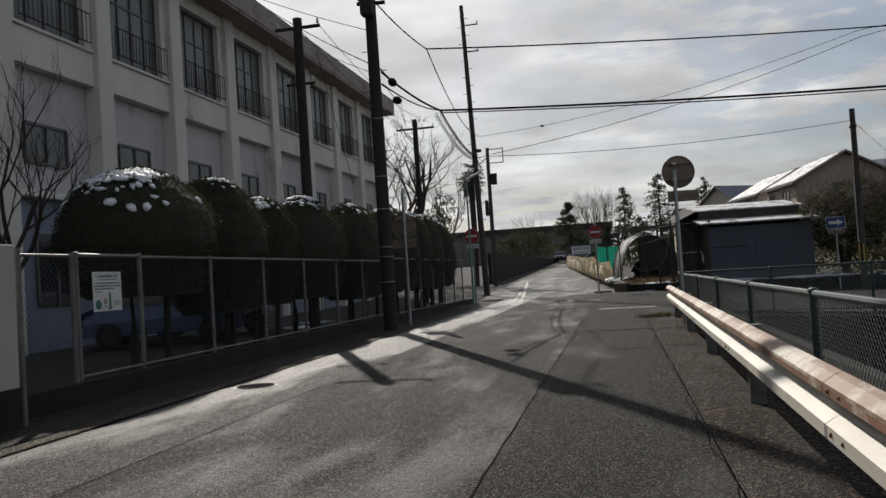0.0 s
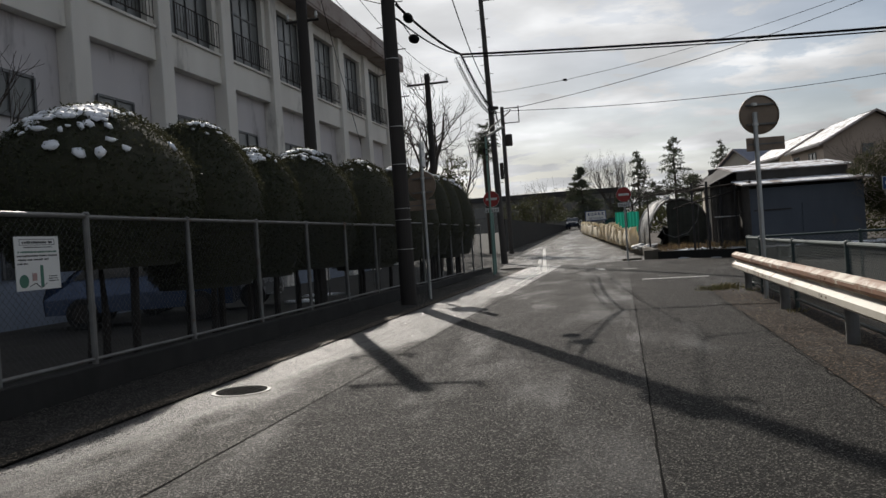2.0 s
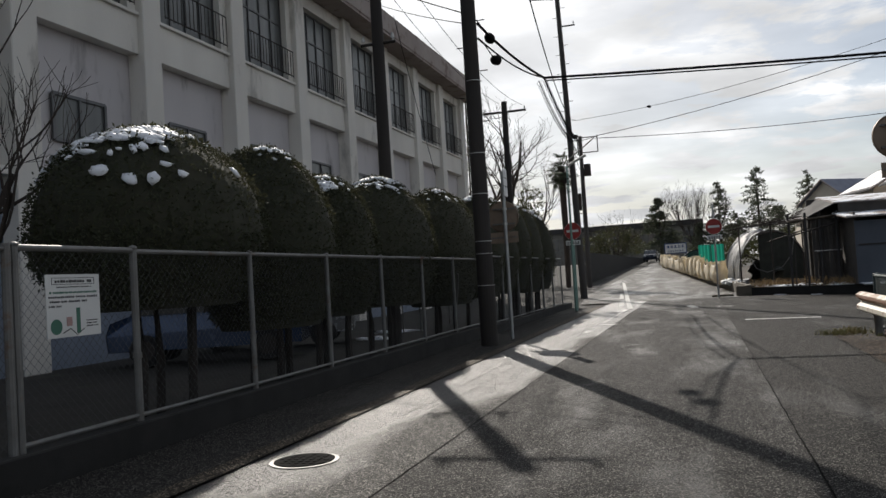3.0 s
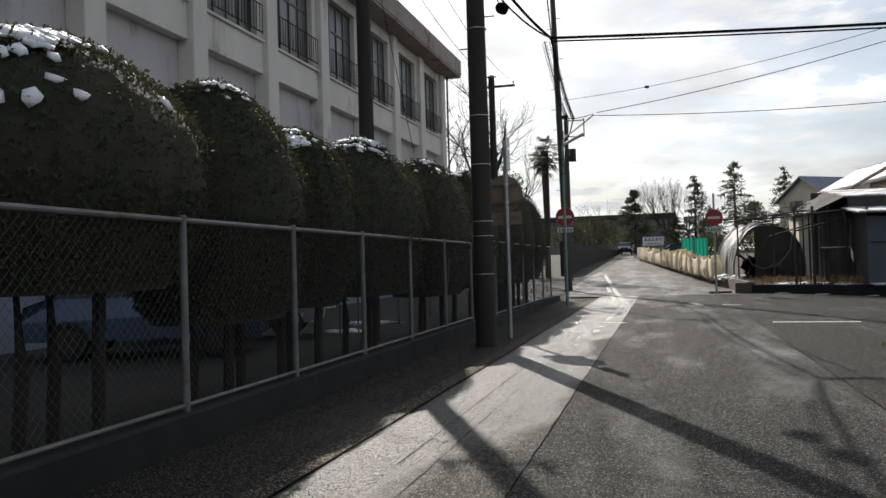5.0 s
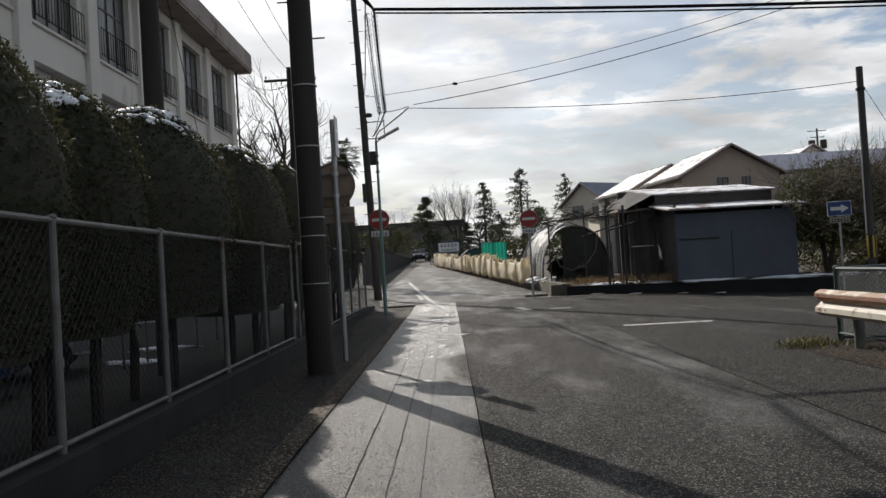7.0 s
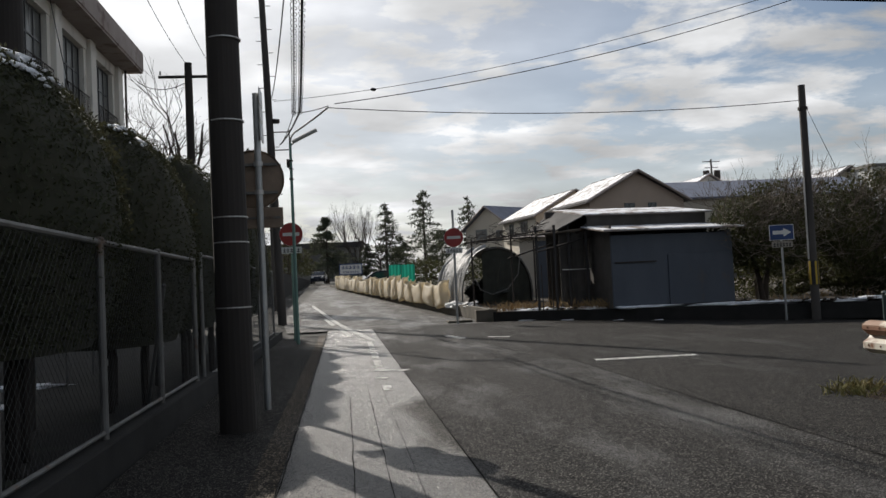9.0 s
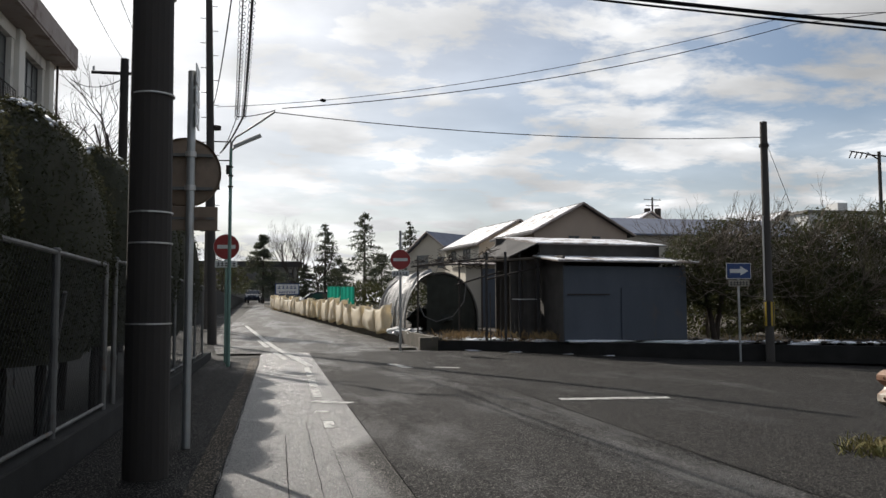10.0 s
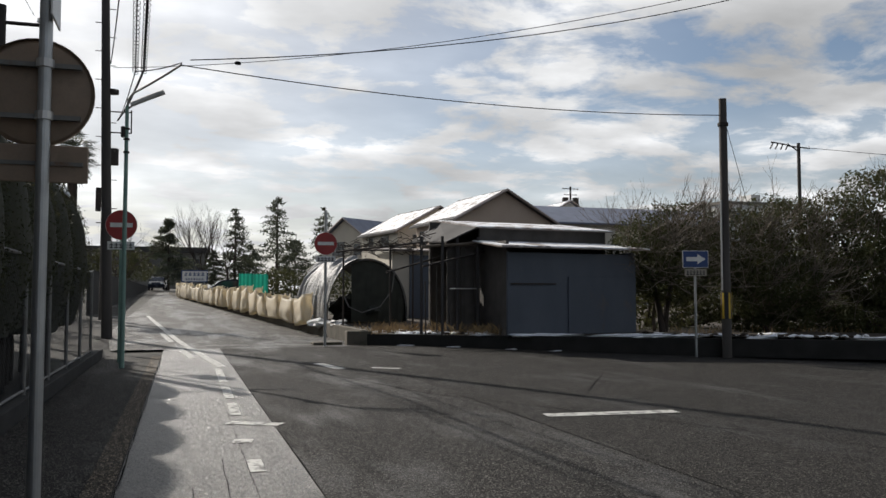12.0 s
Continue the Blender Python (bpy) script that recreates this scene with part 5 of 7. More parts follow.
cable("power_cable", BEND_2, (-1.76, 25.95, 5.85), 0.04, 0.012, "thin cable to the street lamp arm")
cable("telephone_wire", (-1.74, 25.95, 5.80), (12.05, 28.2, 6.20), 0.25, 0.011, "thin wire from the street lamp to the grey pole", 26)
cable("telephone_wire", (-1.6, 25.6, 5.82), (12.1, 26.6, 8.99), 0.35, 0.011, "thin sagging wire across the crossing", 26)
cable("telephone_wire", (12.1, 26.6, 8.99), (24.3, 27.0, 11.6), 0.1, 0.011, "thin wire rising to a distant pole", 10)
cable("telephone_wire", (-3.8, 36.4, 8.35), (12.1, 26.6, 9.25), 0.5, 0.010, "thin sagging wire across the crossing", 26)
cable("telephone_wire", (12.1, 26.6, 9.25), (24.3, 27.0, 10.8), 0.1, 0.010, "thin wire rising to a distant pole", 10)
cable("stay_wire", (12.1, 28.2, 6.15), (16.5, 32.5, 3.0), 0.0, 0.008, "thin stay wire from the grey pole", 2)
cable("power_cable", (-2.7, 13.4, 6.55), (-9.6, 22.6, 11.9), 0.10, 0.014, "black cable to the school eaves")
cable("power_cable", (-2.7, 13.4, 6.35), (-9.9, 24.5, 11.7), 0.15, 0.010, "thin cable to the school eaves")
cable("power_cable", (-2.7, 13.4, 7.4), (-6.0, 14.0, 8.9), 0.05, 0.009, "thin wire to the pole in the yard")
cable("power_cable", (-4.98, 14.4, 8.1), (-6.2, 33.0, 8.7), 0.5, 0.008, "thin wire between the timber poles")
cable("power_cable", (-4.4, 14.4, 8.1), (-5.5, 33.0, 8.7), 0.5, 0.008, "thin wire between the timber poles")
cable("power_cable", (-6.3, 33.0, 8.3), (-10.2, 43.3, 10.9), 0.3, 0.014, "black cable to the end of the school eaves")
cable("power_cable", PBT, (-4.9, 47.3, 8.6), 0.4, 0.016, "black cable between the concrete poles")
cable("power_cable", (-3.9, 36.6, 7.3), (-4.9, 47.3, 7.3), 0.4, 0.012, "thin cable between the concrete poles")
cable("power_cable", (-9.0, 27.0, 11.4), (-10.2, 35.0, 6.3), 0.1, 0.012, "cable hanging on the school front", 8)
bead = part("cable_clamp", lump(bmesh.new(), (-0.23, 34.2, 8.20), (0.10, 0.06, 0.06), 0.2, 1.0, 2), "cable")
tagged(bead, "black clamp on the wire", "cable clamp")
for c, s in (((-2.55, 14.7, 6.38), (0.10, 0.22, 0.10)), ((-2.45, 14.72, 5.90), (0.11, 0.20, 0.09))):
    k = thing("cable_closure", c, "black cable closure hanging beside the dark pole", "cable closure", "cable closures")
    bm = bmesh.new()
    lump(bm, (0, 0, 0), (s[0] * 1.05, s[1] * 1.0, s[2] * 1.1), 0.10, 2.0, 3)
    part("case", bm, "cable", k, smooth=True)
    part("hanger", tube(bmesh.new(), [(0, -0.2, 0.0), (-0.06, -0.7, 0.16), (-0.14, -1.15, 0.22)], 0.012, 5), "cable", k)


for x, y, hh in ((26.0, 16.1, 6.0), (24.3, 27.0, 12.5)):
    far_pole = pole("utility_pole", (x, y, -0.8), hh, 0.16, 0.12, "pole_concrete", "concrete utility pole holding the cables over the road")
    crossarm(far_pole, hh - 0.6, 0.7, 90, "iron", 2)

# ---- shed on the plot ----
shed = thing("shed", (8.6, 31.2, 0.28), "low shed of blue-grey sheet metal with snow on its tin roofs", "shed", turn=6)
WX0, WX1 = -1.95, 2.25


part("front_wall", box(bmesh.new(), WX0, -0.62, 0, WX1, -0.54, 2.28, 0.01), "sheet_metal", shed)
part("door_panel", box(bmesh.new(), WX0 + 1.9, -0.66, 0.03, WX1 - 0.03, -0.625, 1.62, 0.006), "sheet_metal", shed)
part("door_rail", box(bmesh.new(), WX0 + 0.1, -0.665, 1.40, WX0 + 1.5, -0.625, 1.44), "iron", shed)
part("side_wall", box(bmesh.new(), WX1 - 0.08, -0.54, 0, WX1, 3.2, 2.35), "sheet_metal", shed)
part("side_wall", box(bmesh.new(), WX0, -0.54, 0, WX0 + 0.08, 3.2, 2.6), "old_board", shed)
part("back_wall", box(bmesh.new(), WX0 - 0.7, 3.2, 0, WX1, 3.3, 3.38), "old_board", shed)


def sloped(bm, x0, x1, y0, z0, y1, z1, t):
    v = [bm.verts.new(p) for p in ((x0, y0, z0), (x1, y0, z0), (x1, y1, z1), (x0, y1, z1), (x0, y0, z0 + t), (x1, y0, z0 + t), (x1, y1, z1 + t), (x0, y1, z1 + t))]
    for q in ((3, 2, 1, 0), (4, 5, 6, 7), (0, 1, 5, 4), (1, 2, 6, 5), (2, 3, 7, 6), (3, 0, 4, 7)):
        bm.faces.new([v[i] for i in q])
    return bm


low = part("lower_roof", sloped(bmesh.new(), WX0 - 0.36, WX1 + 0.28, -0.98, 2.38, 0.9, 2.62, 0.03), "roof_metal", shed)
part("snow_cover", sloped(bmesh.new(), WX0 - 0.34, WX1 + 0.26, -0.96, 2.416, 0.9, 2.656, 0.03), "snow_roof", low, "thin snow")
up = part("upper_roof", sloped(bmesh.new(), -2.25, 2.45, 0.75, 3.02, 3.6, 3.42, 0.03), "roof_metal", shed)
part("snow_cover", sloped(bmesh.new(), -2.20, 2.43, 0.77, 3.056, 3.6, 3.456, 0.03), "snow_roof", up, "thin snow")
part("upper_wall", box(bmesh.new(), WX0 - 0.1, 0.9, 2.3, WX1, 0.98, 3.04), "old_board", shed)
# open lean-to beside it: posts, boards, rails
for i, x in enumerate((-3.85, -3.3, -2.75, -2.2)):
    part("post", rod(bmesh.new(), (x, 0.9 - 0.2 * (i % 2), -0.05), (x, 0.9 - 0.2 * (i % 2), 2.75), 0.045, seg=8), "roof_dark", shed)
for i in range(7):
    x0 = -3.02 + i * 0.145
    part("plank", box(bmesh.new(), x0, 1.02 + 0.02 * (i % 3), 0.0, x0 + 0.135, 1.05 + 0.02 * (i % 3), 2.45 + 0.05 * (i % 2)), "old_board", shed)
for x0, x1 in ((-2.75, -2.4), (-2.45, -2.0)):
    part("board", box(bmesh.new(), x0, 1.55, 0.0, x1, 1.60, 1.25 + 0.2 * (x0 < -3)), "old_board", shed)
part("rail", rod(bmesh.new(), (-3.9, 0.8, 2.45), (-1.9, 0.8, 2.62), 0.04), "timber", shed)
bm = bmesh.new()
v = [bm.verts.new(p) for p in ((-3.15, 0.75, 2.58), (-2.2, 0.75, 3.02), (-2.2, 3.5, 3.40), (-3.15, 3.5, 2.75), (-3.15, 0.75, 2.62), (-2.2, 0.75, 3.06), (-2.2, 3.5, 3.44), (-3.15, 3.5, 2.79))]
for q in ((3, 2, 1, 0), (4, 5, 6, 7), (0, 1, 5, 4), (1, 2, 6, 5), (2, 3, 7, 6), (3, 0, 4, 7)):
    bm.faces.new([v[i] for i in q])
part("lean_to_roof", bm, "roof_dark", shed)
for i in range(5):
    part("stick", rod(bmesh.new(), (-3.7 + 0.38 * i, 0.95 + 0.1 * (i % 2), 0), (-3.6 + 0.36 * i, 1.25, 1.5 + 0.22 * (i * 2 % 5)), 0.022, seg=6), "old_board", shed)
part("rail", box(bmesh.new(), -3.0, 0.84, 1.28, -2.05, 0.88, 1.31), "band", shed)
part("rail", rod(bmesh.new(), (-3.9, 0.7, 1.9), (-2.0, 0.7, 2.35), 0.03), "iron", shed)

# grey house wall behind the lean-to
bw = thing("outbuilding", (7.4, 41.5, 0.45), "small grey-beige outbuilding behind the shed", "outbuilding")
part("wall", box(bmesh.new(), -1.15, 0, -0.1, 1.3, 3.0, 2.7), "house_cream", bw)
part("grey_panel", box(bmesh.new(), -0.45, -0.06, 0, 1.25, -0.01, 2.55), "sheet_metal", bw)
part("roof", sloped(bmesh.new(), -1.4, 1.5, -0.3, 2.68, 3.2, 2.95, 0.06), "roof_metal", bw)

# pipe pergola with dry vines
perg = thing("pergola", (0, 0, 0.3), "rusty pipe pergola overgrown with dry vines", "pergola")
for x, y in ((4.15, 33.2), (5.35, 33.0), (3.0, 34.5), (5.6, 36.0)):
    part("post", rod(bmesh.new(), (x, y, -0.1), (x, y, 2.5), 0.03), "iron", perg)
for a, b in (((2.6, 33.5, 2.35), (5.9, 32.9, 2.75)), ((4.15, 33.2, 2.5), (5.6, 36.0, 2.7)), ((3.0, 34.5, 2.45), (5.6, 36.0, 2.6)), ((4.0, 33.1, 1.75), (5.7, 33.0, 2.25))):
    part("pipe", rod(bmesh.new(), a, b, 0.028), "iron", perg)
rnd = random.Random(5)
bm = bmesh.new()
for _ in range(60):
    u = rnd.random()
    p = Vector((2.7 + 3.2 * u, 33.4 - 0.5 * u + rnd.uniform(-0.2, 1.4), 2.4 + 0.35 * u + rnd.uniform(-0.05, 0.2)))
    q = [p]
    for _k in range(4):
        q.append(q[-1] + Vector((rnd.uniform(-0.35, 0.35), rnd.uniform(-0.2, 0.2), rnd.uniform(-0.18, 0.16))))
    tube(bm, q, 0.010, 4)
tagged(part("vine", bm, "bark", perg), kind="stuff")

# vinyl tunnel
tun = thing("vinyl_tunnel", (4.55, 38.2, 0.45), "half-barrel garden tunnel, silver sheet over one side, dark net inside", "garden tunnel", turn=5)


def arch(bm, r, h, y0, y1, a0, a1, n=18, ripple=0.0, seed=0.0, folds=0.0):
    rows = []
    steps = 60 if folds else 8
    for j in range(steps + 1):
        y = y0 + (y1 - y0) * j / steps
        row = []
        for i in range(n + 1):
            an = a0 + (a1 - a0) * i / n
            k = 1 + ripple * noise.noise(Vector((an * 1.6 + seed, y * 1.2, seed))) + folds * noise.noise(Vector((an * 1.2, y * 5.5 + seed, 3.0)))
            row.append(bm.verts.new((-r * math.cos(an) * k, y, max(-0.02, h * math.sin(an) ** 0.75 * k))))
        rows.append(row)
    for a, b in zip(rows, rows[1:]):
        for i in range(n):
            bm.faces.new((a[i], a[i + 1], b[i + 1], b[i]))
    return bm


part("silver_sheet", arch(bmesh.new(), 1.52, 2.30, -0.25, 4.6, 0.0, 1.34, n=30, ripple=0.05, seed=2.0, folds=0.075), "vinyl", tun, "crumpled silver sheet", smooth=True)
part("dark_net", arch(bmesh.new(), 1.48, 2.24, 0.0, 5.5, 0.9, math.pi, ripple=0.05, seed=5.0), "vinyl_in", tun)
bm = bmesh.new()
for i in range(14):
    a0, a1 = 1.15 + i * 0.142, 1.15 + (i + 1) * 0.142
    quad_strip(bm, [(-1.40 * math.cos(a0), 0.10 + 0.05 * math.sin(i), 0.0), (-1.40 * math.cos(a0), 0.06, 2.14 * math.sin(a0) ** 0.75)], [(-1.40 * math.cos(a1), 0.10 + 0.05 * math.sin(i + 1), 0.0), (-1.40 * math.cos(a1), 0.06, 2.14 * math.sin(a1) ** 0.75)])
part("front_net", bm, "vinyl_in", tun)
part("back_net", arch(bmesh.new(), 1.4, 2.1, 5.3, 5.35, 0.0, math.pi), "vinyl_in", tun)
for yy in (0.0, 1.8, 3.6):
    part("hoop", tube(bmesh.new(), [(-1.46 * math.cos(math.pi * i / 16), yy, 2.20 * math.sin(math.pi * i / 16) ** 0.75) for i in range(17)], 0.02, 6), "galv_dull", tun)
part("hose", tube(bmesh.new(), [(0.9, -0.35, 1.9), (0.75, -0.45, 1.1), (0.3, -0.5, 0.55), (-0.35, -0.5, 0.35), (-0.8, -0.4, 0.55), (-0.95, -0.2, 1.0)], 0.022, 6), "galv_dull", tun)
part("rolled_net", lump(bmesh.new(), (0.1, 2.0, 0.4), (0.7, 1.6, 0.55), 0.9, 3.0, 3), "vinyl_in", tun)
for i in range(7):
    lw = (rnd.uniform(2.45, 3.3), rnd.uniform(34.5, 38.5))
    s = rnd.uniform(0.12, 0.28)
    c = thing("plastic_sheet", (lw[0], lw[1], 0.42), "crumpled pale plastic sheet lying on the soil", "plastic sheet", "crumpled sheets")
    part("sheet", lump(bmesh.new(), (0, 0, s * 0.25), (s * 1.3, s, s * 0.5), 0.9, i + 0.3, 2), "vinyl" if i % 2 else "sign_white", c)

# ---- bulk bags along the far street ----
def bag_mesh(seed):
    """A half-empty woven bag: flat creased faces, a rim that hangs between its four corners."""
    bm = bmesh.new()
    nz, n = 9, 44
    w, d, h = 1.07, 0.17, 1.06
    prof = []
    for k in range(n):
        an = 2 * math.pi * k / n
        prof.append((math.copysign(abs(math.cos(an)) ** 0.30, math.cos(an)) * w, math.copysign(abs(math.sin(an)) ** 0.42, math.sin(an)) * d))
    sink = 0.10 + 0.10 * ((seed * 0.37) % 1.0)
    rows = []
    for j in range(nz + 1):
        t = j / nz
        row = []
        for x, y in prof:
            e = (abs(x) / w) ** 2.5
            rim = h * (1.0 - sink * (1 - e) + 0.05 * noise.noise(Vector((x * 3.5, y * 2, seed * 5.3))))
            fold = 0.045 * noise.noise(Vector((x * 7.0 + seed, 0.7 * t, seed * 2.0))) + 0.07 * noise.noise(Vector((x * 2.2, t * 2.6, seed * 3.1)))
            sag_out = 0.07 * math.sin(t * math.pi) * (1 - e)
            row.append(bm.verts.new((x * (1 + 0.02 * math.sin(t * 5 + seed)), y + math.copysign(sag_out, y) + fold, rim * t - 0.05 * (1 - t) * noise.noise(Vector((x * 2.5, 1.0, seed))))))
        rows.append(row)
    for a, b in zip(rows, rows[1:]):
        for i in range(n):
            bm.faces.new((a[i], a[(i + 1) % n], b[(i + 1) % n], b[i]))
    inner = [bm.verts.new((v.co.x * 0.95, v.co.y * 0.55, h * 0.45)) for v in rows[-1]]
    for i in range(n):
        bm.faces.new((rows[-1][i], rows[-1][(i + 1) % n], inner[(i + 1) % n], inner[i]))
    bm.faces.new(inner)
    bm.faces.new(rows[0][::-1])
    me = mesh_of(bm, "bag_body", "bag")
    me.shade_smooth()
    return me


bag_bodies = [bag_mesh(s * 3.7) for s in range(7)]
loops = [mesh_of(tube(bmesh.new(), [(k * 1.02, -0.15, 0.9), (k * 1.0, -0.18, 1.12), (k * 0.92, -0.18, 1.10), (k * 0.86, -0.17, 0.85)], 0.018, 5), "lifting_loop", "bag") for k in (-1, 1)]
WALL_A, WALL_B = Vector((3.15, 32.1)), Vector((-2.75, 90))
for i in range(20):
    t = (6.3 + i * 2.22 + rnd.uniform(-0.18, 0.18)) / 58.2
    p = WALL_A.lerp(WALL_B, t)
    z = 0.42 + 1.33 * t
    b = new("bulk_bag")
    b.matrix_world = pose(p.x - 0.20, p.y, z - 0.16, rnd.uniform(-4, 4), rnd.uniform(-5, 5), 90 + 5 + rnd.uniform(-8, 5)) @ Matrix.Diagonal((rnd.uniform(0.96, 1.05), 1, rnd.uniform(0.84, 1.06), 1))
    tagged(b, "open cream woven bulk bag on the low wall", "bulk bag", "row of bulk bags")
    o = new("bag_body", bag_bodies[i * 3 % 7])
    o.parent = b
    for me in loops:
        o2 = new("lifting_loop", me)
        o2.parent = b


# ---- houses ----
def house(place, w, d, z_eave, z_ridge, wall, roof, label, turn=0.0, snow=True, windows=(), over=0.5):
    """A gabled house; the ridge runs along its own y, the gable faces -y."""
    h = thing("house", place, label, "house", turn=turn)
    bm = bmesh.new()
    v = [bm.verts.new(p) for p in ((-w / 2, 0, -1), (w / 2, 0, -1), (w / 2, 0, z_eave), (0, 0, z_ridge), (-w / 2, 0, z_eave), (-w / 2, d, -1), (w / 2, d, -1), (w / 2, d, z_eave), (0, d, z_ridge), (-w / 2, d, z_eave))]
    for q in ((0, 1, 2, 3, 4), (9, 8, 7, 6, 5), (1, 6, 7, 2), (5, 0, 4, 9)):
        bm.faces.new([v[i] for i in q])
    part("wall", bm, wall, h)
    k = (z_ridge - z_eave) / (w / 2)
    for s in (-1, 1):
        x1, z1 = s * (w / 2 + over), z_eave - k * over
        bm = bmesh.new()
        a = [(0, -over, z_ridge + 0.05), (x1, -over, z1 + 0.05), (x1, d + over, z1 + 0.05), (0, d + over, z_ridge + 0.05)]
        lo = [bm.verts.new(p) for p in a]
        hi = [bm.verts.new((x, y, z + 0.16)) for x, y, z in a]
        bm.faces.new(lo[::-1])
        bm.faces.new(hi)
        for i in range(4):
            bm.faces.new((lo[i], lo[(i + 1) % 4], hi[(i + 1) % 4], hi[i]))
        bmesh.ops.recalc_face_normals(bm, faces=bm.faces)
        r = part("roof", bm, roof, h)
        if snow:
            bm = bmesh.new()
            n, m = 10, 6
            g = []
            for j in range(n + 1):
                row = []
                for i in range(m + 1):
                    u, q = 0.06 + 0.86 * i / m, 0.03 + 0.94 * j / n
                    u += 0.05 * noise.noise(Vector((q * 9, i * 2.0, place[0]))) if i in (0, m) else 0
                    row.append(bm.verts.new((x1 * u, -over + (d + 2 * over) * q, z_ridge + 0.235 + (z1 - z_ridge) * u)))
                g.append(row)
            for j in range(n):
                for i in range(m):
                    bm.faces.new((g[j][i], g[j][i + 1], g[j + 1][i + 1], g[j + 1][i]))
            bmesh.ops.recalc_face_normals(bm, faces=bm.faces)
            part("snow_cover", bm, "snow_roof", r, "patchy snow")
        part("bargeboard", rod(bmesh.new(), (0, -over - 0.02, z_ridge + 0.1), (x1, -over - 0.02, z1 + 0.1), 0.10, seg=4), "eave", h)
    for side, c, z, ww, hh in windows:
        bm, bf, bs = bmesh.new(), bmesh.new(), bmesh.new()
        if side == "front":
            box(bm, c - ww / 2, -0.03, z, c + ww / 2, 0.02, z + hh)
            for x0, x1, z0, z1 in ((c - ww / 2 - 0.06, c - ww / 2, z - 0.06, z + hh + 0.06), (c + ww / 2, c + ww / 2 + 0.06, z - 0.06, z + hh + 0.06), (c - ww / 2, c + ww / 2, z - 0.06, z), (c - ww / 2, c + ww / 2, z + hh, z + hh + 0.06), (c - 0.03, c + 0.03, z, z + hh)):
                box(bf, x0, -0.08, z0, x1, 0.01, z1)
        else:
            box(bm, -w / 2 - 0.03, c - ww / 2, z, -w / 2 + 0.02, c + ww / 2, z + hh)
            for y0, y1, z0, z1 in ((c - ww / 2 - 0.06, c - ww / 2, z - 0.06, z + hh + 0.06), (c + ww / 2, c + ww / 2 + 0.06, z - 0.06, z + hh + 0.06), (c - ww / 2, c + ww / 2, z - 0.06, z), (c - ww / 2, c + ww / 2, z + hh, z + hh + 0.06), (c - 0.03, c + 0.03, z, z + hh)):
                box(bf, -w / 2 - 0.08, y0, z0, -w / 2 + 0.01, y1, z1)
        wn_ = part("window", bm, "glass", h)
        part("frame", bf, "sash", wn_)
    return h


house((22.3, 70, 1.0), 8.3, 8.0, 6.3, 8.55, "house_beige", "roof_dark", "beige two-storey house with patchy snow on its gable roof", turn=7, windows=(("front", -0.7, 5.1, 0.8, 0.9), ("front", 1.3, 5.1, 0.6, 0.9), ("side", 2.5, 4.4, 1.6, 1.3), ("side", 6.5, 4.4, 1.2, 1.3), ("front", -2.6, 2.0, 1.8, 1.4)))
house((21.9, 86.5, 1.2), 8.6, 9.0, 6.4, 8.75, "house_cream", "roof_dark", "cream house with a snow-covered gable roof", turn=10, windows=(("front", -2.0, 4.8, 1.4, 1.2), ("side", 3.0, 4.8, 1.5, 1.2), ("side", 6.5, 4.8, 1.0, 1.2)))
house((15.6, 101.5, 1.6), 7.0, 8.5, 6.0, 8.4, "house_cream", "roof_blue", "cream house with a slate-blue roof dusted with snow", turn=-52, snow=False, windows=(("front", -1.0, 4.4, 1.6, 1.4), ("front", 1.8, 4.4, 0.8, 1.1), ("front", 0.2, 1.6, 1.8, 1.4)))
house((25.5, 79, 0.8), 9.0, 20.0, 6.9, 8.6, "house_cream", "roof_blue", "long cream house with a slate-blue tiled roof", turn=-90, snow=False, windows=(("side", 4.0, 4.2, 1.5, 1.2), ("side", 10.0, 4.2, 1.5, 1.2)))
house((40.5, 96, 1.0), 7.0, 8.0, 9.0, 11.2, "house_white", "roof_blue", "distant white house with a blue-grey roof", snow=True, windows=(("front", 0.0, 7.0, 1.4, 1.2),))
house((52.5, 88, 1.0), 7.5, 8.0, 8.3, 10.6, "house_cream", "roof_dark", "distant cream house with a dark roof", windows=(("front", -1.0, 6.0, 1.4, 1.2), ("front", 1.5, 6.0, 1.0, 1.2)))
house((62.0, 90, 1.0), 8.0, 8.0, 8.6, 11.0, "house_beige", "roof_dark", "distant beige house with a dark roof", windows=(("front", -1.0, 6.0, 1.4, 1.2), ("front", 1.5, 6.0, 1.0, 1.2)))
blk = thing("apartment_block", (56.0, 84.0, 0.5), "white flat-roofed apartment block", "building")
part("wall", box(bmesh.new(), -3.5, 0, -1, 5, 8, 10.6), "house_white", blk)
part("roof", box(bmesh.new(), -3.7, -0.2, 10.6, 5.2, 8.2, 10.9), "concrete", blk)
for i in range(3):
    part("window", box(bmesh.new(), -2.9 + 2.6 * i, -0.04, 8.6, -1.4 + 2.6 * i, 0.02, 9.9), "glass", blk)
part("water_tank", box(bmesh.new(), 1.5, 2, 10.9, 2.7, 4, 12.0), "house_white", blk)

far = thing("long_building", (-12.0, 150.0, 2.0), "long low dark building closing the end of the street", "building")
part("wall", box(bmesh.new(), -30, 0, -1, 14, 12, 6.4), "concrete", far)
part("roof", box(bmesh.new(), -30.5, -0.5, 6.4, 14.5, 12.5, 7.3), "roof_dark", far)
for i in range(14):
    part("window", box(bmesh.new(), -28 + 3 * i, -0.05, 3.4, -26 + 3 * i, 0.02, 5.4), "glass", far)
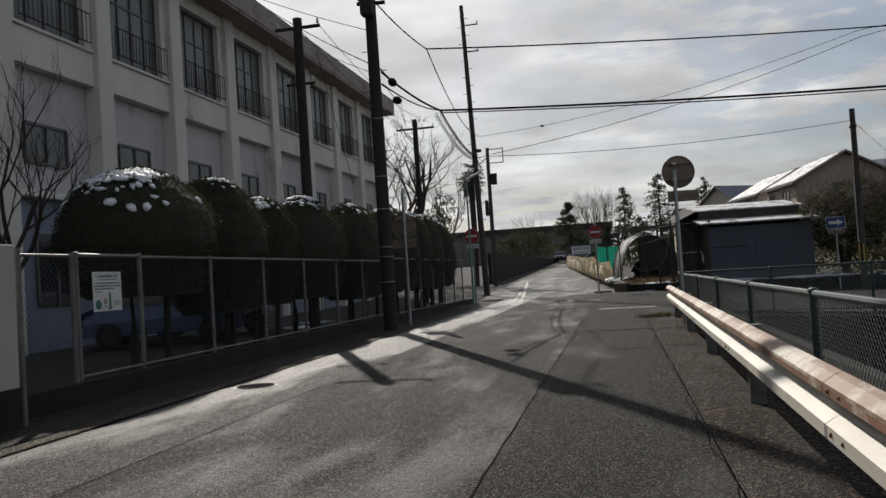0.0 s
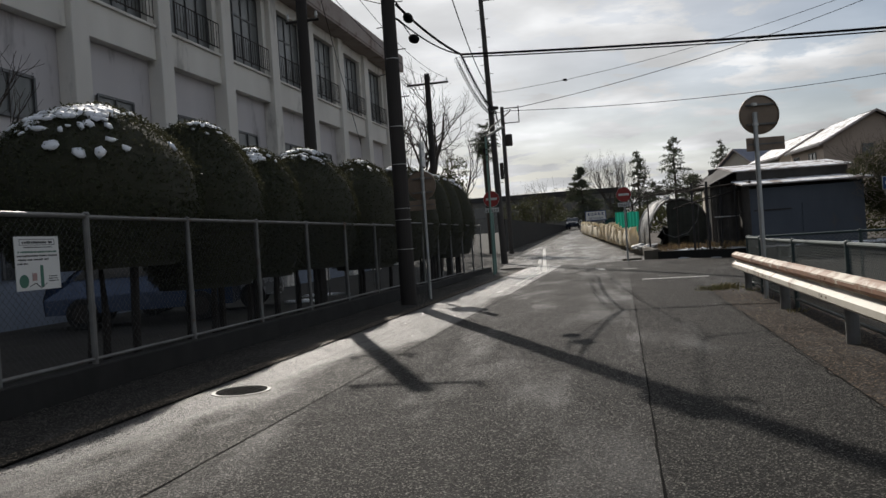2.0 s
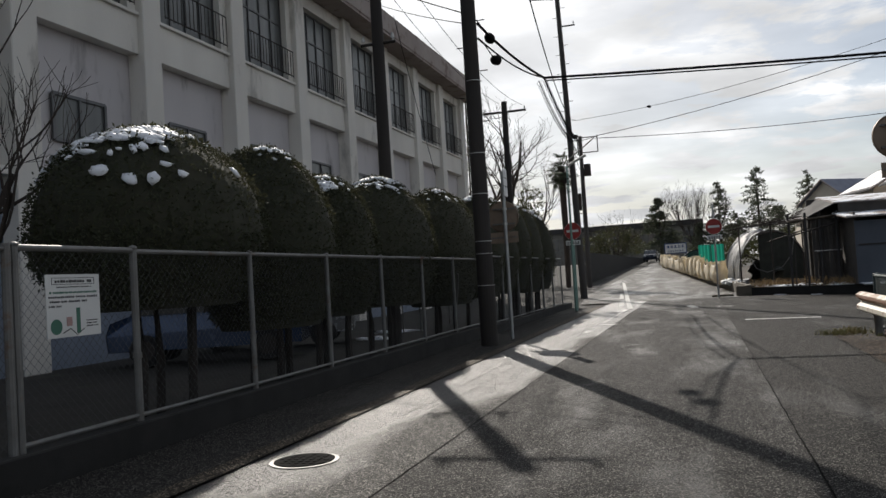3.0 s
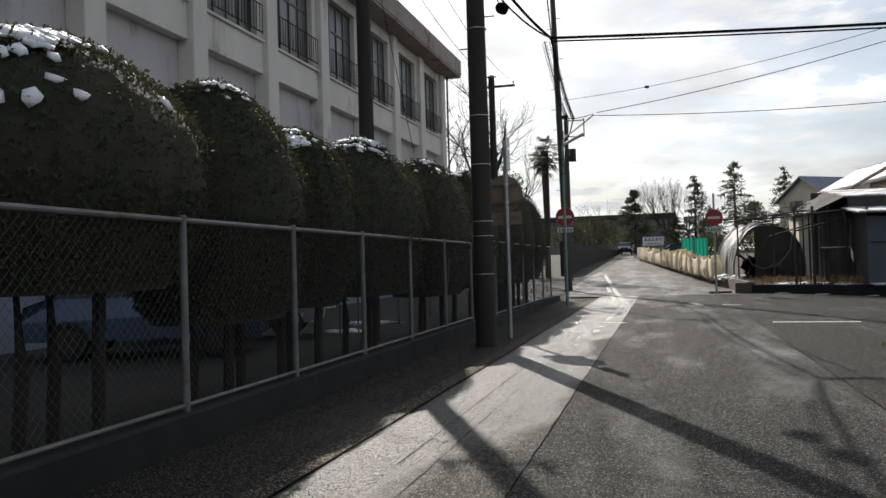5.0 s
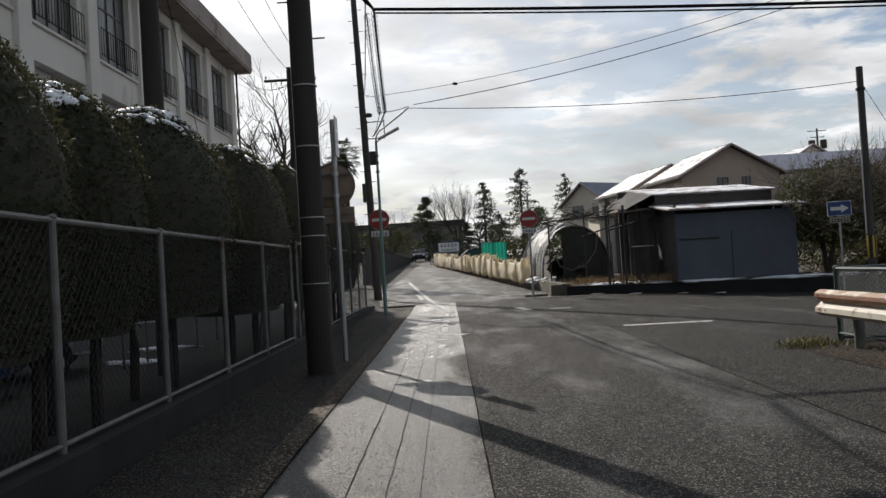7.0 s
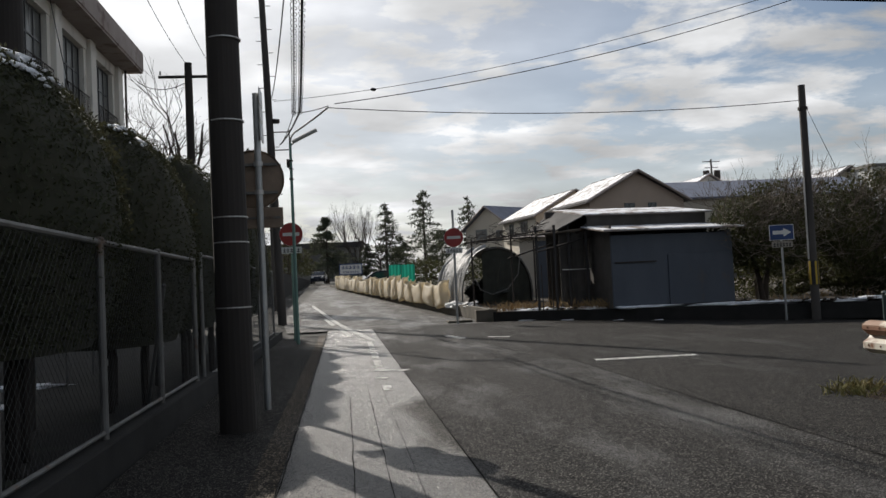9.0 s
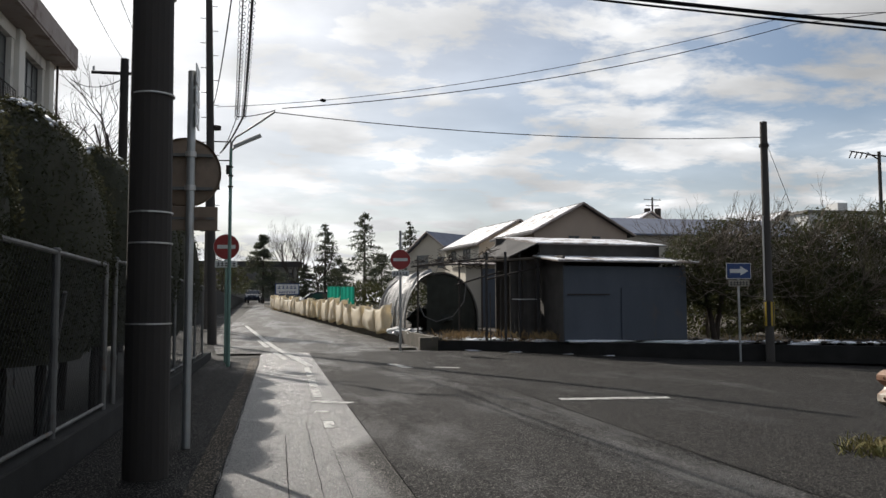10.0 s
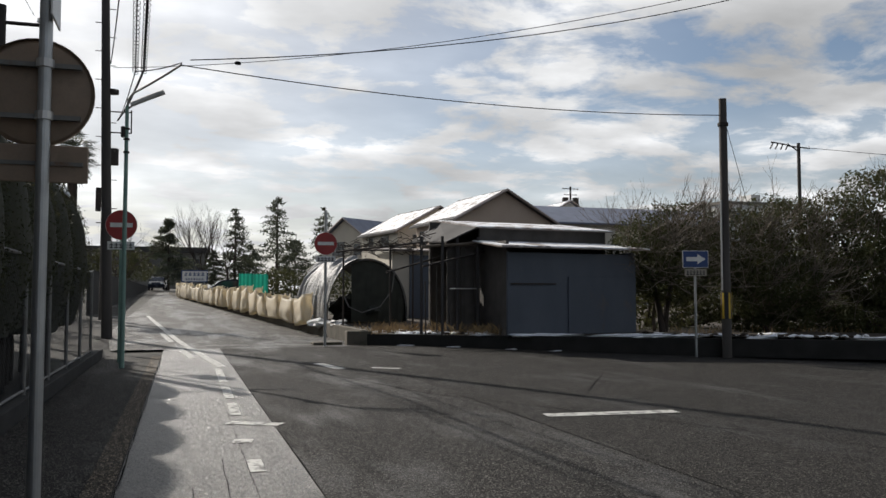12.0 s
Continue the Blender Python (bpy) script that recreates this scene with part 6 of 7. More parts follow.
# garages and hedge at the left end of the far street
slab("wall_far_left", -5.9, 51.0, 0.3, -5.7, 120.0, 2.6, "concrete_shaded", "dark concrete wall along the far street", "wall")

for (x, y, h, a) in ((47.5, 110.0, 14.5, 0), (41.7, 60.0, 12.4, 10)):
    p = pole("utility_pole", (x, y, 1.5 if y > 100 else 0.3), h, 0.16, 0.12, "pole_concrete", "distant concrete pole with crossarms")
    crossarm(p, h - 0.3, 1.2, a, "iron", 3)
    if y > 100:
        crossarm(p, h - 1.1, 0.9, a, "iron", 3)
        for s in (-0.75, 0.75):
            part("transformer", rod(bmesh.new(), (s, 0, h - 2.6), (s, 0, h - 1.5), 0.42, seg=12), "iron", p)
    else:
        part("arm", tube(bmesh.new(), [(0, 0, h - 0.6), (-0.8, 0, h - 0.2), (-2.4, 0, h - 0.05)], 0.05, 6), "iron", p)
        for k in range(4):
            part("insulator", rod(bmesh.new(), (-0.9 - 0.45 * k, 0, h - 0.1), (-1.15 - 0.45 * k, 0, h - 0.55), 0.05), "iron", p)
cable("telephone_wire", (41.7, 60.0, 12.4), (90.0, 62.0, 12.6), 0.2, 0.02, "wire from a distant pole", 6)

pbd = thing("parking_board", (-0.75, 82.0, gz(-0.75, 82.0)), "white notice board in a blue frame on two posts", "sign board", turn=-3)
for s in (-0.8, 0.8):
    part("post", rod(bmesh.new(), (s, 0.03, -0.1), (s, 0.03, 2.2), 0.04), "galv", pbd)
brd = part("board", box(bmesh.new(), -1.05, -0.02, 1.25, 1.05, 0.02, 2.25), "sign_white", pbd)
for x0, x1, z0, z1 in ((-1.05, 1.05, 2.17, 2.25), (-1.05, 1.05, 1.25, 1.33), (-1.05, -0.97, 1.33, 2.17), (0.97, 1.05, 1.33, 2.17)):
    part("frame", box(bmesh.new(), x0, -0.03, z0, x1, -0.021, z1), "sign_blue", brd)
bars(brd, 0, -0.03, 1.75, 1.7, 0.36, 5, "sign_blue")
bars(brd, 0, -0.03, 1.40, 1.5, 0.22, 7, "sign_blue")

for i, (x, y, w) in enumerate(((1.75, 58.0, 0.8), (2.62, 58.5, 0.85))):
    n = thing("green_net_screen", (x, y, 0.9), "green net screen on poles in the plot", "net screen", "green net screens")
    bm = bmesh.new()
    cols = 14
    quad_strip(bm, [(-w / 2 + w * k / cols, 0.06 * math.sin(k * 1.7), 0.0) for k in range(cols + 1)], [(-w / 2 + w * k / cols, 0.09 * math.sin(k * 1.7 + 0.4), 1.75 + 0.05 * math.sin(k * 2.2)) for k in range(cols + 1)])
    part("net", bm, "green_net", n, smooth=True)
    for s in (-w / 2, w / 2):
        part("pole", rod(bmesh.new(), (s, 0, -0.1), (s, 0, 1.9), 0.02), "iron", n)


# ---- trees ----
def branches(bm, rnd, p, d, length, r, depth, spread=0.6, up=0.15, tips=None):
    """A limb and its forks, tapering."""
    n = 4
    pts = [p]
    for i in range(n):
        d = (d + Vector((rnd.uniform(-1, 1), rnd.uniform(-1, 1), rnd.uniform(-0.6, 1) + up)) * 0.16).normalized()
        pts.append(pts[-1] + d * length / n)
    tube(bm, pts, r, 6 if r > 0.03 else 4 if r > 0.012 else 3, r * 0.62)
    if tips is not None and depth <= 1:
        tips.extend(pts[1:])
    if depth <= 0:
        return
    for _ in range(rnd.choice((2, 3, 3))):
        i = rnd.choice((2, 3, 4, 4))
        q = (d + Vector((rnd.uniform(-1, 1), rnd.uniform(-1, 1), rnd.uniform(-0.7, 0.9))) * spread).normalized()
        branches(bm, rnd, pts[i], q, length * rnd.uniform(0.62, 0.85), r * 0.58, depth - 1, spread, up, tips)


def bare_tree(place, h, r, seed, label, lean=(0, 0, 1), depth=4, forks=4, spread=0.75, trunk=0.35, up=0.2, mat="bark"):
    t = thing("bare_tree", place, label, "tree")
    rnd = random.Random(seed)
    top = Vector(lean).normalized() * h * trunk
    part("trunk", tube(bmesh.new(), [(0, 0, -0.2), top * 0.35 + Vector((rnd.uniform(-0.1, 0.1), 0, 0)), top * 0.7, top], r, 10, r * 0.75), mat, t)
    bm = bmesh.new()
    for k in range(forks):
        an = 2 * math.pi * (k + rnd.uniform(-0.25, 0.25)) / forks
        d = Vector((math.cos(an) * spread, math.sin(an) * spread, 0.8))
        branches(bm, rnd, top * rnd.uniform(0.8, 1.0), d.normalized(), h * 0.30, r * 0.5, depth, spread, up)
    part("branch_frame", bm, mat, t)
    return t


def conifer(place, h, r, seed, label, ragged=0.3, dense=1.0):
    t = thing("conifer", place, label, "tree", "distant conifers")
    rnd = random.Random(seed)
    part("trunk", rod(bmesh.new(), (0, 0, -0.2), (0, 0, h), 0.022 * h, 0.02, seg=7), "bark", t)
    P, N = [], []
    bm = bmesh.new()
    z = h * 0.18
    while z < h * 0.98:
        k = 1 - (z / h)
        n = rnd.choice((3, 4, 5))
        for _ in range(n):
            an = rnd.uniform(0, 2 * math.pi)
            L = r * (k ** 0.8) * rnd.uniform(1 - ragged, 1 + ragged) + 0.12
            end = Vector((math.cos(an) * L, math.sin(an) * L, z - L * rnd.uniform(0.0, 0.30)))
            a = Vector((0, 0, z))
            tube(bm, [a, a.lerp(end, 0.5) + Vector((0, 0, 0.05 * L)), end], 0.03, 3, 0.01)
            m = int(dense * (14 + 52 * L / r))
            for _k in range(m):
                u = rnd.uniform(0.2, 1.05)
                c = a.lerp(end, u)
                w = 0.20 * L * (1.1 - u * 0.5) + 0.05
                P.append((c.x + rnd.uniform(-w, w), c.y + rnd.uniform(-w, w), c.z + rnd.uniform(-0.08, 0.08) * (0.4 + L * 0.25)))
                N.append((0, 0, 1))
        z += h * rnd.uniform(0.025, 0.055)
    tagged(part("branch_frame", bm, "bark", t), kind="stuff")
    o = new("crown", leaf_mesh("crown", P, N, 0.024 * h + 0.10, "needle", np.random.default_rng(seed), 0.4, 0.2))
    o.parent = t
    return t


GZ = 2.0
conifer((-3.3, 112, GZ), 8.6, 3.9, 1, "dense dark conifer in the distance", 0.2, 2.4)
bare_tree((0.75, 117, GZ), 8.8, 0.20, 21, "bare broad-crowned tree in the distance", depth=6, forks=6, spread=0.52, trunk=0.27, up=0.30)
conifer((4.3, 112.8, GZ), 10.2, 3.0, 2, "ragged dark conifer in the distance", 0.45)
conifer((8.9, 109, GZ), 11.3, 4.2, 3, "tall tiered conifer in the distance", 0.35)
conifer((15.5, 114.8, GZ), 10.9, 3.0, 4, "thin ragged conifer in the distance", 0.6)
conifer((11.5, 113, GZ), 6.5, 4.2, 6, "broad low dark conifer in the distance", 0.3, 2.2)
conifer((6.3, 116, GZ), 6.0, 4.0, 7, "broad low dark conifer in the distance", 0.3, 2.2)
conifer((1.9, 114, GZ), 5.0, 3.0, 8, "broad low dark conifer in the distance", 0.3, 2.2)
conifer((18.5, 118, GZ), 6.0, 4.0, 9, "broad low dark conifer in the distance", 0.3)
bare_tree((3.2, 108, GZ), 7.0, 0.15, 33, "small bare tree in the distance", depth=4)


def broadleaf(name, place, crown, label, seed, leaves, size, mat="leaf_dark", twigs=10, trunk_r=0.12, category="tree", group=""):
    """An evergreen of several uneven leafy lumps on limbs, with twigs standing out. crown: (dx, dy, z, rx, ry, rz)."""
    t = thing(name, place, label, category, group)
    rnd = random.Random(seed)
    nr = np.random.default_rng(seed)
    bm = bmesh.new()
    for c in crown:
        tube(bm, [(rnd.uniform(-0.1, 0.1), rnd.uniform(-0.1, 0.1), -0.1), (c[0] * 0.35, c[1] * 0.35, c[2] * 0.45), (c[0], c[1], c[2])], trunk_r, 7, trunk_r * 0.35)
    part("trunk", bm, "bark", t)
    P, N = [], []
    vol = sum(c[3] * c[4] + c[3] * c[5] for c in crown)
    for c in crown:
        m = int(leaves * (c[3] * c[4] + c[3] * c[5]) / vol)
        d = nr.normal(size=(m, 3))
        d /= np.linalg.norm(d, axis=1, keepdims=True)
        wob = np.array([1 + 0.35 * noise.noise(Vector(q) * 1.8 + Vector((seed, c[0], c[2]))) for q in d])[:, None]
        k = nr.uniform(0.45, 1.0, (m, 1)) ** 0.4 * wob
        P.append(np.array(c[:3]) + d * np.array(c[3:]) * k)
        N.append(d)
    o = new("crown", leaf_mesh("crown", np.vstack(P), np.vstack(N), size, mat, nr, 0.5, 0.3))
    o.parent = t
    bm = bmesh.new()
    for _ in range(twigs):
        c = rnd.choice(crown)
        an = rnd.uniform(math.pi, 2 * math.pi)
        st = Vector((c[0] + 0.75 * c[3] * math.cos(an), c[1] + 0.80 * c[4] * math.sin(an), c[2] + c[5] * rnd.uniform(-0.3, 0.5)))
        branches(bm, rnd, st, Vector((rnd.uniform(-0.7, 0.7), rnd.uniform(-0.9, 0.1), rnd.uniform(-0.3, 0.7))).normalized(), rnd.uniform(0.5, 1.0), 0.016, 2, 0.75, 0.2)
    if twigs:
        tagged(part("twig_tangle", bm, "twig", t, "pale bare twigs"), kind="stuff")
    return t


broadleaf("citrus_tree", (12.3, 31.6, 0.1), [(-0.6, 0, 2.6, 1.3, 1.2, 1.1), (0.7, 0.2, 2.9, 1.3, 1.2, 1.2), (0.1, -0.3, 1.75, 1.4, 1.0, 0.75)], "dark evergreen fruit tree tangled with bare twigs", 41, 11000, 0.12, twigs=120, group="garden trees")
broadleaf("citrus_tree", (16.2, 31.8, 0.0), [(-1.1, 0, 2.8, 1.4, 1.3, 1.2), (0.9, 0.2, 3.2, 1.6, 1.3, 1.4), (0.0, -0.4, 1.7, 1.9, 1.2, 1.1), (0.6, 0.3, 0.75, 2.0, 0.9, 0.6)], "broad dark evergreen fruit tree with reddish twigs", 42, 26000, 0.12, twigs=170, group="garden trees")
broadleaf("citrus_tree", (20.2, 31.5, -0.1), [(-1.0, 0.3, 3.4, 1.5, 1.4, 1.5), (1.2, 0.2, 4.2, 1.9, 1.6, 1.8), (0.4, -0.3, 2.0, 2.2, 1.3, 1.2), (0.2, 0.0, 0.8, 2.4, 1.0, 0.75), (2.8, 0.2, 1.0, 2.0, 1.2, 1.0), (2.6, 0.0, 3.4, 1.5, 1.4, 1.6)], "tall dense dark evergreen tree", 43, 42000, 0.13, twigs=70, group="garden trees")
broadleaf("citrus_tree", (25.0, 30.5, -0.2), [(0, 0, 3.6, 2.2, 1.8, 2.0), (1.5, 0.5, 2.6, 2.0, 1.6, 1.6)], "tall dense dark evergreen tree", 44, 14000, 0.14, twigs=4, group="garden trees")
bare_tree((12.6, 32.6, 0.2), 4.3, 0.07, 51, "thin bare fruit tree rising above the evergreens", depth=4, forks=4, spread=0.6, trunk=0.4, mat="twig")
broadleaf("shrub", (14.0, 35.5, 0.2), [(-1, -2, 0.9, 2.6, 1.2, 0.9), (3, -2, 1.1, 2.8, 1.2, 1.1), (7, -2.5, 1.3, 3.0, 1.2, 1.3), (11, -2.5, 1.3, 3.0, 1.2, 1.4), (2, 1, 1.8, 3.0, 1.2, 1.4), (8, 1, 2.0, 3.4, 1.2, 1.6)], "dark undergrowth behind the fruit trees", 45, 26000, 0.14, twigs=90, category="shrub")
broadleaf("shrub", (6.0, 62.0, 0.9), [(-2, 0, 1.2, 1.8, 1.5, 1.0), (1.5, 0, 1.4, 2.0, 1.5, 1.2)], "dark green shrubs behind the plot", 46, 3500, 0.2, twigs=0, category="shrub")

# behind the school: large bare tree, lopped tree, palm, small trees
bare_tree((-11.8, 51.0, 0.4), 10.8, 0.30, 61, "large bare spreading tree beyond the school", lean=(-0.05, 0, 1), depth=5, forks=6, spread=0.80, trunk=0.36, up=0.10)
lop = bare_tree((-7.35, 38.0, 0.1), 7.0, 0.16, 62, "lopped tree with short bare limbs", depth=1, forks=3, spread=0.35, trunk=0.65)
bare_tree((-9.2, 55.0, 0.5), 7.4, 0.12, 63, "slender bare tree beyond the hedge", depth=4, forks=4, trunk=0.45, spread=0.5)
broadleaf("evergreen_tree", (-9.9, 53.5, 0.4), [(0, 0, 4.2, 1.3, 1.3, 1.6), (0.6, 0, 5.8, 0.9, 0.9, 1.2), (-1.6, 0, 3.8, 1.2, 1.2, 1.4)], "thin evergreen tree beyond the hedge", 64, 2600, 0.2, twigs=4)
broadleaf("evergreen_tree", (-7.6, 92.0, 1.5), [(0, 0, 3.0, 2.2, 2.0, 1.6), (1.8, 0, 2.6, 1.6, 1.6, 1.4), (-2.2, 0, 2.4, 1.8, 1.6, 1.4)], "low dark trees at the end of the street", 65, 3500, 0.25, twigs=8)
bare_tree((-6.8, 88.0, 1.4), 6.4, 0.12, 66, "bare shrubby tree at the end of the street", depth=4, spread=0.9, trunk=0.25)
palm = thing("palm_tree", (-6.4, 49.0, 0.4), "shaggy fan palm with a dark crown", "palm")
part("trunk", tube(bmesh.new(), [(0, 0, -0.2), (0.05, 0, 3.6), (0.0, 0, 7.5)], 0.16, 9, 0.22), "bark", palm)
rnd = random.Random(9)
for k in range(80):
    an, el = rnd.uniform(0, 2 * math.pi), rnd.uniform(-1.1, 1.3)
    d = Vector((math.cos(an) * math.cos(el), math.sin(an) * math.cos(el), math.sin(el)))
    base = Vector((0, 0, 7.35 + rnd.uniform(-0.7, 0.3)))
    hub = base + d * rnd.uniform(0.45, 0.7)
    bm = bmesh.new()
    tube(bm, [base, hub], 0.015, 3)
    side = d.cross(Vector((0, 0, 1))).normalized()
    for j in range(9):
        a = -1.1 + 2.2 * j / 8
        q = (d * math.cos(a) + side * math.sin(a)) * rnd.uniform(0.45, 0.6) + Vector((0, 0, -0.12))
        w = side.cross(q).normalized() * 0.0 + (side * math.cos(a) - d * math.sin(a)) * 0.03
        m = hub + q * 0.55 + Vector((0, 0, 0.05))
        v = [bm.verts.new(p) for p in (hub, m + w, hub + q, m - w)]
        bm.faces.new(v)
    part("frond", bm, "palm_leaf", palm)

# bare tree by the school wall, near the start
bare_tree((-6.0, 4.6, 0.0), 3.5, 0.075, 71, "dark bare tree in front of the school wall", lean=(0.02, 0.0, 1), depth=4, forks=5, spread=0.62, trunk=0.58, up=0.28)

# ---- cars behind the hedge ----
def car(place, turn, paint, label):
    c = thing("parked_car", place, label, "car", "cars in the school yard", turn=turn)
    prof = [(-1.85, 0.30), (-1.88, 0.62), (-1.80, 0.85), (-1.45, 0.98), (-0.95, 1.38), (-0.55, 1.47), (0.85, 1.46), (1.45, 1.25), (1.72, 0.95), (1.82, 0.70), (1.80, 0.30)]
    bm = bmesh.new()
    rows = []
    for s, k in ((-0.76, 0.96), (-0.80, 1.0), (0.80, 1.0), (0.76, 0.96)):
        rows.append([bm.verts.new((x, s * (1.0 if z < 0.95 else 0.86), 0.3 + (z - 0.3) * k)) for x, z in prof])
    n = len(prof)
    for a, b in zip(rows, rows[1:]):
        for i in range(n):
            bm.faces.new((a[i], a[(i + 1) % n], b[(i + 1) % n], b[i]))
    bm.faces.new(rows[0][::-1])
    bm.faces.new(rows[-1])
    bmesh.ops.recalc_face_normals(bm, faces=bm.faces)
    part("body", bm, paint, c)
    bm = bmesh.new()
    for s in (-1, 1):
        v = [bm.verts.new((x, s * 0.775, z)) for x, z in ((-1.30, 0.98), (-0.88, 1.34), (0.80, 1.38), (1.30, 1.20), (1.45, 0.98))]
        bm.faces.new(v)
    part("side_window", bm, "glass", c)
    bm = bmesh.new()
    v = [bm.verts.new(p) for p in ((-1.47, -0.64, 1.0), (-1.47, 0.64, 1.0), (-0.97, 0.60, 1.405), (-0.97, -0.60, 1.405))]
    bm.faces.new(v)
    part("windscreen", bm, "glass", c)
    for s in (-1, 1):
        part("headlight", lump(bmesh.new(), (-1.83, s * 0.58, 0.74), (0.07, 0.16, 0.08), 0.05, 1.0, 2), "porcelain", c)
        for x in (-1.15, 1.15):
            w = part("wheel", rod(bmesh.new(), (x, s * 0.66, 0.30), (x, s * 0.83, 0.30), 0.30, seg=20), "rubber", c)
            part("rim", rod(bmesh.new(), (x, s * 0.80, 0.30), (x, s * 0.84, 0.30), 0.19, seg=14), "iron", w)
    return c


car((-8.0, 12.3, 0.03), 20, "car_blue", "blue compact car parked behind the hedge")
car((-8.2, 15.2, 0.03), 20, "car_silver", "silver compact car parked behind the hedge")
car((-4.2, 104.0, 2.0), 85, "car_dark", "dark car standing at the end of the street")
car((1.6, 66.0, 1.0), 5, "car_dark", "dark car parked beyond the plot")
# added panels on legs stand in for skylit school wall between the bushes
for i, (yy, w) in enumerate(((15.95, 0.95), (18.5, 1.2), (21.3, 1.1))):
    b = thing("wall_patch_panel", (-6.0, yy, 0.0), "white panel added for pale skylit wall seen through the hedge", "panel", "white panels", turn=90 - 8)
    part("panel", box(bmesh.new(), -w / 2, -0.02, 0.95, w / 2, 0.02, 1.52, 0.01), "sign_white", b)
    for s in (-w / 2 + 0.1, w / 2 - 0.1):
        part("leg", rod(bmesh.new(), (s, 0, -0.05), (s, 0, 0.96), 0.02), "galv_dull", b)

# ---- small growth and snow on the ground ----
def tufts(name, centres, n, h, mat, seed, label, spread):
    rnd = random.Random(seed)
    bm = bmesh.new()
    for cx, cy, cz in centres:
        for _ in range(n):
            x, y = cx + rnd.gauss(0, spread), cy + rnd.gauss(0, spread)
            L = h * rnd.uniform(0.4, 1.2)
            d = Vector((rnd.gauss(0, 0.45), rnd.gauss(0, 0.45), 1)).normalized() * L
            w = Vector((rnd.uniform(-1, 1), rnd.uniform(-1, 1), 0)).normalized() * 0.008
            p = Vector((x, y, cz))
            q = p + d * 0.6
            e = p + d + Vector((d.x, d.y, -0.15 * L)) * 0.5
            v = [bm.verts.new(c) for c in (p - w, p + w, q + w * 0.7, e, q - w * 0.7)]
            bm.faces.new(v)
    return tagged(part(name, bm, mat), label, "grass", kind="stuff")


def plot_z(x, y):
    return 0.30 + 0.027 * max(0, y - 34) - 0.012 * max(0, x - 10)


rnd = random.Random(77)
tufts("roadside_weeds", [(3.66 + rnd.gauss(0, 0.13), 13.25 + rnd.gauss(0, 0.26), 0.0) for _ in range(16)], 16, 0.13, "weed", 1, "low yellow-green weeds at the end of the guard rail", 0.10)
tufts("shoulder_weeds", [(4.05 + rnd.gauss(0, 0.1), rnd.uniform(8.0, 14.0), 0.0) for _ in range(10)], 9, 0.07, "weed", 2, "dry weeds along the fence foot", 0.10)
tufts("dry_grass", [(x, y, plot_z(x, y)) for x, y in [(rnd.uniform(5.6, 7.2), rnd.uniform(30.9, 31.6)) for _ in range(14)] + [(rnd.uniform(3.4, 6.0), rnd.uniform(32.0, 34.0)) for _ in range(26)]], 26, 0.38, "dry_grass", 4, "tall dry straw-coloured grass on the plot", 0.16)
tufts("dry_grass_far", [(x, y, plot_z(x, y)) for x, y in [(rnd.uniform(11.5, 24.0), rnd.uniform(29.2, 32.5)) for _ in range(34)] if y > wall_line(x) + 0.4], 18, 0.30, "dry_grass", 5, "dry undergrowth below the fruit trees", 0.25)


def snow_patch(place, rx, ry, seed, label, high=0.05):
    bm = bmesh.new()
    lump(bm, (0, 0, 0), (rx, ry, high), 0.9, seed, 3)
    o = part("snow_patch", bm, "snow", smooth=True)
    o.matrix_world = pose(*place, 0, 0, random.Random(seed).uniform(-20, 20))
    return tagged(o, label, "snow", "snow patches")


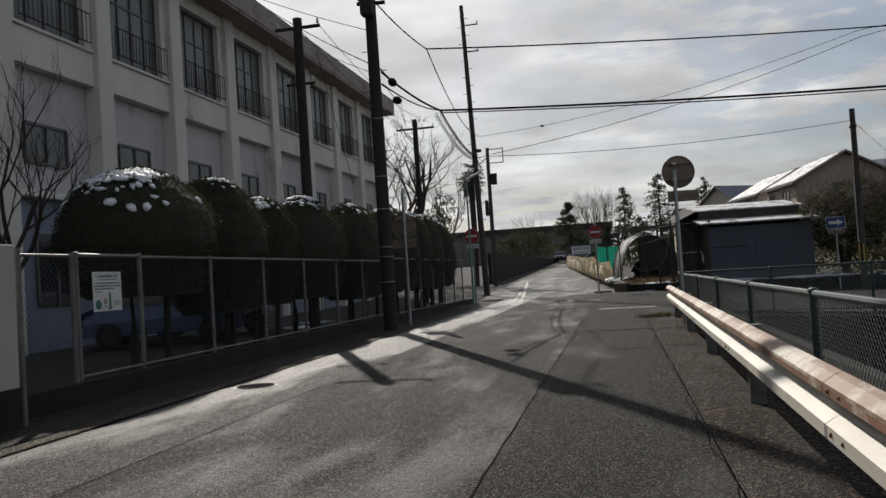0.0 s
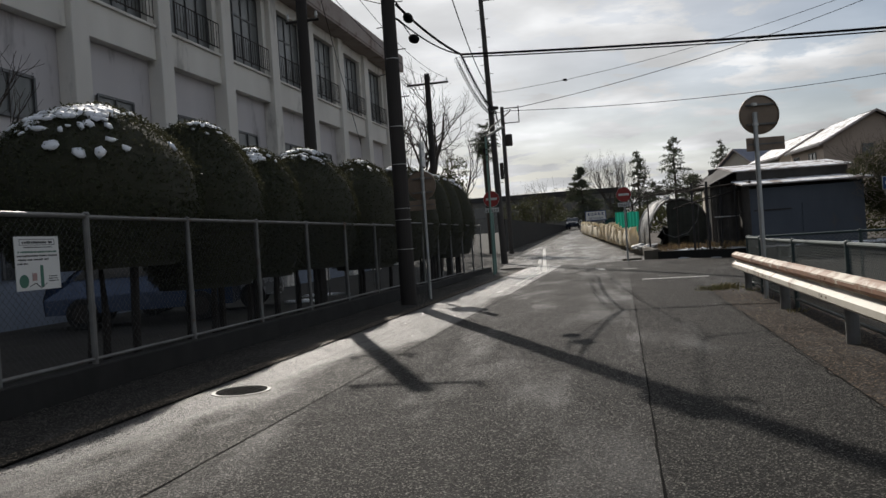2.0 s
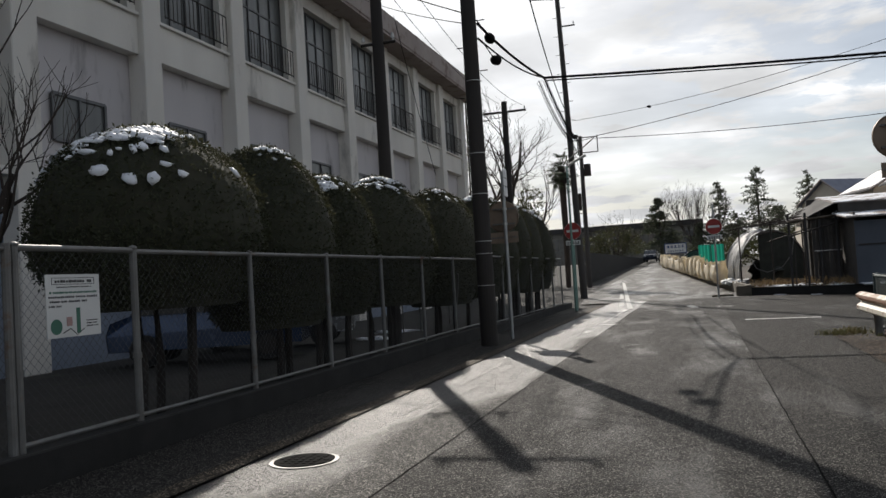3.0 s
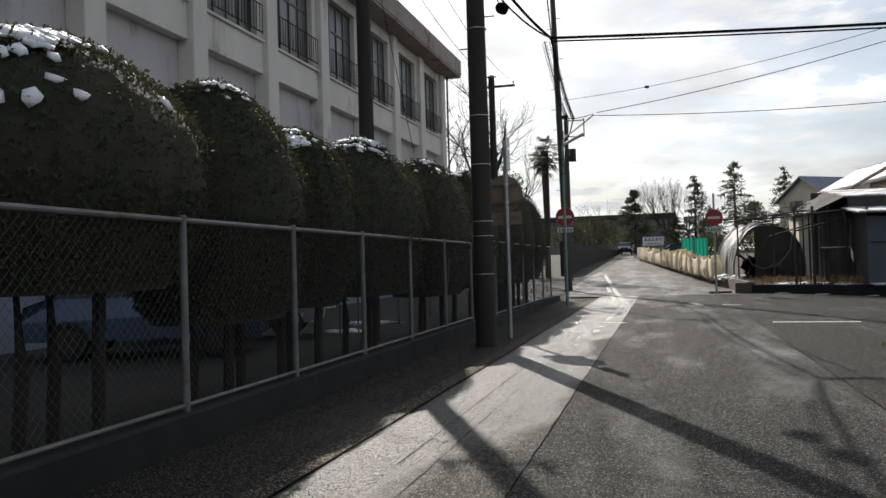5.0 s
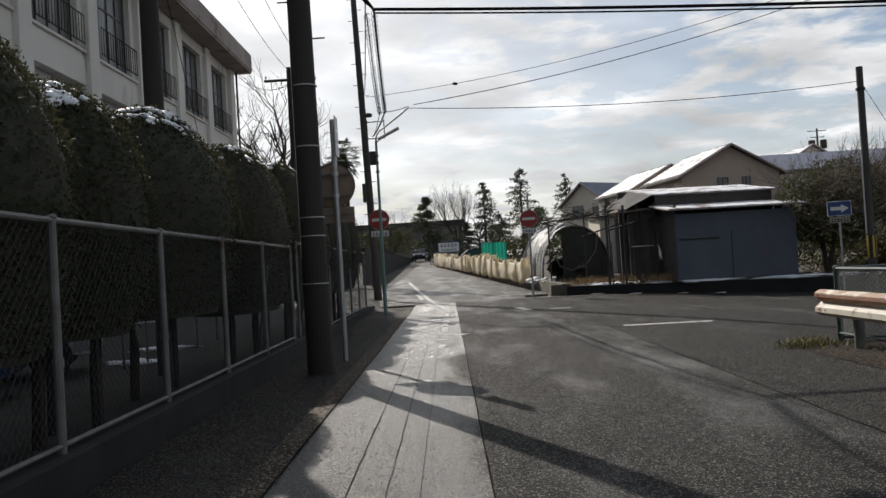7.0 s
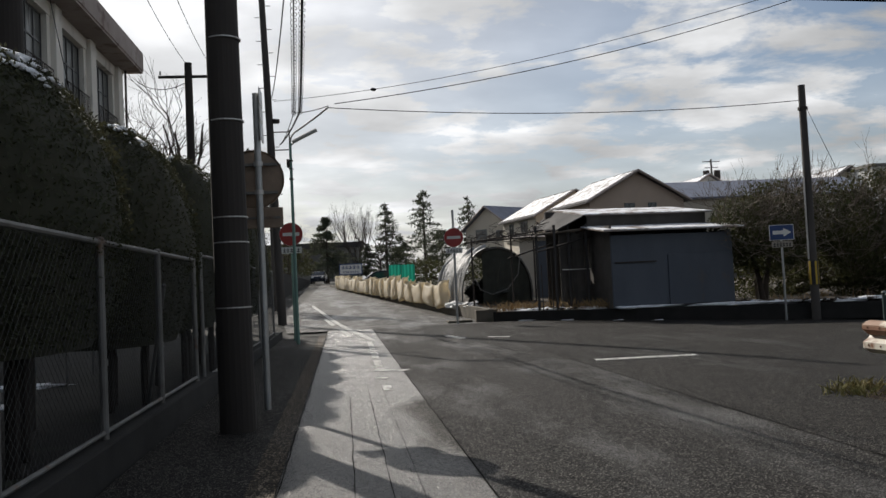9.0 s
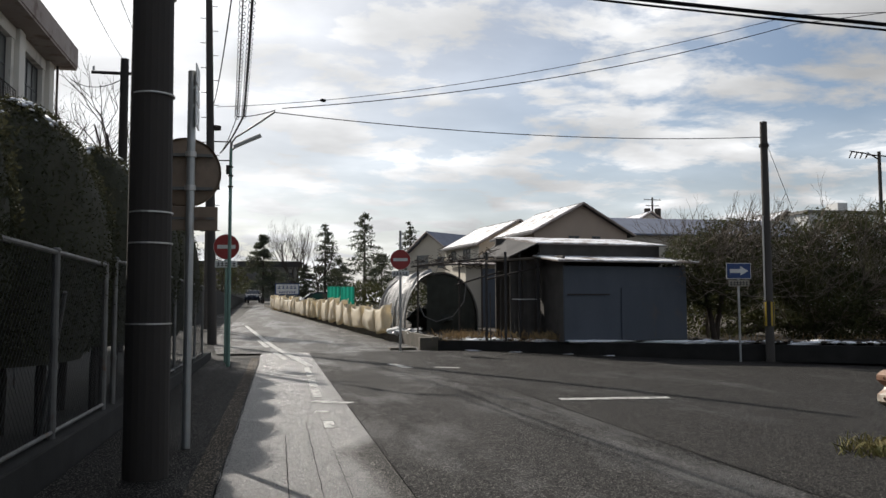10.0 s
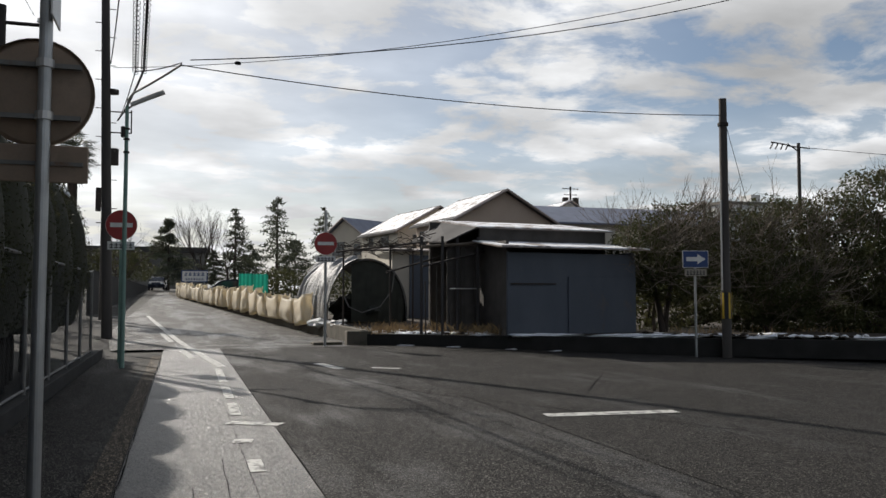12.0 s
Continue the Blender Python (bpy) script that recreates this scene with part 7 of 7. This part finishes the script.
for i, (x, y, rx, ry) in enumerate([(3.9, 32.3, 0.35, 0.2), (4.7, 32.0, 0.55, 0.22), (5.5, 31.8, 0.45, 0.18), (6.3, 30.95, 0.4, 0.12), (4.2, 33.0, 0.4, 0.3), (7.8, 30.35, 0.9, 0.10), (9.8, 29.55, 0.8, 0.10), (10.6, 29.3, 0.6, 0.14), (11.6, 29.2, 0.5, 0.25), (13.4, 28.35, 0.7, 0.12), (16.2, 27.3, 0.7, 0.15), (12.8, 29.6, 0.4, 0.2), (15.0, 30.0, 0.5, 0.2)]):
    snow_patch((x, y, plot_z(x, y) + (0.0 if x < 7 else -0.01)), rx, ry, i + 1.5, "thin melting snow patch on the plot")
# crumbs of snow, clods and litter scattered over the front of the plot
rnd2 = random.Random(9)
for nm, mat, cnt, lab in (("snow_crumbs", "snow", 150, "melting crumbs of snow among the weeds"), ("soil_clods", "soil", 160, "dark clods of soil and dead stalks")):
    bm = bmesh.new()
    for _ in range(cnt):
        x = rnd2.uniform(3.45, 7.0) if rnd2.random() < 0.75 else rnd2.uniform(10.9, 17.0)
        y = wall_line(x) + 0.35 + abs(rnd2.gauss(0, 0.75))
        s = rnd2.uniform(0.03, 0.10)
        lump(bm, (x, y, plot_z(x, y) + 0.02), (s * rnd2.uniform(1.0, 2.2), s, s * 0.6), 0.9, rnd2.uniform(0, 9), 1)
    tagged(part(nm, bm, mat), lab, "snow" if mat == "snow" else "soil", kind="stuff")
for i, (x, y, rx, ry) in enumerate([(-4.6, 1.9, 0.5, 0.35), (-5.4, 2.6, 0.6, 0.3), (-6.2, 16.5, 0.5, 0.3), (-6.6, 19.0, 0.6, 0.3)]):
    snow_patch((x, y, 0.01), rx, ry, i + 30.5, "snow patch in the shade of the school yard")
for i, (x, dy) in enumerate([(4.2, -0.14), (5.4, -0.14), (6.9, -0.15), (8.0, -0.15)]):
    snow_patch((x, wall_line(x) + dy, gz(x, wall_line(x)) + 0.006), 0.22, 0.02, i + 50.5, "snow remnant at the foot of the low wall", 0.016)
kerb = thing("kerb_block", (3.0, 32.15, 0.0), "rough concrete block at the corner of the plot", "kerb block")
part("block", box(bmesh.new(), -0.35, -0.14, -0.1, 0.35, 0.22, 0.40, 0.02), "brown_concrete", kerb)
slab2 = thing("stone_slab", (2.15, 32.4, 0.02), "flat stone slab beside the sign post", "stone slab")
part("slab", box(bmesh.new(), -0.4, -0.25, -0.05, 0.4, 0.3, 0.08, 0.02), "brown_concrete", slab2)
